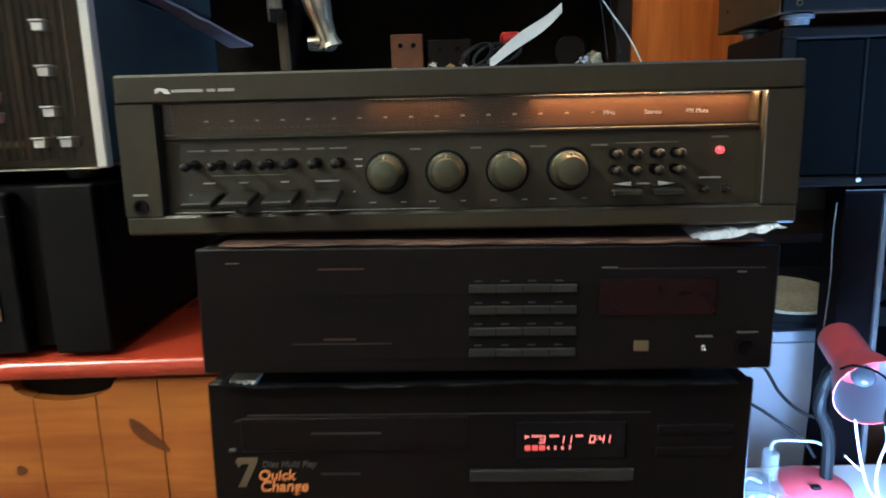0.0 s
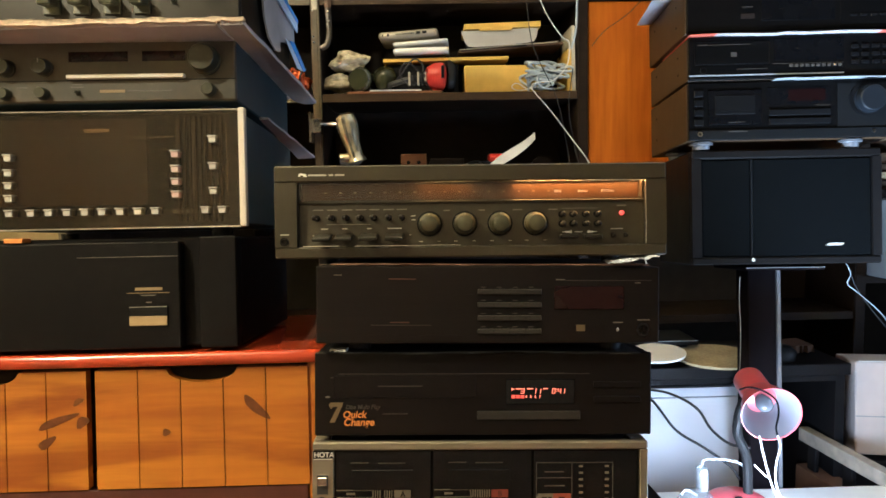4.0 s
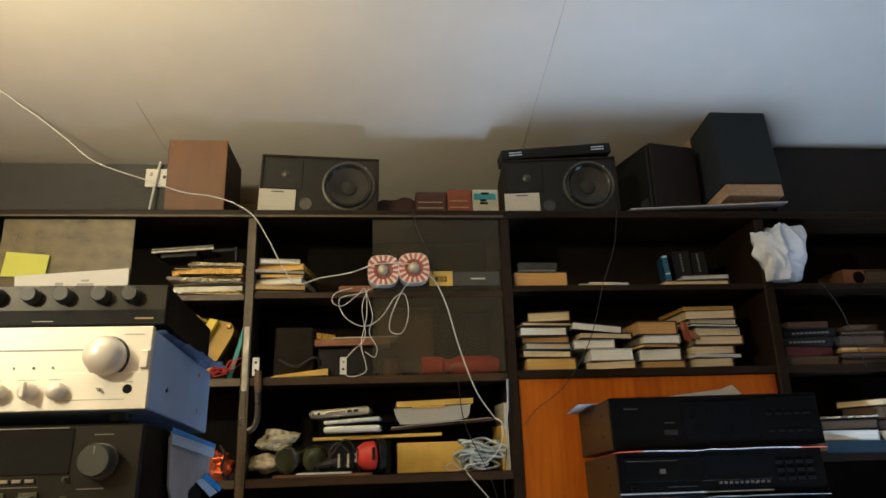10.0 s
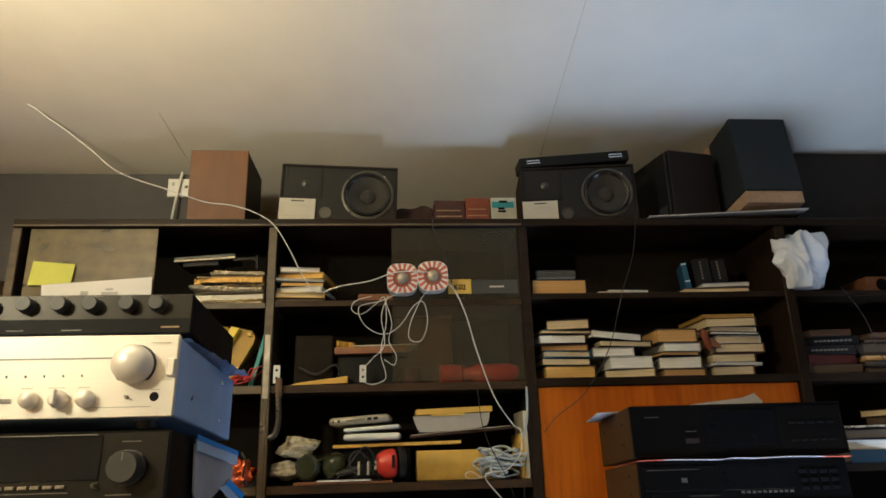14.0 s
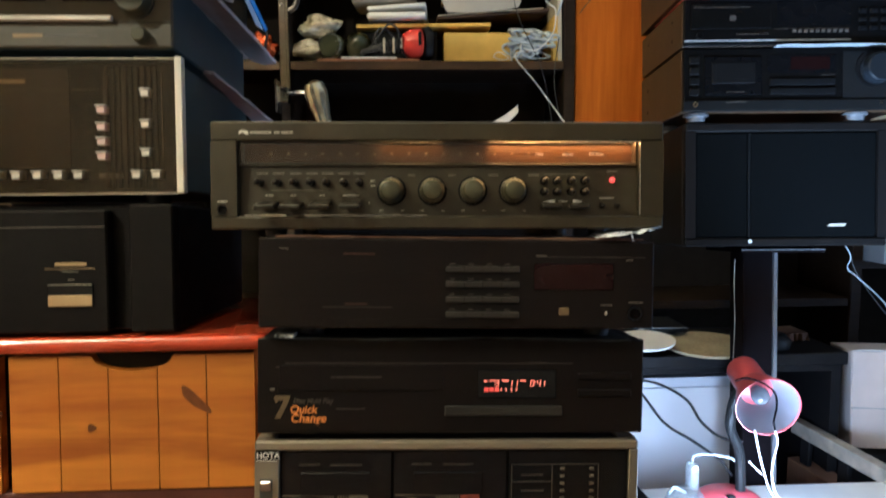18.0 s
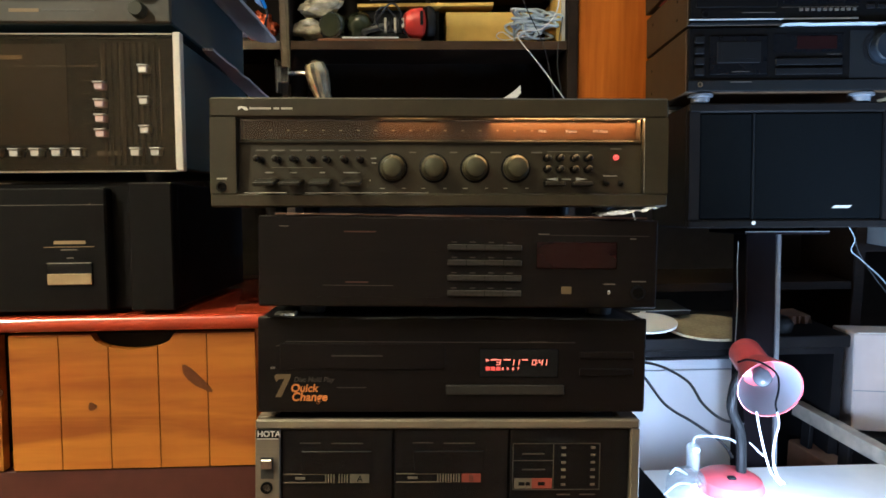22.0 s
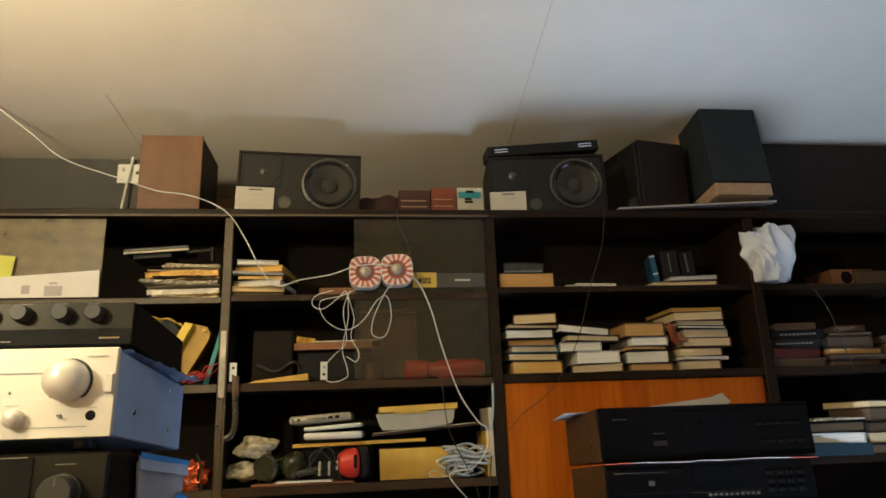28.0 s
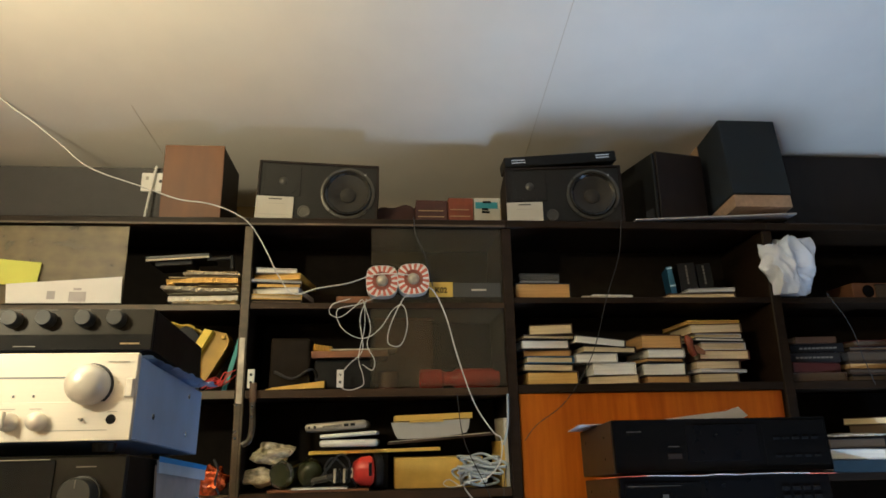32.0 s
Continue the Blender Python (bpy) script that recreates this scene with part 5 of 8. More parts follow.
part("top_rim", bx(0, W, 0.0, 0.016, H - 0.018, H, 0.003), M_BLACK, spk)
part("bottom_rim", bx(0, W, 0.0, 0.016, 0, 0.016, 0.003), M_BLACK, spk)
part("side_rim", bx(0, 0.020, 0.0, 0.016, 0.016, H - 0.018), M_BLACK, spk)
part("side_rim", bx(W - 0.018, W, 0, 0.016, 0.016, H - 0.018), M_BLACK, spk)
part("grille", bx(0.021, 0.123, 0.004, 0.016, 0.017, H - 0.019, 0.003), M_GRILLE, spk)
part("grille", bx(0.127, W - 0.019, 0.003, 0.016, 0.017, H - 0.019, 0.003), M_GRILLE, spk)
part("seam", bx(0.1232, 0.1268, 0.0025, 0.014, 0.018, H - 0.020), M_LIP, spk)
part("badge", ext([(0.276, 0.038), (0.310, 0.038), (0.316, 0.0435), (0.284, 0.0435)], 0.0016, 0.003), M_PALE, spk, "small pale badge")
part("peg", lathe([(0.004, 0.004), (-0.001, 0.004), (-0.002, 0.002), (-0.002, 0.0003)], n=12, at=(0.126, 0, 0.010)), M_WHITEPLASTIC, spk, "small white peg")

st = thing("speaker_stand", "dark steel speaker stand with a bright edge", "speaker stand", rpose(0.625, 0.991, 0.004))
part("top_plate", bx(0.0, 0.165, 0.0, 0.19, 0.836, 0.843, 0.001), M_POLE, st)
part("plate_edge", bx(0.0, 0.165, -0.001, 0.0, 0.8405, 0.8425), M_POLEEDGE, st)
for x in (0.006, 0.140):
    part("bracket", bx(x, x + 0.008, 0.01, 0.10, 0.843, 0.8520), M_POLE, st)
part("column", bx(0.018, 0.078, 0.035, 0.10, 0.02, 0.836, 0.002), M_POLE, st)
# Strip along the column; light from the right is put into its colour
part("column_edge", bx(0.0785, 0.0865, 0.031, 0.100, 0.02, 0.836, 0.001), M_POLEEDGE, st, "right edge coloured pale, as side light leaves it")
part("base", bx(-0.08, 0.16, -0.05, 0.24, 0.0, 0.02, 0.003), M_POLE, st)

c = r_deck("black cassette deck with a tape door and a big blue-grey knob", "cassette deck", 1.114, 0.120)
H = 0.120
part("lower_lip", bx(0.0, 0.431, -0.004, 0.0, 0.0, 0.020, 0.001), M_LIP, c)
d = part("tape_door", bx(0.040, 0.150, -0.003, 0.0, 0.030, 0.104, 0.002), M_WINDOWBLACK, c)
part("door_window", bx(0.054, 0.136, -0.0045, -0.002, 0.052, 0.092, 0.001), M_DARKKEY, d)
part("cassette", bx(0.062, 0.128, -0.0050, -0.0044, 0.060, 0.084), M_DARKKEY, d)
bars(d, "print_bar", [(0.082, 0.116, 0.036)], M_DIM, -0.003, 0.0012)
bars(c, "print_bar", [(0.080, 0.120, 0.0165)], M_DIM, -0.004, 0.0018)
for k in range(4):
    part("key", bx(0.012, 0.030, -0.004, 0.0, 0.030 + 0.020 * k, 0.043 + 0.020 * k, 0.001), M_DARKKEY, c)
part("display", bx(0.160, 0.292, -0.001, 0.0, 0.072, 0.106), M_WINDOWBLACK, c)
part("display_glow", bx(0.205, 0.280, -0.0016, -0.001, 0.078, 0.102), M_DSPDIM, c)
for k in range(2):
    part("button_bar", bx(0.165, 0.290, -0.004, 0, 0.030 + 0.018 * k, 0.042 + 0.018 * k, 0.001), M_DARKKEY, c)
bars(c, "print_bar", [(0.262, 0.290, 0.0680)], M_DIM, 0.0, 0.001)
knob(c, 0.368, 0.078, 0.029, 0.022, M_KNOBBLUE)
part("knob_ring", lathe([(0, 0.034), (-0.003, 0.034), (-0.003, 0.027)], at=(0.362, 0, 0.078), caps=False), M_DARKKEY, c, "", 40)
part("right_plate", bx(0.305, 0.430, -0.0012, 0.0, 0.022, 0.112), M_LIP, c)
part("jack", lathe([(-0.004, 0.005), (-0.0055, 0.005), (-0.0055, 0.003), (-0.002, 0.0028), (-0.002, 0.0003)], n=14, at=(0.022, 0, 0.012)), M_CHROME, c)
part("jack", lathe([(-0.004, 0.004), (-0.0055, 0.004), (-0.0055, 0.0025), (-0.002, 0.0024), (-0.002, 0.0003)], n=14, at=(0.376, 0, 0.012)), M_CHROME, c)
for x in (0.035, 0.345):
    part("foot", lathe([(-0.017, 0.017), (-0.008, 0.018), (-0.007, 0.024), (-0.002, 0.024), (0.0, 0.021)], "z", 22, (x, 0.030, 0)), M_POLEEDGE, c, "dull metal foot", 40)
for x in (0.035, 0.345):
    part("foot", lathe([(-0.017, 0.017), (-0.008, 0.018), (-0.007, 0.024), (-0.002, 0.024), (0.0, 0.021)], "z", 22, (x, 0.20, 0)), M_POLEEDGE, c, "dull metal foot", 40)

c = r_deck("black disc player with a row of small white keys", "disc player", 1.238, 0.088, 0.430, 0.500)
part("tray", bx(0.012, 0.165, -0.002, 0, 0.030, 0.078, 0.0015), M_BLACKFACE, c)
part("disc_mark", bx(0.086, 0.098, -0.0026, -0.002, 0.046, 0.055), M_DIM, c)
bars(c, "print_bar", [(0.018, 0.040, 0.071)], M_DIM, -0.002, 0.0016)
bars(c, "print_bar", [(0.042, 0.125, 0.071), (0.098, 0.160, 0.020)], M_DIM, -0.002, 0.0010)
part("display", bx(0.175, 0.315, -0.001, 0.0, 0.036, 0.080), M_WINDOWBLACK, c)
for k in range(10):
    part("small_key", bx(0.205 + 0.011 * k, 0.2115 + 0.011 * k, -0.003, 0, 0.0225, 0.0275, 0.0005), M_DIM, c)
for k in range(4):
    for j in range(3):
        part("small_key", bx(0.330 + 0.021 * k, 0.344 + 0.021 * k, -0.003, 0, 0.026 + 0.016 * j, 0.033 + 0.016 * j, 0.0005), M_DARKKEY, c)
part("lower_line", bx(0.0, 0.315, -0.0015, 0.0, 0.007, 0.0095), M_GREYPLASTIC, c)
bars(c, "print_bar", [(0.172, 0.315, 0.0300)], M_DIM, 0.0, 0.0007)
part("power_ring", lathe([(0, 0.007), (-0.003, 0.007), (-0.003, 0.005)], n=16, at=(0.030, 0, 0.018), caps=False), M_DARKKEY, c)

c = r_deck("large black tuner with a plain dark front", "tuner", 1.334, 0.104, 0.445, 0.495)
part("dark_window", bx(0.150, 0.300, -0.0015, 0, 0.020, 0.092, 0.001), M_WINDOWBLACK, c)
part("right_panel", bx(0.310, 0.440, -0.0012, 0, 0.010, 0.098, 0.001), M_BLACKFACE, c)
for k in range(5):
    part("small_key", bx(0.330 + 0.020 * k, 0.342 + 0.020 * k, -0.003, 0, 0.025, 0.030, 0.0005), M_DARKKEY, c)
    part("small_key", bx(0.330 + 0.020 * k, 0.342 + 0.020 * k, -0.003, 0, 0.060, 0.065, 0.0005), M_DARKKEY, c)
bars(c, "print_bar", [(0.112, 0.135, 0.050), (0.030, 0.060, 0.080)], M_DIM, 0.0, 0.0018)
part("label_window", bx(0.110, 0.138, -0.001, 0.0, 0.026, 0.036), M_SPKDARK, c)

# strips laid between the decks
for z, pieces, amp in ((1.3262, ((0.0, 0.055, M_REDPRINT), (0.055, 0.385, M_CARDGREY), (0.385, 0.44, M_REDPRINT)), 0.002), (1.2345, ((0.175, 0.43, M_GREYPLASTIC),), 0.0012)):
    s = thing("card_strip", "thin red and white card strip laid between two decks" if len(pieces) > 1 else "thin pale card strip laid between two decks", "card strip", rpose(0.4985, 1.042, z))
    for a, b, m in pieces:
        bm = bmesh.new()
        n = 14
        loops = []
        for k in range(n + 1):
            x = a + (b - a) * k / n
            w = amp * (math.sin(25 * x) * 0.6 + math.exp(-((x - 0.205) / 0.018) ** 2) * 1.6)
            loops.append([bm.verts.new((x, y, zz + w)) for y, zz in ((0, 0.0014), (0.2, 0.0014), (0.2, 0.0026), (0, 0.0026))])
        for p, q in zip(loops, loops[1:]):
            for k in range(4):
                bm.faces.new((p[k], p[(k + 1) % 4], q[(k + 1) % 4], q[k]))
        bm.faces.new(loops[0][::-1]), bm.faces.new(loops[-1])
        bmesh.ops.recalc_face_normals(bm, faces=bm.faces[:])
        part("strip", bm, m, s)

# paper curling up on the top deck
bm = ext([(0.590, 1.4400), (0.690, 1.4520), (0.770, 1.4600), (0.797, 1.4690), (0.822, 1.4500), (0.810, 1.4430), (0.708, 1.4415)], 0.0, 0.0012)
for v in bm.verts:
    v.co.y += 1.12 - 0.6 * (v.co.z - 1.44)
    v.co.z -= 0.006
# Brighter, bluer than M_PAPER: cool light put into this sheet's colour
solid("paper_sheet", bm, mat("lit_white_paper", (0.90, 0.92, 0.95), 0.7, vary=0.04), "curling white paper sheet on the top deck", "paper")
solid("paper_sheet", slab([(0.0, 0.0), (0.09, -0.01), (0.12, 0.16), (0.02, 0.17)], 0, 0.0015), M_CARDGREY, "grey card corner on the top deck", "card", pose(0.462, 1.17, 1.4310, BACK))
# ---- on top of the bookcase ----
TOP = 2.008


def woofer(parent, x, z, r, y=0.0):
    w = part("woofer", lathe([(y, r), (y - 0.005, r), (y - 0.006, r * 0.93), (y - 0.001, r * 0.86)], at=(x, 0, z), caps=False), M_RING, parent, "grey metal woofer ring", 30)
    part("surround", lathe([(y - 0.002, r * 0.90), (y - 0.007, r * 0.83), (y - 0.002, r * 0.74), (y + 0.001, r * 0.70)], at=(x, 0, z), caps=False), M_SURROUND, w, "", 40)
    part("cone", lathe([(y - 0.0025, r * 0.74), (y + 0.016, r * 0.30), (y + 0.012, r * 0.28), (y + 0.007, r * 0.15), (y + 0.006, 0.0005)], at=(x, 0, z), caps=False), M_CONE, w, "", 40)
    for k in range(4):
        a = radians(50 + 90 * k)
        part("screw", lathe([(y - 0.005, 0.003), (y - 0.0075, 0.0022), (y - 0.0075, 0.0003)], n=10, at=(x + r * 0.965 * math.cos(a), 0, z + r * 0.965 * math.sin(a))), M_CHROME if k == 0 else M_BLACK, w)
    return w


M_CARDW = mat("white_card", (0.56, 0.53, 0.45), 0.7, vary=0.06)


def lying_speaker(x, label, tag_tilt, roll=-0.4, lift=0.0):
    W, H, D = 0.345, 0.178, 0.20
    s = thing("lying_speaker", label, "loudspeaker", pose(x, 1.528, TOP + lift, 0, roll, tag_tilt), group="lying speakers")
    part("cabinet", merged(bx(0, W, 0.030, D, 0.0, H, 0.002), bx(0, W, 0, 0.030, H - 0.006, H, 0.001), bx(0, W, 0, 0.030, 0, 0.006, 0.001), bx(0, 0.006, 0, 0.030, 0.006, H - 0.006), bx(W - 0.006, W, 0, 0.030, 0.006, H - 0.006)), M_SPKDARK, s)
    bf = bmesh.new()
    outer = [(0.006, 0.006), (W - 0.006, 0.006), (W - 0.006, H - 0.006), (0.006, H - 0.006)]
    hole = [(0.258 + 0.071 * math.cos(2 * math.pi * k / 32), 0.088 + 0.071 * math.sin(2 * math.pi * k / 32)) for k in range(32)]
    ov, hv = [bf.verts.new((a, 0.005, b)) for a, b in outer], [bf.verts.new((a, 0.005, b)) for a, b in hole]
    es = [bf.edges.new((q[k], q[(k + 1) % len(q)])) for q in (ov, hv) for k in range(len(q))]
    bmesh.ops.triangle_fill(bf, edges=es, use_beauty=True, use_dissolve=False)
    part("baffle", bf, M_SPKBAFFLE, s)
    woofer(s, 0.258, 0.088, 0.078, 0.005)
    t = part("tweeter", lathe([(0.005, 0.045), (0.002, 0.045), (0.002, 0.034), (0.0025, 0.016), (0.0025, 0.013)], at=(0.072, 0, 0.118), caps=False), M_SPKBAFFLE, s, "", 40)
    part("tweeter_plate", bx(0.018, 0.122, 0.003, 0.005, 0.072, 0.166, 0.001), M_SPKBAFFLE, s)
    part("dome", lathe([(0.0028, 0.013), (0.001, 0.010), (-0.0015, 0.004), (-0.002, 0.0004)], n=18, at=(0.072, 0, 0.118)), M_RING, t, "", 60)
    part("port", lathe([(0.005, 0.018), (0.003, 0.018), (0.003, 0.014), (0.0045, 0.013), (0.0045, 0.0004)], n=20, at=(0.135, 0, 0.028)), M_RING, s, "", 40)
    c = part("info_card", bx(0.000, 0.106, -0.0015, 0.002, 0.001, 0.068, 0.0008), M_CARDW, s, "white information card")
    bars(c, "print_bar", [(0.035, 0.072, 0.0600)], M_BLACK, -0.0015, 0.003)
    bars(c, "print_bar", [(0.012, 0.096, 0.0125), (0.030, 0.080, 0.046)], M_PALE, -0.0015, 0.0012)
    return s


lying_speaker(-0.331, "black two-way speaker lying on its side with a white card", 0, 2.2, 0.0135)
lying_speaker(0.396, "black two-way speaker lying on its side under a slim bar", -6)

s = thing("upright_speaker", "walnut veneered speaker box with its plain back to the room", "loudspeaker", pose(-0.594, 1.530, TOP))
part("cabinet", bx(0, 0.166, 0.006, 0.22, 0.012, 0.233, 0.002), M_SPKDARK, s)
part("veneer", bx(0.0, 0.168, 0.0, 0.006, 0.012, 0.234, 0.0015), M_SPKVENEER, s, "brown walnut veneer")
part("plinth", bx(0.004, 0.164, 0.002, 0.21, 0.0, 0.012), M_BLACK, s)

s = thing("sound_bar", "slim black bar with chrome strips lying on the speaker", "sound bar", pose(0.398, 1.535, 2.1895, 0, -5.2, 0))
part("body", bx(0, 0.350, 0, 0.075, 0, 0.034, 0.003), M_BLACKPLASTIC, s)
for x in (0.022, 0.285):
    for z in (0.012, 0.020):
        part("strip", bx(x, x + 0.042, -0.001, 0.001, z, z + 0.0035), M_CHROME, s)

s = thing("brown_speaker", "dark brown speaker box turned aside on the bookcase", "loudspeaker", pose(0.880, 1.545, TOP + 0.020, 0, 0, 12))
part("cabinet", bx(-0.005, 0.165, 0.0, 0.21, 0.0, 0.232, 0.002), M_SPKDARK, s)
part("grille", bx(-0.016, -0.005, 0.006, 0.204, 0.006, 0.226, 0.002), M_BLACKPLASTIC, s)
part("badge", bx(-0.018, -0.0155, 0.02, 0.06, 0.012, 0.05), M_GREYBTN, s)

s = thing("tilted_speaker", "tall black speaker on a bare wooden base, tilted back", "loudspeaker", pose(1.074, 1.474, TOP + 0.050, -7, 0, 0))
part("cabinet", bx(0.0, 0.185, 0.0, 0.20, 0.040, 0.325, 0.003), M_SPKNAVY, s)
part("base", bx(0.004, 0.183, 0.006, 0.20, 0.0, 0.040, 0.001), M_RAWWOOD, s, "bare chipboard base")
part("side_strip", bx(-0.004, 0.0, 0.150, 0.20, 0.18, 0.322), M_RAWWOOD, s, "bare wooden side")
solid("shelf_board", bx(0, 0.50, 0, 0.20, 0, 0.005, 0.001), M_CARDGREY, "thin grey board under the speakers", "board", pose(0.765, 1.478, TOP + 0.001, 0, -2.9, 0))

M_BOXRED = mat("orange_red_carton", (0.22, 0.046, 0.012), 0.55, vary=0.4, scale=40)
M_BOXCREAM = mat("cream_carton", (0.50, 0.46, 0.34), 0.6, vary=0.2)
M_BOXDARK = mat("dark_red_carton", (0.062, 0.015, 0.008), 0.6, vary=0.5, scale=40)
x = 0.128
for w, h, m, lab in ((0.094, 0.072, M_BOXDARK, "small dark red-brown box"), (0.076, 0.080, M_BOXRED, "small orange-red box"), (0.080, 0.081, M_BOXCREAM, "small cream and teal card box")):
    b = thing("small_box", lab + " on top of the bookcase", "box", pose(x, 1.525, TOP))
    part("carton", bx(0, w - 0.003, 0, 0.09, 0, h, 0.001), m, b)
    if m is M_BOXCREAM:
        bars(b, "print_bar", [(0.004, 0.070, 0.058)], M_TEAL, 0.0, 0.020)
        bars(b, "print_bar", [(0.026, 0.050, 0.068), (0.022, 0.042, 0.046), (0.022, 0.046, 0.037)], M_BLACK, -0.0006, 0.007)
    else:
        bars(b, "print_bar", [(0.006, w - 0.012, h * 0.3), (0.006, w - 0.015, h * 0.55)], M_TAN, 0.0, 0.003)
    x += w
# Dark cloth mound, swelled to fill in the shadow beside the speaker
bm = bmesh.new()
bmesh.ops.create_grid(bm, x_segments=24, y_segments=14, size=0.5)
for v in bm.verts:
    p = v.co.copy()
    e = max(0.0, 1 - (2 * p.x) ** 4) * max(0.0, 1 - (2 * p.y) ** 4)
    v.co = Vector((0.070 + 0.220 * p.x, 1.66 + 0.16 * p.y, 0.001 + e * (0.086 + 0.020 * noise.noise(Vector((p.x * 4, p.y * 3, 5))) + 0.006 * noise.noise(Vector((p.x * 14, p.y * 9, 1))))))
solid("brown_cloth", bm, mat("shadow_brown_cloth", (0.040, 0.014, 0.008), 0.9, vary=0.4, scale=60, bump=0.3), "dark brown cloth mound standing in for shadow on the bookcase", "cloth", pose(0, 0, TOP), smooth=60)

s = thing("wall_socket", "cream double wall socket with a white cable", "socket", pose(-0.729, 1.757, 2.178))
part("plate", bx(0, 0.085, -0.010, 0.0, 0, 0.063, 0.002), M_WHITEPLASTIC, s)
part("rocker", bx(0.014, 0.022, -0.013, -0.010, 0.038, 0.050, 0.001), M_PALE, s)
part("pin_hole", lathe([(-0.0102, 0.006), (-0.0108, 0.005), (-0.0108, 0.0003)], n=14, at=(0.060, 0, 0.034)), M_GREYBTN, s)
solid("white_rod", tube([(-0.684, 1.742, 2.262), (-0.694, 1.735, 2.17), (-0.706, 1.72, 2.01)], 0.0040), M_WHITEPLASTIC, "white plastic cable duct down from the socket", "cable duct")

# ---- books ----
M_PAGESO = by_piece(mat("orange_page_edges", (0.82, 0.50, 0.13), 0.9, vary=0.25, scale=160, stretch=(0.06, 0.06, 6), bump=0.5), 0.85, 1.1)
PAGES = {"o": M_PAGESO, "c": M_PAGES, "w": M_PAGESW, "t": M_PAGEST, "d": M_PAGESD}
COVERS = {"b": M_COVER, "w": M_COVERW, "k": M_COVERK, "u": M_COVERB, "n": M_COVERN, "r": M_COVERR, "y": M_YELLOW}


def book(x, y, z, w, d, h, page, cover, turn, label, tilt=0.0, spine=False):
    """A closed book lying flat, its fore edge (or its spine) to the front."""
    b = thing("book", label, "book", pose(x, y, z, 0, tilt, turn), group="stacked books")
    c = 0.0027
    part("cover", merged(bx(-w / 2, w / 2, 0, d, 0, c, 0.0006), bx(-w / 2, w / 2, 0, d, h - c, h, 0.0006), bx(-w / 2, w / 2, 0, 0.003, c, h - c) if spine else bx(w / 2 - 0.003, w / 2, 0, d, c, h - c)), COVERS[cover], b)
    rng = random.Random(int(x * 1000) + int(z * 777))
    bm = bx(-w / 2 + 0.002, w / 2 - 0.0032, 0.0032, d - 0.004, c, h - c)
    bmesh.ops.subdivide_edges(bm, edges=[e for e in bm.edges if abs((e.verts[0].co - e.verts[1].co).z) < 1e-6], cuts=2)
    for v in bm.verts:
        v.co.y += rng.uniform(-0.001, 0.001)
    part("page_block", bm, PAGES[page], b)
    if spine and cover == "k":
        bars(b, "title_bar", [(-0.050 + 0.012 * k, -0.041 + 0.012 * k, h / 2) for k in range(9)], M_FAINT, 0.0, 0.005)
    return b


WORDS = {"o": "orange-edged", "d": "dim-edged", "c": "cream-edged", "w": "white-edged", "t": "tan-edged"}
CW = {"b": "brown-covered", "w": "white-covered", "k": "black-covered", "u": "blue-covered", "n": "dark teal", "r": "red-covered", "y": "yellow-covered"}


def pile(xc, y, z, rows, seed, spine=False):
    rng = random.Random(seed)
    for w, h, dx, page, cover in rows:
        h *= 1.05
        book(xc + dx, y + rng.uniform(-0.006, 0.010), z, w, 0.150 + rng.uniform(0, 0.03), h, page, cover, rng.uniform(-10, 10), f"{WORDS[page]} {CW[cover]} book lying in a pile on the shelf", rng.uniform(-1.1, 1.1), spine)
        z += h + 0.0006
    return z


Z3, Z4 = 1.545, 1.785
pile(0.490, FY + 0.022, Z3, [(0.145, 0.034, 0.010, "o", "b"), (0.140, 0.020, 0.0, "c", "k"), (0.135, 0.018, 0.004, "c", "u"), (0.135, 0.018, -0.002, "t", "b"), (0.140, 0.025, -0.006, "w", "k"), (0.150, 0.012, 0.004, "c", "b"), (0.120, 0.028, 0.010, "c", "b")], 1)
pile(0.668, FY + 0.022, Z3, [(0.140, 0.024, 0.005, "c", "b"), (0.125, 0.032, 0.010, "w", "w"), (0.120, 0.024, -0.040, "w", "w"), (0.155, 0.018, -0.002, "c", "k")], 2)
book(0.640, FY + 0.02, Z3 + 0.106, 0.150, 0.16, 0.024, "w", "k", 6, "white-edged thick book lying askew on a pile", 5.0)
pile(0.822, FY + 0.022, Z3, [(0.120, 0.020, 0.005, "t", "b"), (0.118, 0.034, -0.002, "w", "k"), (0.115, 0.012, 0.002, "t", "k"), (0.110, 0.024, 0.010, "w", "w"), (0.118, 0.038, -0.002, "t", "b")], 3)
pile(0.985, FY + 0.022, Z3, [(0.115, 0.026, -0.012, "c", "b"), (0.145, 0.009, 0.004, "w", "w"), (0.130, 0.024, -0.004, "c", "b"), (0.140, 0.026, 0.012, "c", "r"), (0.140, 0.022, 0.018, "c", "w"), (0.150, 0.010, 0.006, "w", "k"), (0.140, 0.012, 0.006, "c", "w"), (0.150, 0.026, 0.000, "c", "b"), (0.155, 0.010, -0.002, "t", "y")], 4)
b = thing("toy_bird", "small red and orange plastic toy wedged in the book pile", "toy", pose(0.908, FY + 0.020, Z3 + 0.074, 0, -16, 0))
part("body", lathe([(0, 0.006), (0.012, 0.012), (0.030, 0.010), (0.046, 0.012), (0.056, 0.008), (0.062, 0.001)], "z", 16), M_BOXRED, b, "", 50)
part("wing", ext([(0.004, 0.006), (0.026, -0.004), (0.030, 0.004), (0.012, 0.028), (0.004, 0.030)], -0.013, -0.006), M_TANBOX, b, "orange-brown wing")
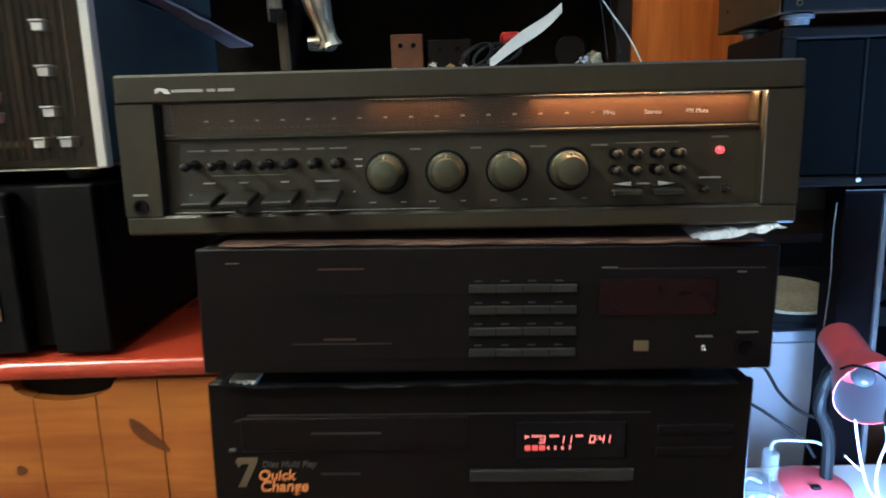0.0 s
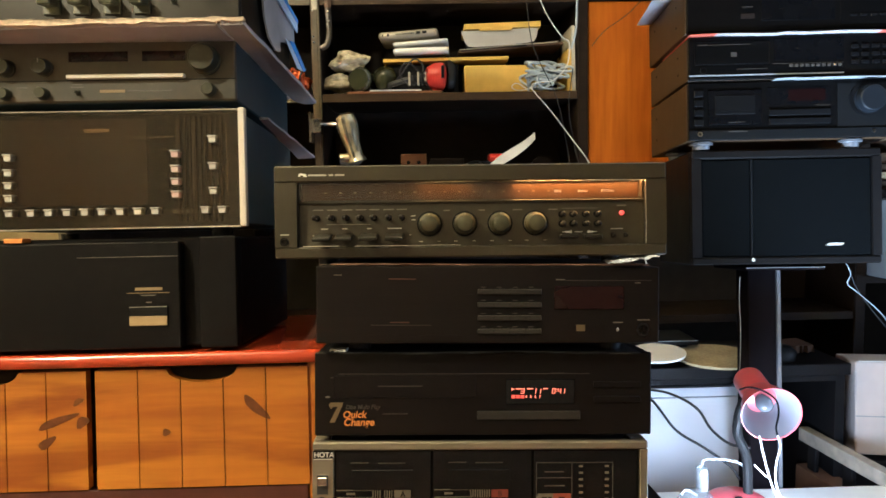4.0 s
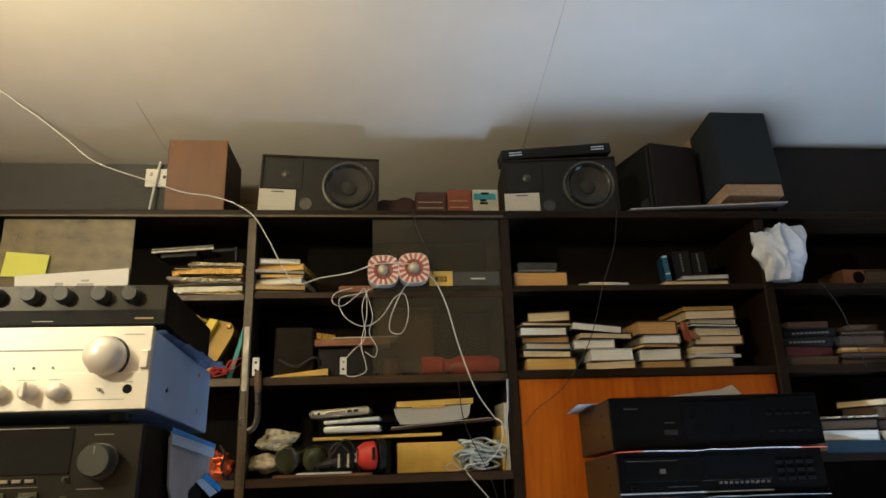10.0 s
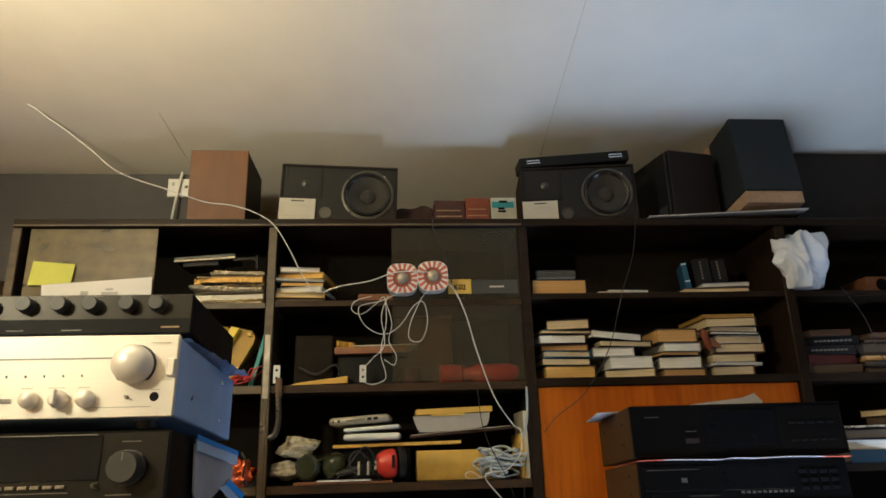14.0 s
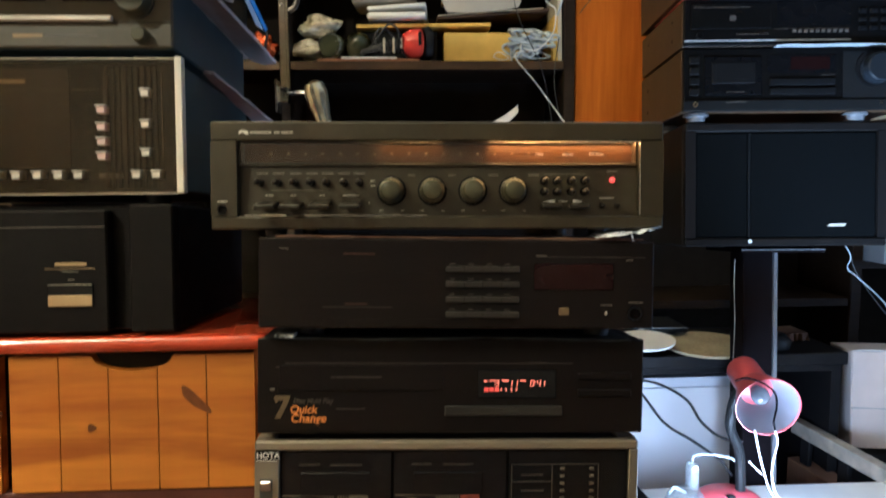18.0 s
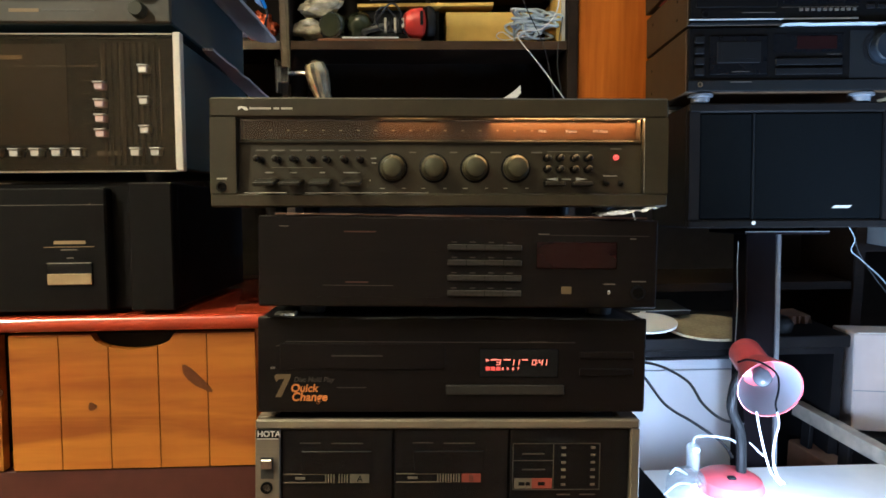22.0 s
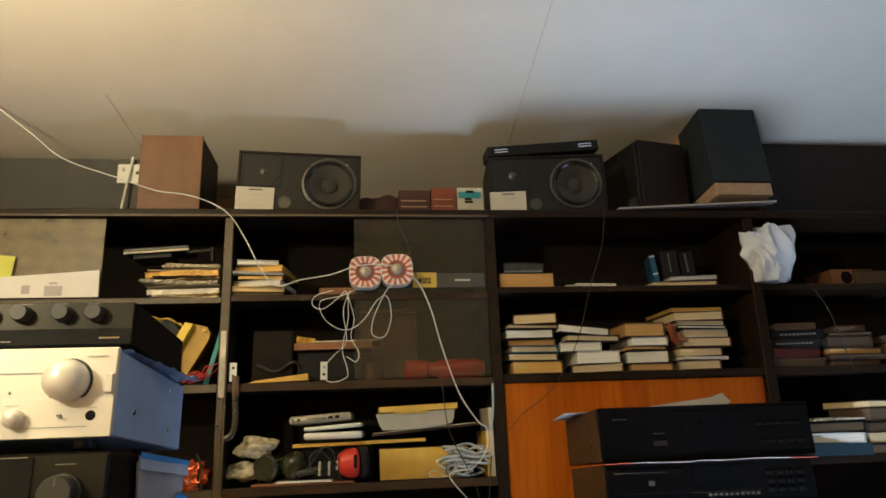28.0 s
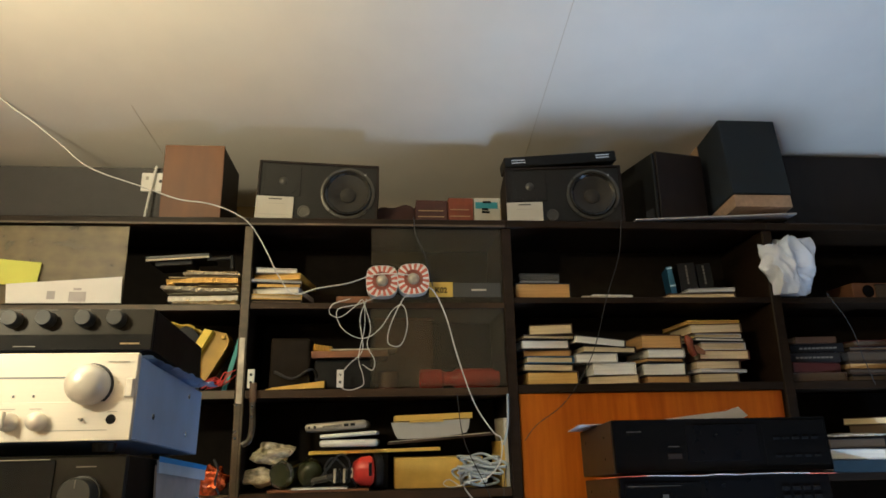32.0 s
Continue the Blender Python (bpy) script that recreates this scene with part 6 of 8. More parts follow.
part("beak", lathe([(0, 0.004), (0.010, 0.0004)], "x", 10, (0.009, -0.002, 0.050)), M_LABEL, b, "yellow beak")
book(0.486, FY + 0.022, Z4, 0.160, 0.17, 0.045, "t", "k", 0, "thick tan-edged book with a rounded back")
b = thing("plastic_case", "clear plastic case lying on a thick book", "case", pose(0.480, FY + 0.03, Z4 + 0.0456))
part("shell", bx(-0.060, 0.060, 0, 0.13, 0, 0.030, 0.004), M_CLEAR, b)
part("tray", bx(-0.055, 0.055, 0.004, 0.126, 0.002, 0.008), M_GREYPLASTIC, b)
for k, (w, dx, m) in enumerate(((0.155, 0.0, M_PAPER), (0.100, -0.015, M_CREAM), (0.120, 0.025, M_PAPER))):
    solid("magazine", slab(ragged([(-w / 2, 0), (w / 2, 0), (w / 2, 0.18), (-w / 2, 0.18)], k, 0.0008), 0, 0.0035), m, "thin magazine lying flat on the shelf", "magazine", pose(0.665 + dx, FY + 0.02 + 0.004 * k, Z4 + 0.0005 + 0.0042 * k, 0, 0, 5 * k - 6))
book(0.955, FY + 0.018, Z4, 0.205, 0.16, 0.016, "c", "b", 3, "wide cream-edged book lying flat", -1.5)
book(0.985, FY + 0.022, Z4 + 0.0190, 0.140, 0.15, 0.012, "w", "w", -2, "white thin book lying on another", -1.5)
for k, (x, w, h, c, tilt) in enumerate(((0.902, 0.016, 0.092, M_COVERB, -6), (0.950, 0.050, 0.090, M_COVERK, -3), (1.005, 0.044, 0.088, M_COVERK, -4))):
    b = thing("standing_book", "blue-spined book standing at the back" if c is M_COVERB else "black-spined book standing at the back", "book", pose(x, FY + 0.085, Z4 + (0.033 if k else 0.020), 0, tilt, -14))
    part("cover", bx(-w / 2, w / 2, 0, 0.09, 0, h, 0.001), c, b)
    if c is M_COVERK:
        part("spine_print", merged(*[bx(-0.003, 0.002, -0.0008, 0.0, 0.025 + 0.010 * j, 0.032 + 0.010 * j) for j in range(6)]), M_FAINT, b)
    else:
        for zz in (0.030, 0.084):
            part("spine_band", bx(-w / 2, w / 2, -0.0008, 0, zz, zz + 0.005), M_PALETAPE, b)

# far right section: piles of books and papers, page edges darkened for the shade there
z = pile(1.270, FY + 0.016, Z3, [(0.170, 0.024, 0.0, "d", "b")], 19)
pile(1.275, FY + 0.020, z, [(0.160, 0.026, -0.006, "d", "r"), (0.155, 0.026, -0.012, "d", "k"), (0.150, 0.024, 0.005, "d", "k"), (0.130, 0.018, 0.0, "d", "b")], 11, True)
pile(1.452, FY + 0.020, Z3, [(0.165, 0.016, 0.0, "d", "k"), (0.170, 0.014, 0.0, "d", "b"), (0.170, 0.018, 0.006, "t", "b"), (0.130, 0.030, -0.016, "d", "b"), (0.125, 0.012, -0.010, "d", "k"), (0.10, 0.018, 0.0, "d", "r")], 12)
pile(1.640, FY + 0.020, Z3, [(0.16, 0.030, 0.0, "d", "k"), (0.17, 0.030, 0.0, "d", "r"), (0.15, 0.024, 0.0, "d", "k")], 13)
s = thing("brown_box", "small brown wooden box with a round hole", "box", pose(1.50, FY + 0.06, Z4))
part("case", bx(-0.05, 0.09, 0, 0.12, 0, 0.055, 0.001), M_TANBOX, s)
part("hole", lathe([(0.0005, 0.020), (-0.001, 0.019), (-0.001, 0.0004)], n=18, at=(0.0, 0, 0.030)), M_BLACK, s)
book(1.60, FY + 0.05, Z4, 0.16, 0.15, 0.05, "d", "k", 0, "black-covered book lying in the dark shelf")
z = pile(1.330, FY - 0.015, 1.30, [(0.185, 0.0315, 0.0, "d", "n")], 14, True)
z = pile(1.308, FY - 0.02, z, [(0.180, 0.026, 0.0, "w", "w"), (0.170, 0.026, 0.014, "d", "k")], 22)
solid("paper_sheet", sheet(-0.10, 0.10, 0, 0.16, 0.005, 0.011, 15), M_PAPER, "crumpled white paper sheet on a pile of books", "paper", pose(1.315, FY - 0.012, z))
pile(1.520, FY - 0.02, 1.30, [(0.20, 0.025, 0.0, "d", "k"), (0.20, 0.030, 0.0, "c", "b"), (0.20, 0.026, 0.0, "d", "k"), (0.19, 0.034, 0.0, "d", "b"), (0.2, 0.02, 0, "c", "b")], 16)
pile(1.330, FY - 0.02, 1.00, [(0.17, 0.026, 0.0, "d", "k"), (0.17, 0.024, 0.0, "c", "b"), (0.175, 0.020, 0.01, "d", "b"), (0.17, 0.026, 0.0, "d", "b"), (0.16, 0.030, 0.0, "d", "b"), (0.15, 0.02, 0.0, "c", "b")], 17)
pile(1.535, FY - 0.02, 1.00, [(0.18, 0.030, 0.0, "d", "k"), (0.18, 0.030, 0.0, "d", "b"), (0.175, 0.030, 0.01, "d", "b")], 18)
s = thing("grey_drawer_box", "grey plastic drawer box on the lower shelf", "drawer box", pose(1.19, 1.42, 0.76))
part("shell", bx(0, 0.34, 0, 0.28, 0, 0.215, 0.003), M_GREYPLASTIC, s)
part("drawer", bx(0.012, 0.328, -0.006, 0.004, 0.110, 0.150, 0.002), M_PANEL, s)
part("drawer", bx(0.012, 0.328, -0.006, 0.004, 0.060, 0.100, 0.002), M_REDPRINT, s, "pink striped drawer")
part("drawer", bx(0.012, 0.328, -0.006, 0.004, 0.012, 0.052, 0.002), M_NAVY, s)

# crumpled white bag
bm = bmesh.new()
bmesh.ops.create_icosphere(bm, subdivisions=5, radius=1.0)
LOBES = ((Vector((0.80, -0.2, 0.60)).normalized(), 0.55, 9.0), (Vector((0.85, -0.3, -0.30)).normalized(), 0.28, 6.0), (Vector((-0.60, -0.3, 0.75)).normalized(), 0.30, 5.0), (Vector((-0.45, -0.4, -0.80)).normalized(), 0.20, 5.0))
for v in bm.verts:
    p = v.co.normalized()
    r = 1.02 + 0.20 * noise.noise(p * 1.3 + Vector((3, 1, 7)))
    for d, gain, tight in LOBES:
        r += gain * math.exp(-tight * (1 - p.dot(d)))
    fold = abs(noise.noise(p * 1.25 + Vector((1, 8, 2)))) + 0.35 * abs(noise.noise(Vector((p.x * 2.2 + p.z * 2.2, p.y * 2, p.z * 1.2 - p.x)) + Vector((6, 2, 4))))
    q = p * (r - 0.75 * fold)
    v.co = Vector((q.x * 0.082, q.y * 0.062, max(q.z * 0.096, -0.078)))
solid("plastic_bag", bm, M_BAG, "crumpled white plastic bag stuffed on the shelf", "plastic bag", pose(1.214, FY + 0.010, Z4 + 0.082), smooth=22)

# ---- middle section ----
Z4M, Z3M, Z2M, Z1M = 1.770, 1.540, 1.285, 1.045
pile(-0.262, FY + 0.016, Z4M, [(0.150, 0.010, 0.0, "d", "k"), (0.150, 0.014, 0.0, "c", "y"), (0.142, 0.016, -0.004, "w", "w"), (0.120, 0.014, 0.012, "o", "k"), (0.145, 0.007, 0.0, "w", "w"), (0.132, 0.017, 0.004, "o", "y"), (0.110, 0.014, 0.004, "w", "w")], 21)
solid("wood_block", bx(0, 0.10, 0, 0.06, 0, 0.022, 0.004), M_TANBOX, "orange-brown wooden block on the shelf edge", "block", pose(-0.095, FY + 0.02, Z4M))

M_DARKSTRIP = mat("dark_label_strip", (0.055, 0.050, 0.038), 0.6, vary=0.2)
M_DOME = mat("dull_silver_dome", (0.42, 0.38, 0.30), 0.35, metal=0.4, vary=0.1)
# small striped speakers hung on the glass
for k, (x, z, tilt) in enumerate(((0.030, 1.822, 0), (0.115, 1.828, -3))):
    s = thing("striped_speaker", "small square speaker with red and white rays", "loudspeaker", pose(x, FY - 0.006, z, 0, tilt, 0), group="striped speakers")
    n, pts = 40, []
    for j in range(n):
        a = 2 * math.pi * j / n
        q = (abs(math.cos(a)) ** 3.2 + abs(math.sin(a)) ** 3.2) ** (-1 / 3.2)
        pts.append((0.0425 * q * math.cos(a), 0.0425 * q * math.sin(a)))
    part("shell", ext(pts, -0.030, 0.010), M_WHITEPLASTIC, s, "white plastic shell")
    for j in range(16):
        a = 2 * math.pi * (j + 0.5) / 16
        w = 0.105
        ray = []
        for aa, rr in ((a - w, 0.0245), (a + w, 0.0245)):
            ray.append((rr * math.cos(aa), rr * math.sin(aa)))
        for aa in (a + w, a - w):
            q = (abs(math.cos(aa)) ** 3.2 + abs(math.sin(aa)) ** 3.2) ** (-1 / 3.2)
            ray.append((0.0415 * q * math.cos(aa), 0.0415 * q * math.sin(aa)))
        part("ray", ext(ray, -0.0308, -0.0298), M_RAY, s, "red ray")
    part("cone_ring", lathe([(-0.0300, 0.0262), (-0.0316, 0.0250), (-0.0310, 0.0240), (-0.0302, 0.0150)], n=28, caps=False), M_RAYCONE, s, "dull red cone", 40)
    part("dome", lathe([(-0.0300, 0.0165), (-0.0350, 0.0150), (-0.0385, 0.0095), (-0.0400, 0.0004)], n=24), M_DOME, s, "dull silver dome", 50)

s = thing("shelf_sticker", "yellow sticker and grey strip on the glass pane", "sticker", pose(0.160, FY + 0.0055, 1.786))
part("yellow_label", bx(0, 0.066, -0.0008, 0, 0.0, 0.042), M_LABEL, s, "dull yellow label")
part("lettering", moved(letters("K02", 0.021, bold=True), Matrix.Translation((0.016, -0.0012, 0.012))), M_BLACK, s)
part("grey_strip", bx(0.066, 0.200, -0.0006, 0, 0.0, 0.040), M_DARKSTRIP, s, "dark grey label strip")
bars(s, "print_bar", [(0.118, 0.160, 0.020)], M_CREAM, -0.0006, 0.005)
s = thing("red_torch", "long round red plastic torch behind the glass", "torch", pose(0.135, FY + 0.035, Z3M))
part("barrel", lathe([(0.0, 0.020), (0.004, 0.027), (0.060, 0.027), (0.068, 0.020), (0.092, 0.020), (0.102, 0.028), (0.205, 0.028), (0.214, 0.022)], "x", 26, (0, 0.04, 0.0285)), M_REDPLASTIC, s, "", 40)
part("end_cap", lathe([(0.214, 0.022), (0.222, 0.021), (0.222, 0.001)], "x", 22, (0, 0.04, 0.0285)), M_REDPLASTIC, s, "", 40)
solid("red_round_tin", lathe([(0, 0.028), (0.05, 0.028), (0.055, 0.02), (0.055, 0.0004)], "z", 20), M_COVERR, "dark red tin behind the glass", "tin", pose(0.05, FY + 0.10, Z3M), smooth=40)
s = thing("brown_carton", "dull red-brown carton at the back behind the glass", "carton", pose(0.010, FY + 0.150, Z3M))
part("box", bx(0.0, 0.17, 0.0, 0.08, 0.0, 0.205, 0.003), M_CARDBOARD, s)
part("lid", bx(-0.002, 0.172, -0.002, 0.082, 0.206, 0.216, 0.002), M_TANBOX, s)
# dark clutter on the shelf below
s = thing("black_camera_bag", "black folded bag among papers on the shelf", "bag", pose(-0.255, FY + 0.045, Z3M))
bm = bx(-0.015, 0.095, 0, 0.10, 0, 0.142, 0.010, 3)
for v in bm.verts:
    v.co += Vector((1, 1, 1)) * 0.006 * noise.noise(v.co * 40)
part("pouch", bm, M_CASE_BACK, s, "", 50)
part("strap", tube([(0.0, -0.004, 0.05), (0.05, -0.012, 0.03), (0.10, -0.004, 0.055), (0.12, 0.02, 0.01)], 0.004), M_BLACKCABLE, s)
solid("black_adapter", bx(0, 0.16, 0, 0.07, 0, 0.083, 0.006, 2), M_BLACKPLASTIC, "black adapter box on the shelf", "adapter", pose(-0.150, FY + 0.05, Z3M))
solid("card_folder", slab(ragged([(0, 0), (0.205, 0.0), (0.205, 0.12), (0, 0.12)], 41), 0, 0.018), M_TANBOX, "brown card folder lying on an adapter", "folder", pose(-0.158, FY + 0.03, Z3M + 0.0850, 0, -0.7, 0))
solid("paper_slip", slab(ragged([(0, 0), (0.18, 0.0), (0.18, 0.1), (0, 0.1)], 42), 0, 0.003), M_CREAM, "cream paper slip on the folder", "paper", pose(-0.110, FY + 0.028, Z3M + 0.1045, 0, -0.7, 0))
solid("paper_scrap", sheet(0, 0.050, 0, 0.06, 0.016, 0.010, 43), M_YELLOW, "crumpled yellow paper scrap on a folder", "paper", pose(-0.155, FY + 0.035, Z3M + 0.1045, 0, 6, 0))
solid("yellow_envelope", ext([(0, 0), (0.155, 0.004), (0.155, 0.022), (0.02, 0.006)], 0, 0.10), M_YELLOW, "yellow envelope wedge at the shelf edge", "envelope", pose(-0.275, FY + 0.012, Z3M))

# laptops and routers on the second shelf
M_LAPTOP = mat("dull_silver_shell", (0.40, 0.36, 0.29), 0.4, metal=0.3, vary=0.15)
def slim(name, x, z, w, h, d, m, tilt, label, sockets=()):
    s = thing(name, label, "laptop" if sockets else "router", pose(x, FY + 0.03, z, 0, tilt, -4))
    part("shell", bx(0, w, 0, d, 0, h, h * 0.46, 3), m, s, "", 50)
    for a, b in sockets:
        part("socket", bx(a, b, -0.0008, 0.001, h * 0.36, h * 0.68), M_BLACKPLASTIC, s)
    if sockets:
        for k in range(12):
            part("vent_slot", bx(0.048 + 0.0042 * k, 0.0504 + 0.0042 * k, -0.0006, 0.001, h * 0.40, h * 0.64), M_GREYBTN, s)
    return s


solid("card_box", bx(0, 0.20, 0, 0.14, 0, 0.088, 0.002), M_BLACKPLASTIC, "black carton behind the ear muffs", "box", pose(-0.150, FY + 0.075, Z2M))
solid("yellow_folder", slab(ragged([(0, 0), (0.345, 0.0), (0.345, 0.15), (0, 0.15)], 51), 0, 0.008), M_YELLOW, "yellow card folder on the carton", "folder", pose(-0.158, FY + 0.045, Z2M + 0.0900, 0, -0.8, 0))
slim("white_router", -0.131, Z2M + 0.1080, 0.152, 0.018, 0.12, M_WHITEPLASTIC, -0.3, "white slim router lying on a folder")
slim("white_router", -0.130, Z2M + 0.1300, 0.150, 0.010, 0.12, M_WHITEPLASTIC, -3.2, "thin white router on another one")
solid("router_tray", bx(0, 0.14, 0, 0.12, 0, 0.0085, 0.002), M_BLACKPLASTIC, "flat black box between the folder and the routers", "box", pose(-0.125, FY + 0.05, Z2M + 0.0994))
slim("grey_laptop", -0.169, Z2M + 0.1462, 0.163, 0.0215, 0.13, M_LAPTOP, -3.3, "small silver laptop with side sockets", ((0.010, 0.014), (0.024, 0.030), (0.103, 0.115), (0.120, 0.132)))
s = thing("paper_folder", "grey paper folder with yellow papers on top", "folder", pose(0.055, FY + 0.03, Z2M + 0.100))
bm_cover = ext([(0.001, 0.067), (0.211, 0.074), (0.208, 0.052), (0.201, 0.039), (0.178, 0.034), (0.148, 0.031), (0.110, 0.028), (0.071, 0.026), (0.040, 0.025), (0.019, 0.026), (0.012, 0.036), (0.007, 0.048)], 0, 0.004)
part("cover", bm_cover, M_GREYPAPER, s, "pale grey bent cover")
part("paper_block", merged(ext([(0.010, 0.0705), (0.218, 0.0765), (0.218, 0.0910), (0.010, 0.0850)], -0.004, 0.13), ext([(0.050, 0.0665), (0.140, 0.0680), (0.140, 0.0735), (0.050, 0.0712)], -0.005, 0.10)), M_YELLOW, s, "yellow papers")
part("prop", bx(0.02, 0.18, 0.006, 0.12, 0.026, 0.066), M_BLACKPLASTIC, s)
solid("brown_board", bx(0, 0.29, 0, 0.14, 0, 0.006, 0.001), M_COVER, "brown board lying across the shelf", "board", pose(0.048, FY + 0.038, Z2M + 0.1110, 0, -4.1, 0))
solid("paper_slip", slab(ragged([(0, 0), (0.27, 0.0), (0.27, 0.12), (0, 0.12)], 52), 0, 0.0016), M_CREAM, "pale paper sheet on the brown board", "paper", pose(0.052, FY + 0.034, Z2M + 0.1178, 0, -4.1, 0))
solid("yellow_carton", bx(0, 0.235, 0, 0.14, 0, 0.078, 0.002), M_YELLOW, "flat yellow carton on the shelf", "carton", pose(0.065, FY + 0.045, Z2M))
s = thing("ear_muffs", "red and black ear muffs lying on the shelf", "ear muffs", pose(-0.005, FY + 0.035, Z2M + 0.047))
part("red_cup", moved(lathe([(-0.040, 0.010), (-0.036, 0.024), (-0.018, 0.036), (0.006, 0.039), (0.012, 0.034), (0.012, 0.001)], "x", 26), Matrix.Rotation(radians(12), 4, "Z")), M_REDPLASTIC, s, "glossy red cup", 40)
part("cushion", moved(lathe([(0.013, 0.026), (0.016, 0.042), (0.026, 0.045), (0.036, 0.040), (0.038, 0.020), (0.034, 0.002)], "x", 26), Matrix.Rotation(radians(12), 4, "Z")), M_BLACKPLASTIC, s, "black cushion", 50)
part("cup_slot", bx(0.004, 0.012, -0.047, -0.036, -0.010, 0.022, 0.001), M_BLACKPLASTIC, s)
part("hinge", bx(-0.044, -0.034, -0.024, -0.010, -0.016, 0.010, 0.002), M_CHROME, s)
part("headband", tube([(-0.040, -0.018, 0.0), (-0.085, -0.024, -0.010), (-0.13, -0.01, -0.020), (-0.15, 0.03, -0.02)], 0.008), M_BLACKCABLE, s)
for k in range(4):
    part("band_rib", bx(-0.085 + 0.012 * k, -0.079 + 0.012 * k, -0.036, -0.018, -0.026, 0.008, 0.001), M_BLACKPLASTIC if k % 2 else M_CREAM, s)
s = thing("shallow_tray", "shallow brown tray with white paper at the shelf edge", "tray", pose(-0.255, FY + 0.006, Z2M))
part("tray", bx(0, 0.255, 0, 0.05, 0.0, 0.006, 0.001), M_TANBOX, s)
part("paper", bx(0.06, 0.20, -0.002, 0.045, 0.0062, 0.010, 0.001), M_PAPER, s)
s = thing("glass_jar", "dusty green glass jar lying on the shelf", "jar", pose(-0.225, FY + 0.04, Z2M + 0.043))
part("jar", moved(lathe([(-0.008, 0.028), (0.0, 0.035), (0.09, 0.035), (0.10, 0.026), (0.10, 0.001)], "y", 24), Matrix.Rotation(radians(-18), 4, "Z")), M_TUBEGLASS, s, "", 40)
part("rim", moved(lathe([(-0.012, 0.030), (-0.006, 0.033), (-0.006, 0.026), (-0.012, 0.0245)], "y", 24, caps=False), Matrix.Rotation(radians(-18), 4, "Z")), M_CLEAR, s, "", 40)
for k, (x, z, r, m, lab) in enumerate(((-0.250, Z2M + 0.092, 0.031, M_FILM, "crumpled clear plastic film on the shelf"), (-0.155, Z2M + 0.045, 0.036, M_TUBEGLASS, "dark green glass bulb on the shelf"), (-0.285, Z2M + 0.036, 0.026, M_FILM, "crumpled yellowish wrapper on the shelf"))):
    bm = bmesh.new()
    bmesh.ops.create_icosphere(bm, subdivisions=4, radius=r)
    amp = 0.05 if m is M_TUBEGLASS else 0.5
    for v in bm.verts:
        v.co *= 1 + amp * noise.noise(v.co * 45 + Vector((k, 2 * k, 1))) + amp * 0.5 * abs(noise.noise(v.co * 130))
    if m is not M_TUBEGLASS:
        bm.transform(Matrix.Diagonal((1.55, 1, 0.85, 1)))
    solid("glass_bulb" if m is M_TUBEGLASS else "plastic_film", bm, m, lab, "glass bulb" if m is M_TUBEGLASS else "plastic film", pose(x, FY + 0.06, z), smooth=40)
cable_pts = tube([(-0.150, FY + 0.030, Z2M + 0.006), (-0.110, FY + 0.012, Z2M + 0.050), (-0.074, FY + 0.006, Z2M + 0.090), (-0.049, FY + 0.004, Z2M + 0.068), (-0.060, FY + 0.004, Z2M + 0.030), (-0.096, FY + 0.006, Z2M + 0.026), (-0.113, FY + 0.008, Z2M + 0.058), (-0.090, FY + 0.010, Z2M + 0.082), (-0.055, FY + 0.012, Z2M + 0.050), (-0.030, FY + 0.020, Z2M + 0.006)], 0.0026, 7)
solid("cable", cable_pts, M_BLACKCABLE, "coiled black cable in front of the torch", "cable", smooth=60)
rng = random.Random(77)
for k in range(6):
    pts, h0 = [], rng.uniform(0.012, 0.060)
    for j in range(16):
        a = 1.15 * j + rng.uniform(-0.5, 0.5)
        r = rng.uniform(0.3, 1.0)
        pts.append((rng.uniform(-0.006, 0.006) + 0.052 * r * math.cos(a) - 0.010 * (k - 2.5), -0.010 + 0.022 * math.sin(0.9 * a + k), max(0.006, h0 + 0.020 * r * math.sin(a) + 0.012 * math.cos(0.6 * a + k) + 0.006)))
    solid("tangled_cable", tube(pts, 0.0036, 7, 5), M_PALECABLE, "tangled pale grey cable bundle on the shelf", "cable", pose(0.283, FY + 0.030, Z2M), smooth=60)
solid("thin_wire", tube([(0.235, FY + 0.012, Z2M + 0.004), (0.205, FY + 0.008, Z2M + 0.022), (0.190, FY + 0.008, Z2M + 0.012), (0.212, FY + 0.010, Z2M + 0.003), (0.262, FY + 0.010, Z2M + 0.012), (0.300, FY + 0.012, Z2M + 0.004)], 0.0013, 6), M_WHITECABLE, "thin pale wire curled on the shelf edge", "wire", smooth=60)
solid("standing_book", bx(0, 0.020, 0, 0.15, 0, 0.115, 0.001), M_YELLOW, "thin yellow booklet standing by the upright", "booklet", pose(0.345, FY + 0.02, Z2M))
solid("standing_book", bx(0, 0.010, 0, 0.14, 0, 0.175, 0.001), M_CREAM, "thin cream booklet standing by the upright", "booklet", pose(0.3565, FY + 0.014, Z2M, 0, -1, 0))

# lowest visible shelf
s = thing("clamp_spot_lamp", "small tarnished brass spot lamp clamped to the upright", "spot lamp", pose(-0.252, 1.435, 1.198))
part("head", moved(lathe([(-0.030, 0.010), (-0.022, 0.024), (0.0, 0.029), (0.03, 0.026), (0.050, 0.021), (0.085, 0.019), (0.10, 0.027), (0.10, 0.022), (0.086, 0.001)], "z", 24), Matrix.Rotation(radians(166), 4, "Y")), M_BRASS, s, "", 40)
part("arm", tube([(-0.010, 0.0, 0.0), (-0.045, 0.01, 0.002), (-0.075, 0.035, 0.004)], 0.006), M_CHROME, s)
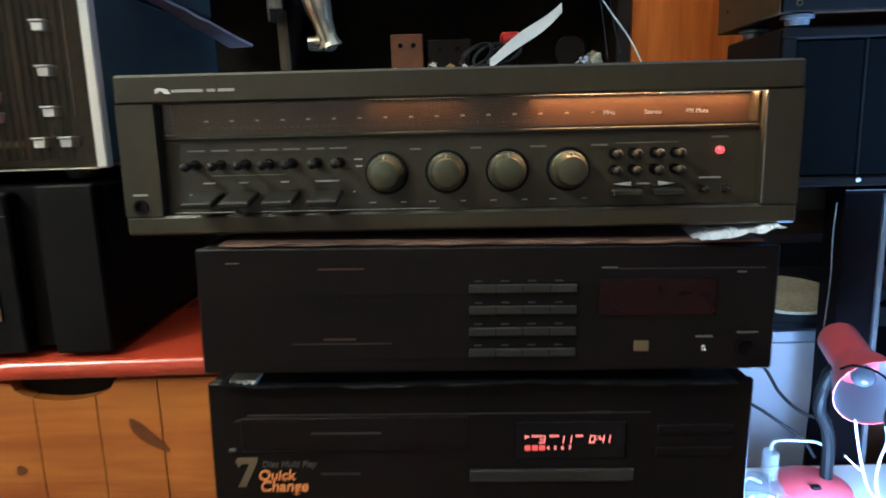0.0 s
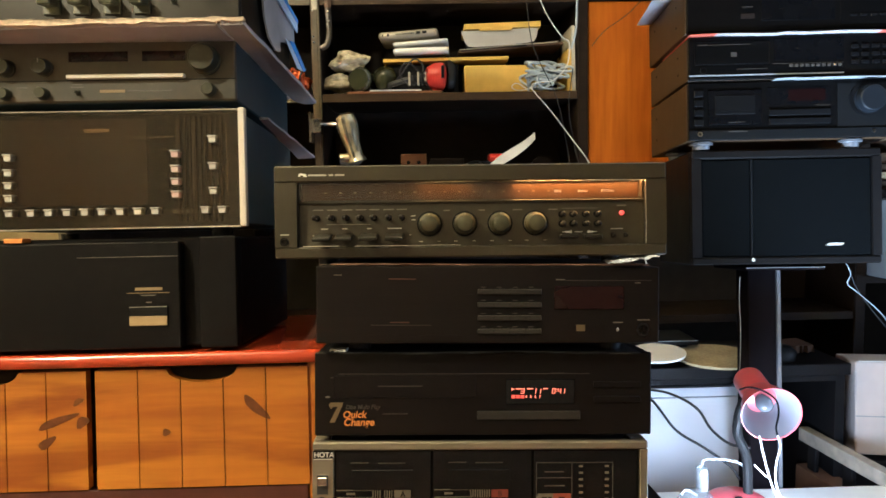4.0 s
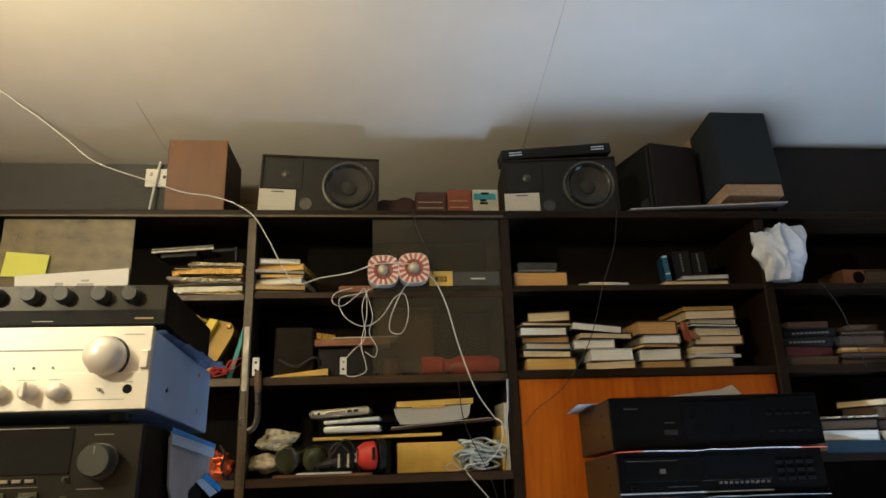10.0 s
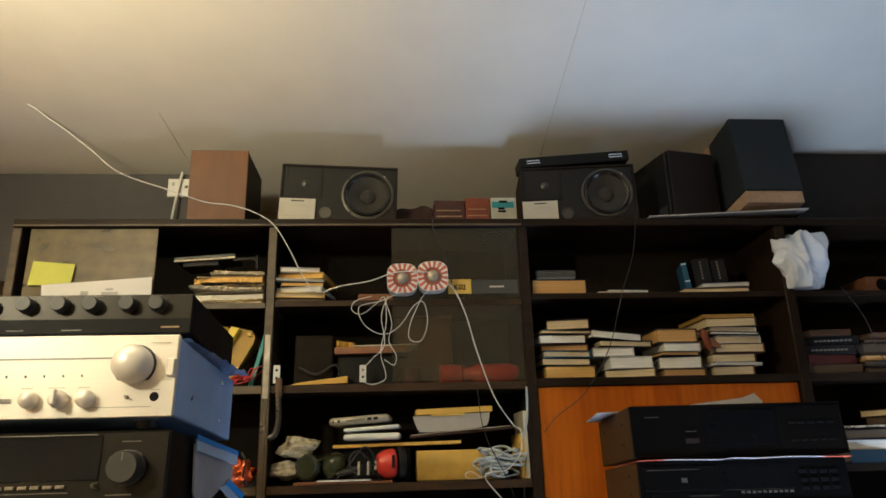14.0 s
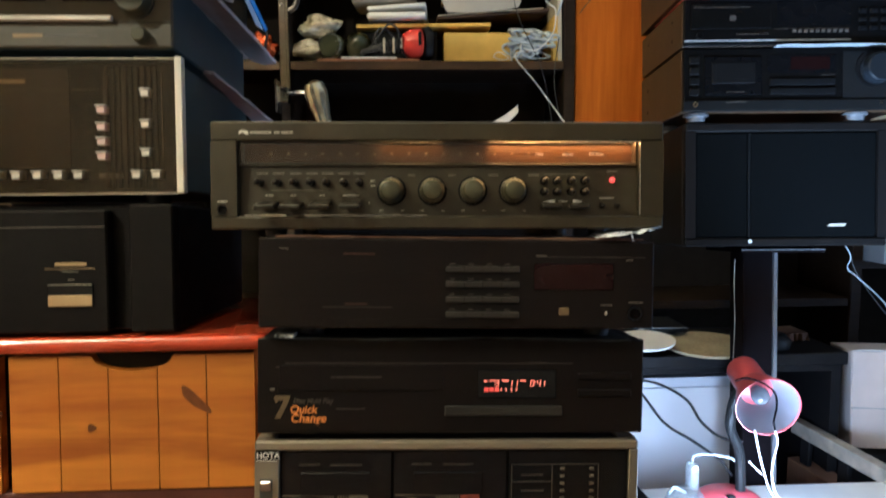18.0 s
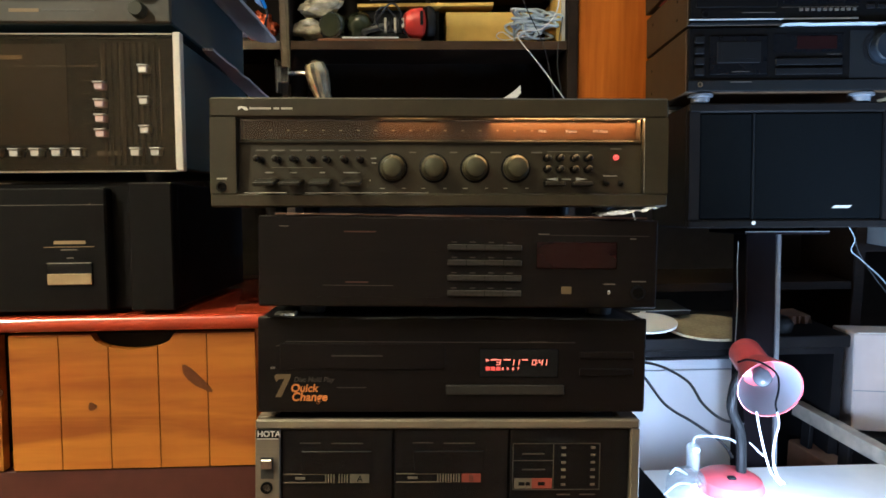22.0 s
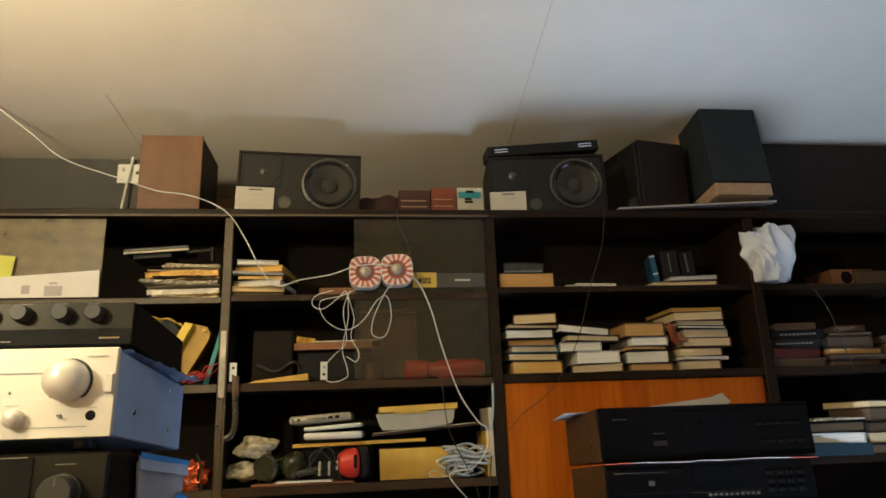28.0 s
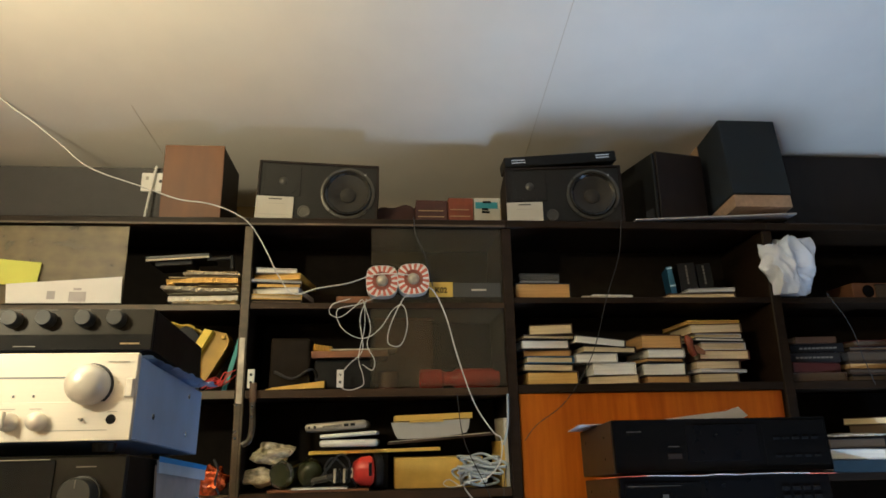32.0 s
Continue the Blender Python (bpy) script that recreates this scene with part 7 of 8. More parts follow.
part("clamp", merged(bx(-0.095, -0.070, 0.02, 0.060, -0.02, 0.02, 0.003), bx(-0.10, -0.094, -0.0, 0.055, -0.045, 0.035, 0.002)), M_CHROME, s)
part("lower_ring", moved(lathe([(0, 0.012), (0.012, 0.022), (0.028, 0.022), (0.034, 0.012)], "y", 20), pose(0.018, -0.016, -0.085)), M_BRASS, s, "brass lower ring", 40)
part("socket", moved(lathe([(0, 0.014), (0.02, 0.016), (0.03, 0.014)], "x", 18), pose(-0.02, 0.0, -0.09)), M_BRASS, s, "", 40)
for x, w, h, d, m, lab in ((-0.12, 0.075, 0.085, 0.06, M_TANBOX, "brown wooden box at the back of the shelf"), (-0.035, 0.10, 0.070, 0.06, M_SPKDARK, "dark brown box at the back of the shelf")):
    s = thing("wooden_box", lab, "box", pose(x, FY + 0.14, Z1M))
    part("case", bx(0, w, 0, d, 0, h, 0.002), m, s)
    part("hole", lathe([(0.0004, 0.006), (-0.0008, 0.005), (-0.0008, 0.0003)], n=10, at=(w * 0.3, 0, h * 0.7)), M_BLACK, s)
    part("hole", lathe([(0.0004, 0.006), (-0.0008, 0.005), (-0.0008, 0.0003)], n=10, at=(w * 0.7, 0, h * 0.7)), M_BLACK, s)
rng = random.Random(5)
for k in range(3):
    pts = [(0.035 * math.cos(j * 0.75) + rng.uniform(-0.004, 0.004), 0.02 * math.sin(j * 0.75), 0.03 + 0.024 * math.sin(j * 0.75 + 0.6) + rng.uniform(-0.002, 0.002)) for j in range(20)]
    solid("black_cable", tube(pts, 0.003, 6, 4), M_BLACKCABLE, "coiled black cable on the shelf", "cable", pose(0.075 + 0.03 * k, FY + 0.06, Z1M + 0.001))
solid("red_plug", lathe([(-0.02, 0.012), (-0.014, 0.018), (0.02, 0.018), (0.026, 0.010), (0.026, 0.001)], "x", 16), M_REDPLASTIC, "red plastic plug on the shelf", "plug", pose(0.150, FY + 0.10, Z1M + 0.062), smooth=40)
solid("dark_tin", lathe([(0, 0.02), (0.044, 0.02), (0.044, 0.001)], "z", 18), M_BLACKPLASTIC, "dark tin under the red plug", "tin", pose(0.150, FY + 0.10, Z1M), smooth=40)
bm = bmesh.new()
bmesh.ops.create_grid(bm, x_segments=14, y_segments=4, size=0.5)
for v in bm.verts:
    p = v.co.copy()
    u = p.x + 0.5
    v.co = Vector((0.150 * u, -0.02 * u + 0.05 * p.y * 0.2, 0.003 + 0.115 * u ** 1.25 + 0.018 * p.y * (1 + 0.6 * math.sin(3 * u)) + 0.008 * math.sin(5 * u)))
bmesh.ops.solidify(bm, geom=bm.faces[:], thickness=0.0008)
solid("curled_paper", bm, M_PAPER, "curled white paper sheet standing out of the shelf", "paper", pose(0.100, FY + 0.012, Z1M + 0.010), smooth=60)
for k, (x, m, r) in enumerate(((-0.02, M_BRASS, 0.012), (0.015, M_YELLOW, 0.009), (0.045, M_WHITEPLASTIC, 0.008), (-0.105, M_WHITEPLASTIC, 0.006), (-0.065, M_CHROME, 0.006), (0.30, M_CHROME, 0.014), (0.325, M_CRUMPLE, 0.018))):
    bm = bmesh.new()
    bmesh.ops.create_icosphere(bm, subdivisions=3, radius=r)
    for v in bm.verts:
        v.co *= 1 + 0.5 * noise.noise(v.co * 120 + Vector((k, 0, 0)))
        v.co.z = max(v.co.z, -r * 0.7)
    solid("small_part", bm, m, "small metal and plastic oddment on the shelf", "oddment", pose(x, FY + 0.022, Z1M + r * 0.7), smooth=40)
solid("dark_round_lid", lathe([(-0.004, 0.034), (0.004, 0.034), (0.006, 0.028), (0.006, 0.001)], "y", 24), M_SPKDARK, "dark brown round lid leaning on the upright", "lid", pose(0.290, FY + 0.12, Z1M + 0.035), smooth=40)

# ---- left section ----
s = thing("black_tray", "black folding tray with a pale edge on paper piles", "tray", pose(-0.607, FY + 0.02, 1.872, 0, -4, 0))
part("panel", bx(0, 0.168, 0, 0.10, 0.018, 0.029, 0.002), M_BLACKPLASTIC, s)
part("edge", bx(0.0, 0.168, -0.003, 0.0, 0.015, 0.021, 0.001), M_CREAM, s, "pale front edge")
part("top_edge", bx(0.0, 0.166, -0.002, 0.0, 0.0215, 0.0290, 0.001), M_GREYBTN, s)
part("bracket", merged(bx(0.02, 0.12, 0.01, 0.09, 0.002, 0.018, 0.002)), M_BLACKPLASTIC, s)
part("post", merged(bx(0.222, 0.232, 0.0, 0.012, -0.022, 0.020, 0.002), bx(0.16, 0.230, 0.004, 0.012, 0.008, 0.018, 0.002)), M_BLACKPLASTIC, s)
z = 1.766
rng = random.Random(9)
# loose sheaves, thick ones with a bent front, from the shelf up: width, height, waviness, material
for k, (w, h, amp, m) in enumerate(((0.165, 0.0030, 0.010, M_PAGES), (0.180, 0.0030, 0.014, M_PAGES), (0.184, 0.0140, 0.003, M_PAGESW), (0.188, 0.0030, 0.010, M_CREAM), (0.194, 0.0080, 0.012, M_CREAM), (0.200, 0.0025, 0.014, M_PAGES), (0.165, 0.0025, 0.010, M_PAGESD), (0.190, 0.0140, 0.006, M_PAGESO), (0.180, 0.0030, 0.008, M_PAGES), (0.150, 0.0060, 0.009, M_CREAM), (0.138, 0.0030, 0.010, M_PAGES))):
    solid("paper_sheaf", sheet(-w, 0, 0, 0.15, h, amp, 60 + k, 20, 5), m, "sheaf of loose yellowed paper on the shelf", "paper", pose(-0.355 + rng.uniform(-0.008, 0.002), FY + 0.006 + rng.uniform(0, 0.016), z + 0.0002, 0, rng.uniform(-1.4, 1.4), rng.uniform(-5, 5)))
    z += h + 0.22 * amp + 0.0008
solid("lime_note", ext([(-0.976, 1.887), (-0.865, 1.877), (-0.871, 1.816), (-0.983, 1.819)], FY - 0.004, FY - 0.002), M_LIME, "lime green note stuck on the glass", "note")
s = thing("white_card", "white printed card leaning on the dusty glass", "card")
part("sheet", ext([(-0.945, 1.819), (-0.656, 1.839), (-0.653, 1.768), (-0.939, 1.768)], FY - 0.006, FY - 0.004), M_PAPER, s)
for k, (a, b, c, d) in enumerate(((-0.840, -0.820, 1.778, 1.800), (-0.785, -0.742, 1.772, 1.798), (-0.775, -0.755, 1.802, 1.808))):
    part("print_patch", bx(a, b, FY - 0.0064, FY - 0.0060, c, d), M_CARDGREY, s, "grey printed patch")
s = thing("yellow_case", "open yellow tool case standing on the shelf", "tool case", pose(0, 0, 1.540))
part("shell", ext([(-0.505, 0.0), (-0.441, 0.0), (-0.447, 0.138), (-0.477, 0.174), (-0.505, 0.160)], 1.500, 1.560), M_BLACKPLASTIC, s, "black case body")
part("label", ext([(-0.477, 0.116), (-0.459, 0.106), (-0.460, 0.091), (-0.475, 0.098)], 1.4985, 1.5005), M_PALETAPE, s, "pale label")
part("lid", ext([(-0.452, 0.0), (-0.425, 0.030), (-0.377, 0.117), (-0.374, 0.134), (-0.383, 0.150), (-0.418, 0.158), (-0.436, 0.158), (-0.452, 0.085)], 1.510, 1.580), mat("ochre_plastic", (0.44, 0.26, 0.02), 0.45, vary=0.3), s, "ochre yellow open lid")
part("lid_edge", ext([(-0.461, 0.111), (-0.435, 0.160), (-0.414, 0.155), (-0.451, 0.085)], 1.490, 1.510), mat("bright_yellow_plastic", (0.80, 0.58, 0.02), 0.4, vary=0.1), s, "bright yellow lid edge")
part("latch", bx(-0.394, -0.382, 1.502, 1.510, 0.134, 0.144, 0.002), M_LABEL, s, "small latch")
rng = random.Random(21)
for k in range(6):
    pts = [(-0.425 + 0.016 * j + rng.uniform(-0.014, 0.014), FY + 0.004 + rng.uniform(-0.008, 0.010), 1.543 + rng.uniform(0.0, 0.050) * (0.4 + 0.15 * j)) for j in range(5)]
    solid("red_wire", tube(pts, 0.0015, 6), M_REDWIRE, "tangled red wire on the shelf", "wire")
solid("teal_ruler", bx(0, 0.012, 0, 0.004, 0, 0.15, 0.001), M_TEAL, "teal plastic ruler leaning in the shelf", "ruler", pose(-0.388, FY + 0.03, 1.541, 0, 14, 0))
bm = bmesh.new()
bmesh.ops.create_icosphere(bm, subdivisions=4, radius=0.036)
for v in bm.verts:
    v.co *= 1 + 0.35 * noise.noise(v.co * 60) + 0.2 * abs(noise.noise(v.co * 160))
    v.co.z = max(v.co.z, -0.030)
solid("foil_wrapper", bm, M_FOIL, "shiny orange foil wrapper on the shelf", "wrapper", pose(-0.395, FY + 0.02, 1.285 + 0.030), smooth=25)
solid("black_hook", tube([(-0.385, FY - 0.012, 1.37), (-0.372, FY - 0.02, 1.345), (-0.378, FY - 0.016, 1.315), (-0.370, FY, 1.287)], 0.003), M_BLACKCABLE, "bent black cable end on the shelf", "cable")
solid("small_bottle", lathe([(0, 0.012), (0.02, 0.012), (0.026, 0.006), (0.026, 0.001)], "z", 16), M_WHITEPLASTIC, "small white plastic cap on the shelf", "cap", pose(-0.365, FY + 0.05, 1.285), smooth=40)

bm = bmesh.new()
bmesh.ops.create_grid(bm, x_segments=14, y_segments=8, size=0.5)
for v in bm.verts:
    p = v.co.copy()
    v.co = Vector((0.10 * p.x, 0.05 * p.y, -0.030 * p.x + 0.020 * p.y + 0.014 * noise.noise(Vector((p.x * 4, p.y * 4, 3)))))
bmesh.ops.solidify(bm, geom=bm.faces[:], thickness=0.0012)
solid("yellow_cloth", bm, mat("dull_yellow_cloth", (0.50, 0.36, 0.05), 0.8, vary=0.25), "crumpled dull yellow cloth lying on the tool case", "cloth", pose(-0.492, 1.520, 1.706, -30, 0, 0), smooth=60)

# metal fittings on the upright
for x, z, h in ((-0.316, 1.544, 0.048), (-0.087, 1.543, 0.046)):
    s = thing("metal_plate", "small white metal plate with two holes", "bracket", pose(x, FY - 0.006, z))
    part("plate", bx(0, 0.018, 0, 0.003, 0, h, 0.001), M_WHITEPLASTIC, s)
    for zz in (0.3, 0.72):
        part("hole", lathe([(-0.0004, 0.0035), (-0.0008, 0.003), (-0.0008, 0.0003)], n=10, at=(0.009, 0, h * zz)), M_BLACK, s)
s = thing("curtain_hook", "flat rusty steel strap hanging from the shelf", "hook")
part("strap", moved(tube([(-0.299, 0.0, 1.552), (-0.298, -0.003, 1.502), (-0.296, -0.004, 1.445), (-0.303, -0.003, 1.414), (-0.318, 0.0, 1.403)], 0.0080, 8), pose(0, FY - 0.010, 0) @ Matrix.Diagonal((1, 0.45, 1, 1))), M_TARNISH, s, "", 50)
part("rusty_top", moved(tube([(-0.299, 0.0, 1.556), (-0.2985, -0.004, 1.530), (-0.298, -0.004, 1.508)], 0.0092, 8), pose(0, FY - 0.010, 0) @ Matrix.Diagonal((1, 0.45, 1, 1))), M_COVER, s, "rusty brown end", 50)
for z in (1.497, 1.472):
    part("hole", lathe([(0.0, 0.0035), (-0.0010, 0.003), (-0.0010, 0.0003)], n=10, at=(-0.2975, FY - 0.0170, z)), M_CHROME, s)
s = thing("metal_strip", "worn metal strip with bright screws along the upright", "metal strip", pose(-0.345, FY - 0.006, 1.29))
part("strip", bx(0.003, 0.018, 0, 0.0025, 0.215, 0.385, 0.0008), M_RAIL, s, "bright worn upper end")
part("lower_strip", bx(0.004, 0.016, 0.0, 0.0024, -0.24, 0.2148, 0.0008), M_CASE_EDGE, s)
for x, z in ((0.0050, 0.213), (0.0055, 0.145), (0.0065, 0.130)):
    part("screw", lathe([(0, 0.0036), (-0.002, 0.003), (-0.002, 0.0003)], n=12, at=(x, 0, z)), M_CHROME, s)

# ---- cables ----
def cable(pts, r, m, label):
    return solid("cable", tube(pts, r, 7, 7), m, label, "cable", smooth=60)


cable([(-1.62, 1.40, 2.46), (-1.131, 1.47, 2.385), (-0.978, 1.47, 2.305), (-0.860, 1.47, 2.215), (-0.769, 1.47, 2.142), (-0.623, 1.47, 2.088), (-0.527, 1.47, 2.054), (-0.450, 1.47, 2.043), (-0.385, 1.465, 2.020), (-0.330, 1.465, 1.983), (-0.284, 1.468, 1.911), (-0.245, 1.470, 1.835), (-0.205, 1.475, 1.790), (-0.140, 1.470, 1.805), (-0.060, 1.462, 1.817), (0.010, 1.452, 1.838), (0.080, 1.449, 1.840), (0.125, 1.452, 1.832)], 0.0017, M_WHITECABLE, "white cable slung along the shelf front to the striped speakers")
cable([(0.145, 1.462, 1.815), (0.175, 1.468, 1.790), (0.205, 1.470, 1.720), (0.231, 1.470, 1.621), (0.272, 1.468, 1.499), (0.318, 1.466, 1.425), (0.340, 1.466, 1.405), (0.335, 1.468, 1.350), (0.300, 1.472, 1.310), (0.262, 1.470, 1.305), (0.240, 1.468, 1.290), (0.293, 1.465, 1.224), (0.346, 1.450, 1.148), (0.380, 1.42, 1.09), (0.415, 1.35, 0.99), (0.482, 1.30, 0.872), (0.52, 1.28, 0.70)], 0.0017, M_WHITECABLE, "white cable hanging down past the shelves")
cable([(0.362, 1.468, 1.520), (0.358, 1.466, 1.44), (0.345, 1.466, 1.39)], 0.0032, M_PALECABLE, "short grey cable end by the upright")
cable([(0.118, 1.472, 2.008), (0.122, 1.468, 1.960), (0.150, 1.468, 1.890), (0.168, 1.464, 1.810)], 0.0018, M_BLACKCABLE, "thin dark cable over the glass pane")
cable([(0.72, 1.475, 2.01), (0.70, 1.47, 1.90), (0.655, 1.47, 1.78), (0.60, 1.47, 1.62), (0.52, 1.47, 1.50), (0.44, 1.48, 1.44), (0.405, 1.483, 1.40)], 0.0012, M_BLACKCABLE, "thin black cable hanging in front of the books")
cable([(0.228, 1.474, 1.522), (0.245, 1.474, 1.40), (0.305, 1.474, 1.27), (0.330, 1.474, 1.16), (0.345, 1.47, 1.06)], 0.0012, M_BLACKCABLE, "thin dark cable along the upright")
cable([(0.352, 1.476, 1.34), (0.340, 1.474, 1.24), (0.352, 1.474, 1.15), (0.368, 1.46, 1.07)], 0.0012, M_BLACKCABLE, "thin dark cable by the upright")
cable([(1.30, 1.46, 1.79), (1.345, 1.45, 1.70), (1.37, 1.45, 1.60), (1.39, 1.45, 1.53)], 0.0012, M_BLACKCABLE, "thin dark cable in the far shelf")
# looped speaker leads
cable([(0.032, 1.452, 1.785), (-0.03, 1.462, 1.760), (-0.088, 1.466, 1.745), (-0.078, 1.466, 1.700), (-0.040, 1.466, 1.672), (-0.005, 1.466, 1.672), (0.030, 1.466, 1.700), (0.060, 1.464, 1.745), (0.088, 1.462, 1.755), (0.098, 1.464, 1.700), (0.080, 1.466, 1.650), (0.048, 1.466, 1.655), (0.052, 1.464, 1.700), (0.085, 1.460, 1.770), (0.110, 1.455, 1.790)], 0.0012, M_WHITECABLE, "thin white looped speaker lead")
cable([(-0.055, 1.466, 1.775), (-0.100, 1.464, 1.760), (-0.108, 1.464, 1.735), (-0.080, 1.464, 1.725), (-0.040, 1.464, 1.755), (-0.020, 1.464, 1.770), (-0.015, 1.464, 1.700), (-0.030, 1.464, 1.620), (-0.018, 1.464, 1.570), (-0.020, 1.464, 1.545), (-0.060, 1.464, 1.535), (-0.085, 1.464, 1.560), (-0.055, 1.466, 1.600), (-0.020, 1.466, 1.640), (-0.028, 1.466, 1.720), (-0.010, 1.466, 1.775)], 0.0012, M_WHITECABLE, "thin white tangled speaker lead with a plug")
cable([(-0.02, 1.466, 1.772), (0.0, 1.466, 1.700), (-0.008, 1.466, 1.650), (0.012, 1.466, 1.610), (0.005, 1.466, 1.585), (-0.02, 1.467, 1.60)], 0.0011, M_WHITECABLE, "thin white lead hanging from the shelf")

# ---- low right: desk, panel, lamp, carton ----
desk = thing("black_desk", "black desk with papers in front of the bookcase", "desk", pose(0, 0, 0))
part("desktop", bx(0.36, 0.96, 1.20, 1.475, 0.562, 0.590, 0.002), M_DESK, desk)
part("leg_panel", bx(0.935, 0.958, 1.22, 1.46, 0.0, 0.562), M_DESK, desk)
part("front_rail", bx(0.37, 0.935, 1.212, 1.225, 0.545, 0.562), M_DESK, desk)
wc = thing("white_cabinet", "white melamine cabinet under the black desk", "cabinet")
part("body", bx(0.38, 0.72, 1.245, 1.46, 0.0, 0.530, 0.002), M_PANEL, wc)
part("top_rail", bx(0.38, 0.72, 1.2355, 1.245, 0.508, 0.530, 0.001), M_PANEL, wc)
part("door", bx(0.382, 0.718, 1.235, 1.245, 0.03, 0.5055, 0.0015), M_PANEL, wc)
bm = slab([(0.004 + 0.072 * math.cos(0.21 * k), 0.020 + 0.036 * math.sin(0.21 * k)) for k in range(30)], 0.0, 0.006)
solid("white_plate", bm, M_PAPER, "white card shape lying on the desk", "card", pose(0.492, 1.205, 0.6100, 24, 0, 0))
solid("plate_support", bx(-0.06, 0.06, 0, 0.04, 0, 0.028, 0.002), M_BLACKPLASTIC, "black block under the white card", "block", pose(0.470, 1.240, 0.5905))
bm = bmesh.new()
bmesh.ops.create_circle(bm, cap_ends=True, segments=40, radius=1.0)
for v in bm.verts:
    v.co = Vector((v.co.x * 0.100, v.co.y * 0.085, 0))
bmesh.ops.solidify(bm, geom=bm.faces[:], thickness=0.006)
solid("woven_mat", bm, mat("woven_straw", (0.42, 0.36, 0.22), 0.9, vary=0.4, scale=120, bump=0.6), "flat oval straw mat on the desk", "mat", pose(0.655, 1.255, 0.604, 6, 0, 0))
solid("mat_pile", bx(-0.10, 0.10, 0.0, 0.12, 0, 0.010, 0.002), M_SPKDARK, "dark book under the straw mat", "book", pose(0.66, 1.26, 0.5905))
s = thing("monitor_foot", "dark monitor foot and stand on the desk", "monitor stand", pose(0.49, 1.30, 0.5905))
part("foot", bx(-0.10, 0.14, 0.0, 0.13, 0.03, 0.042, 0.002), M_BLACKPLASTIC, s)
part("neck", ext([(-0.02, 0.04), (0.05, 0.04), (0.02, 0.17), (-0.02, 0.17)], 0.06, 0.08), M_BLACKPLASTIC, s)
part("base", bx(-0.08, 0.12, 0.02, 0.12, 0, 0.03, 0.004), M_BLACKPLASTIC, s)
part("sticker", bx(0.018, 0.032, -0.001, 0.0, 0.034, 0.0415), M_WHITE, s)
part("foot_edge", bx(-0.02, 0.14, -0.0012, 0.0, 0.0405, 0.0422), M_GREYPLASTIC, s)
solid("cream_cloth", sheet(-0.055, 0.06, 0, 0.08, 0.018, 0.010, 44), M_CARDBOARD, "crumpled cream cloth on the desk", "cloth", pose(0.865, 1.30, 0.5905), smooth=60)
solid("black_pouch", lathe([(0, 0.04), (0.02, 0.044), (0.034, 0.03), (0.036, 0.001)], "z", 20), M_BLACKPLASTIC, "small black pouch on the desk", "pouch", pose(0.81, 1.26, 0.5905), smooth=60)

M_CORD = mat("matt_dark_cord", (0.006, 0.005, 0.006), 0.9, vary=0.2, spec=0.02)
TZ = 0.362
tab = thing("side_table", "low wooden side table under the red lamp", "table", pose(0, 0, 0))
part("tabletop", bx(0.335, 1.02, 0.44, 1.04, TZ - 0.022, TZ, 0.003), M_TABLE, tab)
for x in (0.345, 0.97):
    for y in (0.46, 0.99):
        part("leg", bx(x, x + 0.03, y, y + 0.03, 0, TZ - 0.022, 0.002), M_TABLE, tab)
solid("white_paper", sheet(0.345, 1.0, 0.50, 1.03, 0.002, 0.0015, 71), M_PAPER, "white paper spread on the side table", "papers", pose(0, 0, TZ + 0.0004))
ln = thing("desk_lamp", "pink-red enamel desk lamp with a white reflector, switched off", "desk lamp", pose(0.600, 0.955, TZ))
part("base", lathe([(0, 0.059), (0.010, 0.062), (0.024, 0.056), (0.031, 0.042), (0.033, 0.001)], "z", 36, (-0.030, -0.008, 0)), M_PINK, ln, "", 40)
part("switch", bx(-0.044, -0.029, -0.034, -0.022, 0.030, 0.0362, 0.002), M_BLACKPLASTIC, ln)
part("gooseneck", tube([(-0.005, 0.0, 0.030), (-0.0090, 0.002, 0.1063), (-0.0280, 0.003, 0.1575), (-0.022, 0.0, 0.2130), (-0.0100, -0.014, 0.2370)], 0.0095, 10), M_BLACKPLASTIC, ln, "black flexible neck")
HM = look((0.0065, 0.0002, 0.2433), (-0.007, -0.09, 0.225))
# lamp head: -z of HM is the way it shines
part("neck_cap", moved(lathe([(0.052, 0.001), (0.052, 0.026), (0.046, 0.030), (-0.030, 0.031), (-0.034, 0.026)], "z", 30), HM), M_PINK, ln, "", 40)
part("shade", moved(lathe([(-0.022, 0.031), (-0.045, 0.040), (-0.085, 0.053), (-0.093, 0.0550), (-0.093, 0.0540), (-0.084, 0.051), (-0.046, 0.038), (-0.026, 0.029)], "z", 40, caps=False), HM), M_PINK, ln, "", 40)
part("reflector", moved(lathe([(-0.0905, 0.0530), (-0.084, 0.0505), (-0.046, 0.0375), (-0.030, 0.028), (-0.028, 0.001)], "z", 40, caps=False), HM), M_LAMPIN, ln, "white inside", 40)
part("bulb", moved(lathe([(-0.030, 0.012), (-0.040, 0.013), (-0.050, 0.0165), (-0.060, 0.0150), (-0.066, 0.008), (-0.068, 0.0005)], "z", 26), HM), M_BULB, ln, "unlit frosted bulb", 60)
part("side_knob", lathe([(0, 0.006), (-0.010, 0.006), (-0.012, 0.003), (-0.012, 0.0003)], "x", 14, (-0.0180, -0.020, 0.2250)), M_CHROME, ln)
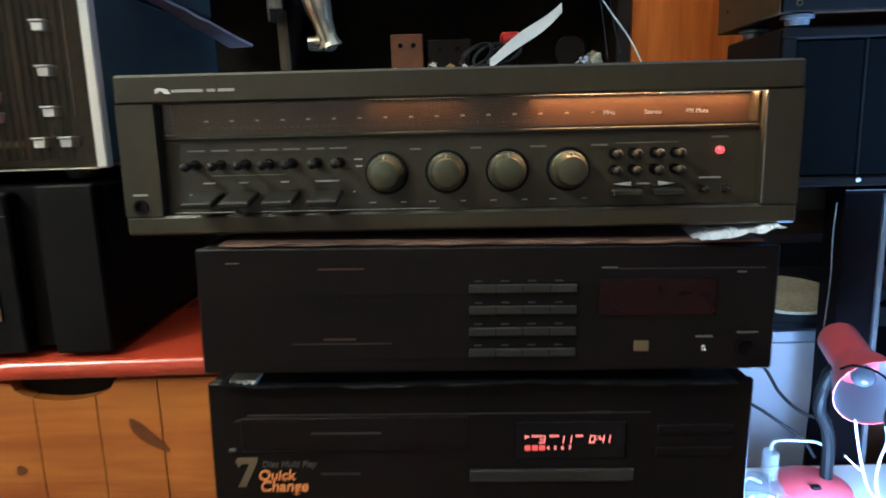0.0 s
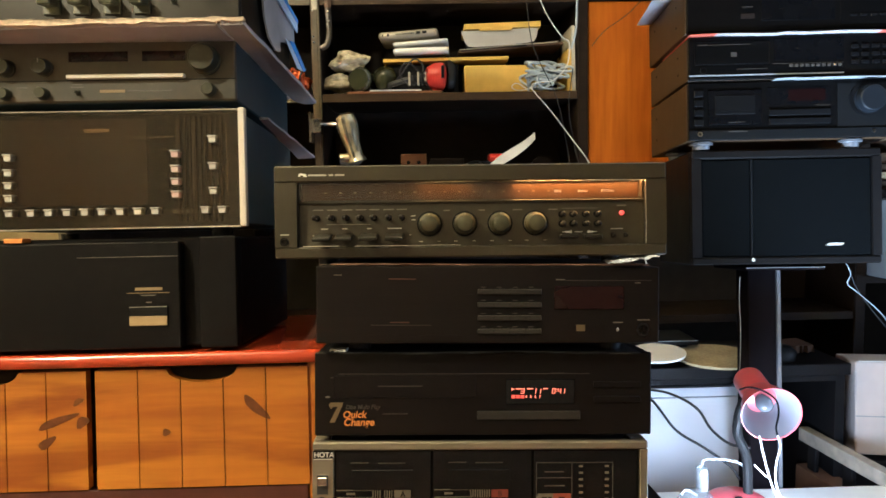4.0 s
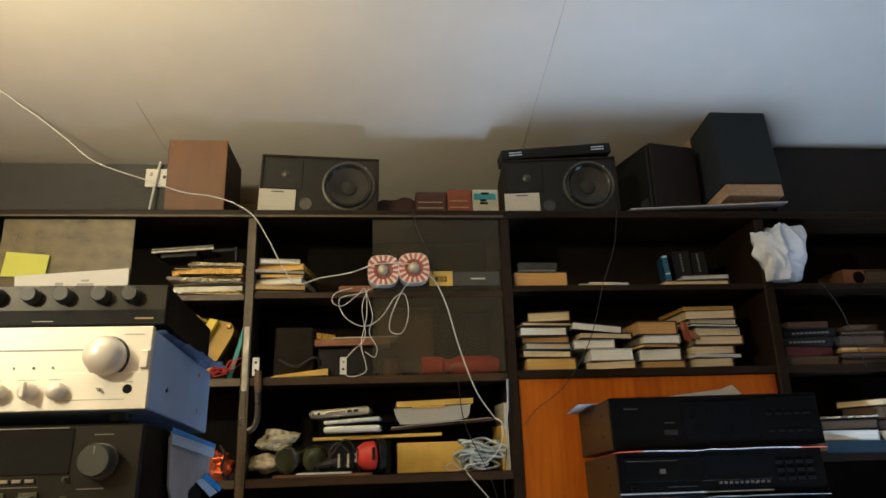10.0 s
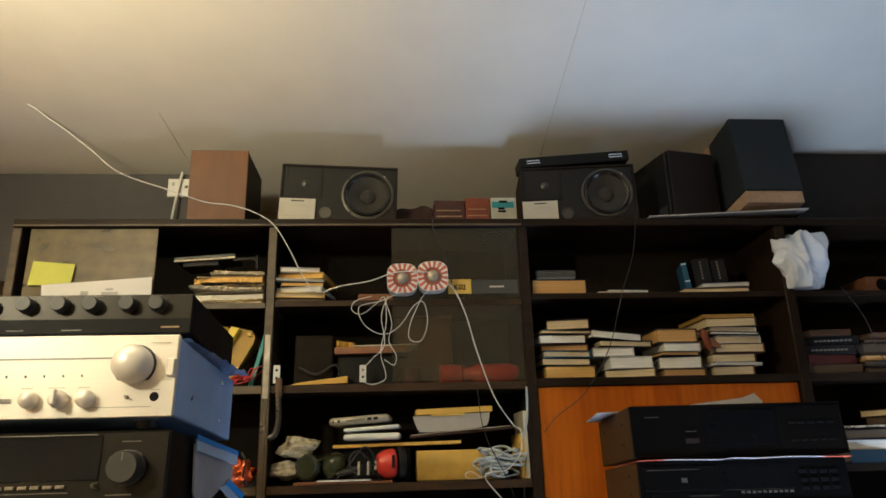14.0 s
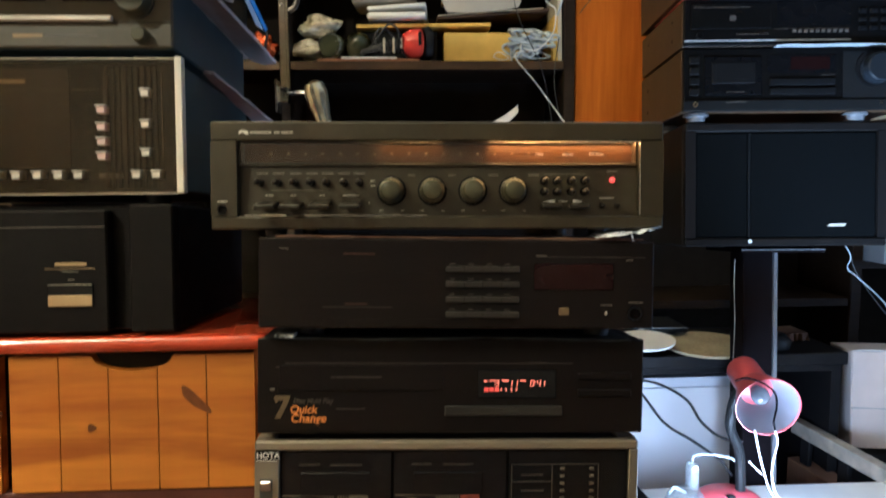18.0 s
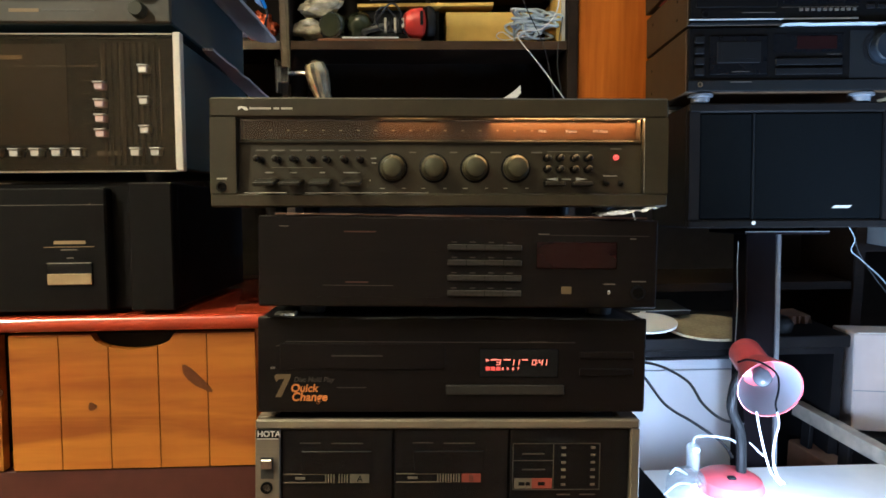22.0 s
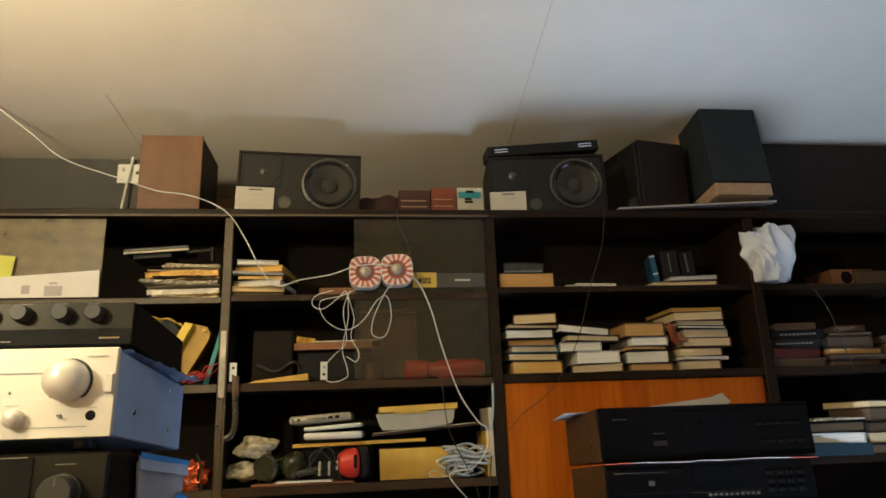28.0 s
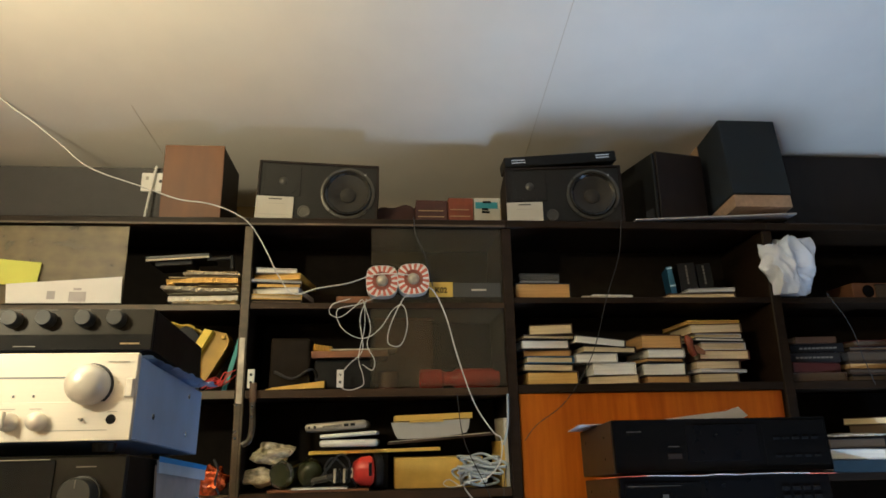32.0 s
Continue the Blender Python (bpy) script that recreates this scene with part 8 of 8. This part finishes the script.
part("power_cord", tube([(-0.0940, -0.1430, 0.2910), (-0.0770, -0.1430, 0.2950), (-0.0510, -0.1430, 0.2880), (-0.0280, -0.1430, 0.2710), (-0.0220, -0.1430, 0.2470), (-0.0260, -0.1430, 0.2200), (-0.0230, -0.1430, 0.2050)], 0.0017), M_CORD, ln, "thin dark cord")
part("cord_lower", tube([(-0.0230, -0.1430, 0.2050), (-0.0180, -0.1430, 0.1830), (-0.0240, -0.1430, 0.1540), (-0.0250, -0.1430, 0.1240), (-0.0170, -0.1430, 0.0940), (-0.0030, -0.1430, 0.0780)], 0.0016), M_WHITECABLE, ln, "white lower cord")
cable([(0.573, 0.870, 0.545), (0.582, 0.870, 0.506), (0.592, 0.870, 0.470), (0.605, 0.870, 0.433), (0.624, 0.870, 0.408)], 0.0019, M_WHITECABLE, "white cable hanging below the lamp shade")
cable([(0.560, 0.862, 0.492), (0.576, 0.862, 0.476), (0.585, 0.862, 0.467)], 0.0014, M_WHITECABLE, "thin white wire by the lamp foot")
s = thing("clear_connector", "clear plastic connector block with cables on the table", "connector", pose(0.500, 0.935, TZ))
part("block", lathe([(0, 0.034), (0.006, 0.036), (0.030, 0.036), (0.043, 0.030), (0.050, 0.018), (0.052, 0.001)], "z", 28, (-0.022, -0.005, 0)), M_CLEAR, s, "round clear plastic foot", 40)
part("stem", bx(-0.020, 0.000, -0.015, 0.008, 0.048, 0.100, 0.004), M_CLEAR, s)
part("lead", tube([(-0.010, 0.0, 0.098), (-0.004, 0.0, 0.112), (0.030, 0.0, 0.112), (0.075, 0.02, 0.095), (0.10, 0.04, 0.07)], 0.0024), M_PALECABLE, s)
part("lead", tube([(-0.02, -0.02, 0.03), (-0.05, -0.03, 0.035), (-0.09, -0.04, 0.012), (-0.13, -0.05, 0.010)], 0.0024), M_PALECABLE, s)
part("lead", tube([(-0.02, 0.0, 0.04), (-0.045, -0.01, 0.055), (-0.06, -0.02, 0.05)], 0.0026), M_PALECABLE, s)
cable([(0.445, 1.19, 0.545), (0.500, 1.15, 0.545), (0.545, 1.10, 0.525), (0.562, 1.06, 0.490), (0.585, 1.02, 0.472), (0.620, 1.0, 0.470)], 0.0030, M_BLACKCABLE, "black cable drooping from the desk")
cable([(0.430, 1.18, 0.560), (0.465, 1.14, 0.525), (0.500, 1.10, 0.475), (0.545, 1.06, 0.450), (0.585, 1.02, 0.425), (0.600, 1.0, 0.400)], 0.0030, M_BLACKCABLE, "black cable drooping from the desk")
cable([(0.905, 1.16, 0.848), (0.918, 1.15, 0.815), (0.912, 1.15, 0.790), (0.935, 1.15, 0.770), (0.990, 1.15, 0.722), (1.04, 1.15, 0.66)], 0.0013, M_PALECABLE, "thin pale cable hanging behind the speaker")
cable([(0.918, 1.15, 0.815), (0.930, 1.15, 0.785), (0.965, 1.15, 0.735), (1.02, 1.15, 0.67)], 0.0012, M_BLACKCABLE, "thin dark cable hanging behind the speaker")
cable([(0.613, 1.046, 0.825), (0.612, 1.044, 0.77), (0.616, 1.044, 0.70), (0.618, 1.05, 0.60)], 0.0009, M_GREYPLASTIC, "thin grey lead down the speaker stand")

cart = thing("white_carton", "white carton with a bent top flap", "carton", pose(1.009, 1.25, 0.345, 0, 0, -11) @ pose(0, 0, 0, BACK))
part("box", bx(0.0, 0.36, 0.0, 0.125, 0.0, 0.232, 0.003), M_CARTON, cart)
part("flap", moved(bx(0.0, 0.085, 0.0, 0.035, 0.0, 0.002), pose(0.004, -0.010, 0.234, -14, 0, 4)), M_PAPER, cart, "white bent flap")
part("fold_line", bx(0.0, 0.36, -0.0012, 0.0, 0.0951, 0.0971), M_GREYPLASTIC, cart)
solid("carton_stand", bx(0.985, 1.62, 1.22, 1.47, 0.0, 0.336, 0.003), M_DESK, "dark low cabinet under the white carton", "cabinet")
ra = thing("metal_rail", "worn aluminium rail on dark brackets", "rail", pose(0.892, 1.30, 0.394, 1.6, 0, 7.5))
part("rail", merged(bx(0.0, 0.004, -0.34, 0.0, -0.026, 0.006, 0.001), bx(0.0, 0.026, -0.34, 0.0, 0.004, 0.007, 0.001)), M_RAIL, ra)
part("roller", lathe([(0, 0.010), (-0.006, 0.010), (-0.008, 0.006), (-0.008, 0.0004)], "x", 16, (0.0, -0.325, -0.012)), M_WHITEPLASTIC, ra, "white roller", 40)
for y in (-0.30, -0.18, -0.06):
    part("bracket", bx(0.004, 0.016, y, y + 0.03, -0.09, 0.004, 0.002), M_DESK, ra)
part("base_board", bx(-0.004, 0.05, -0.34, 0.0, -0.398, -0.09, 0.002), M_TABLE, ra)
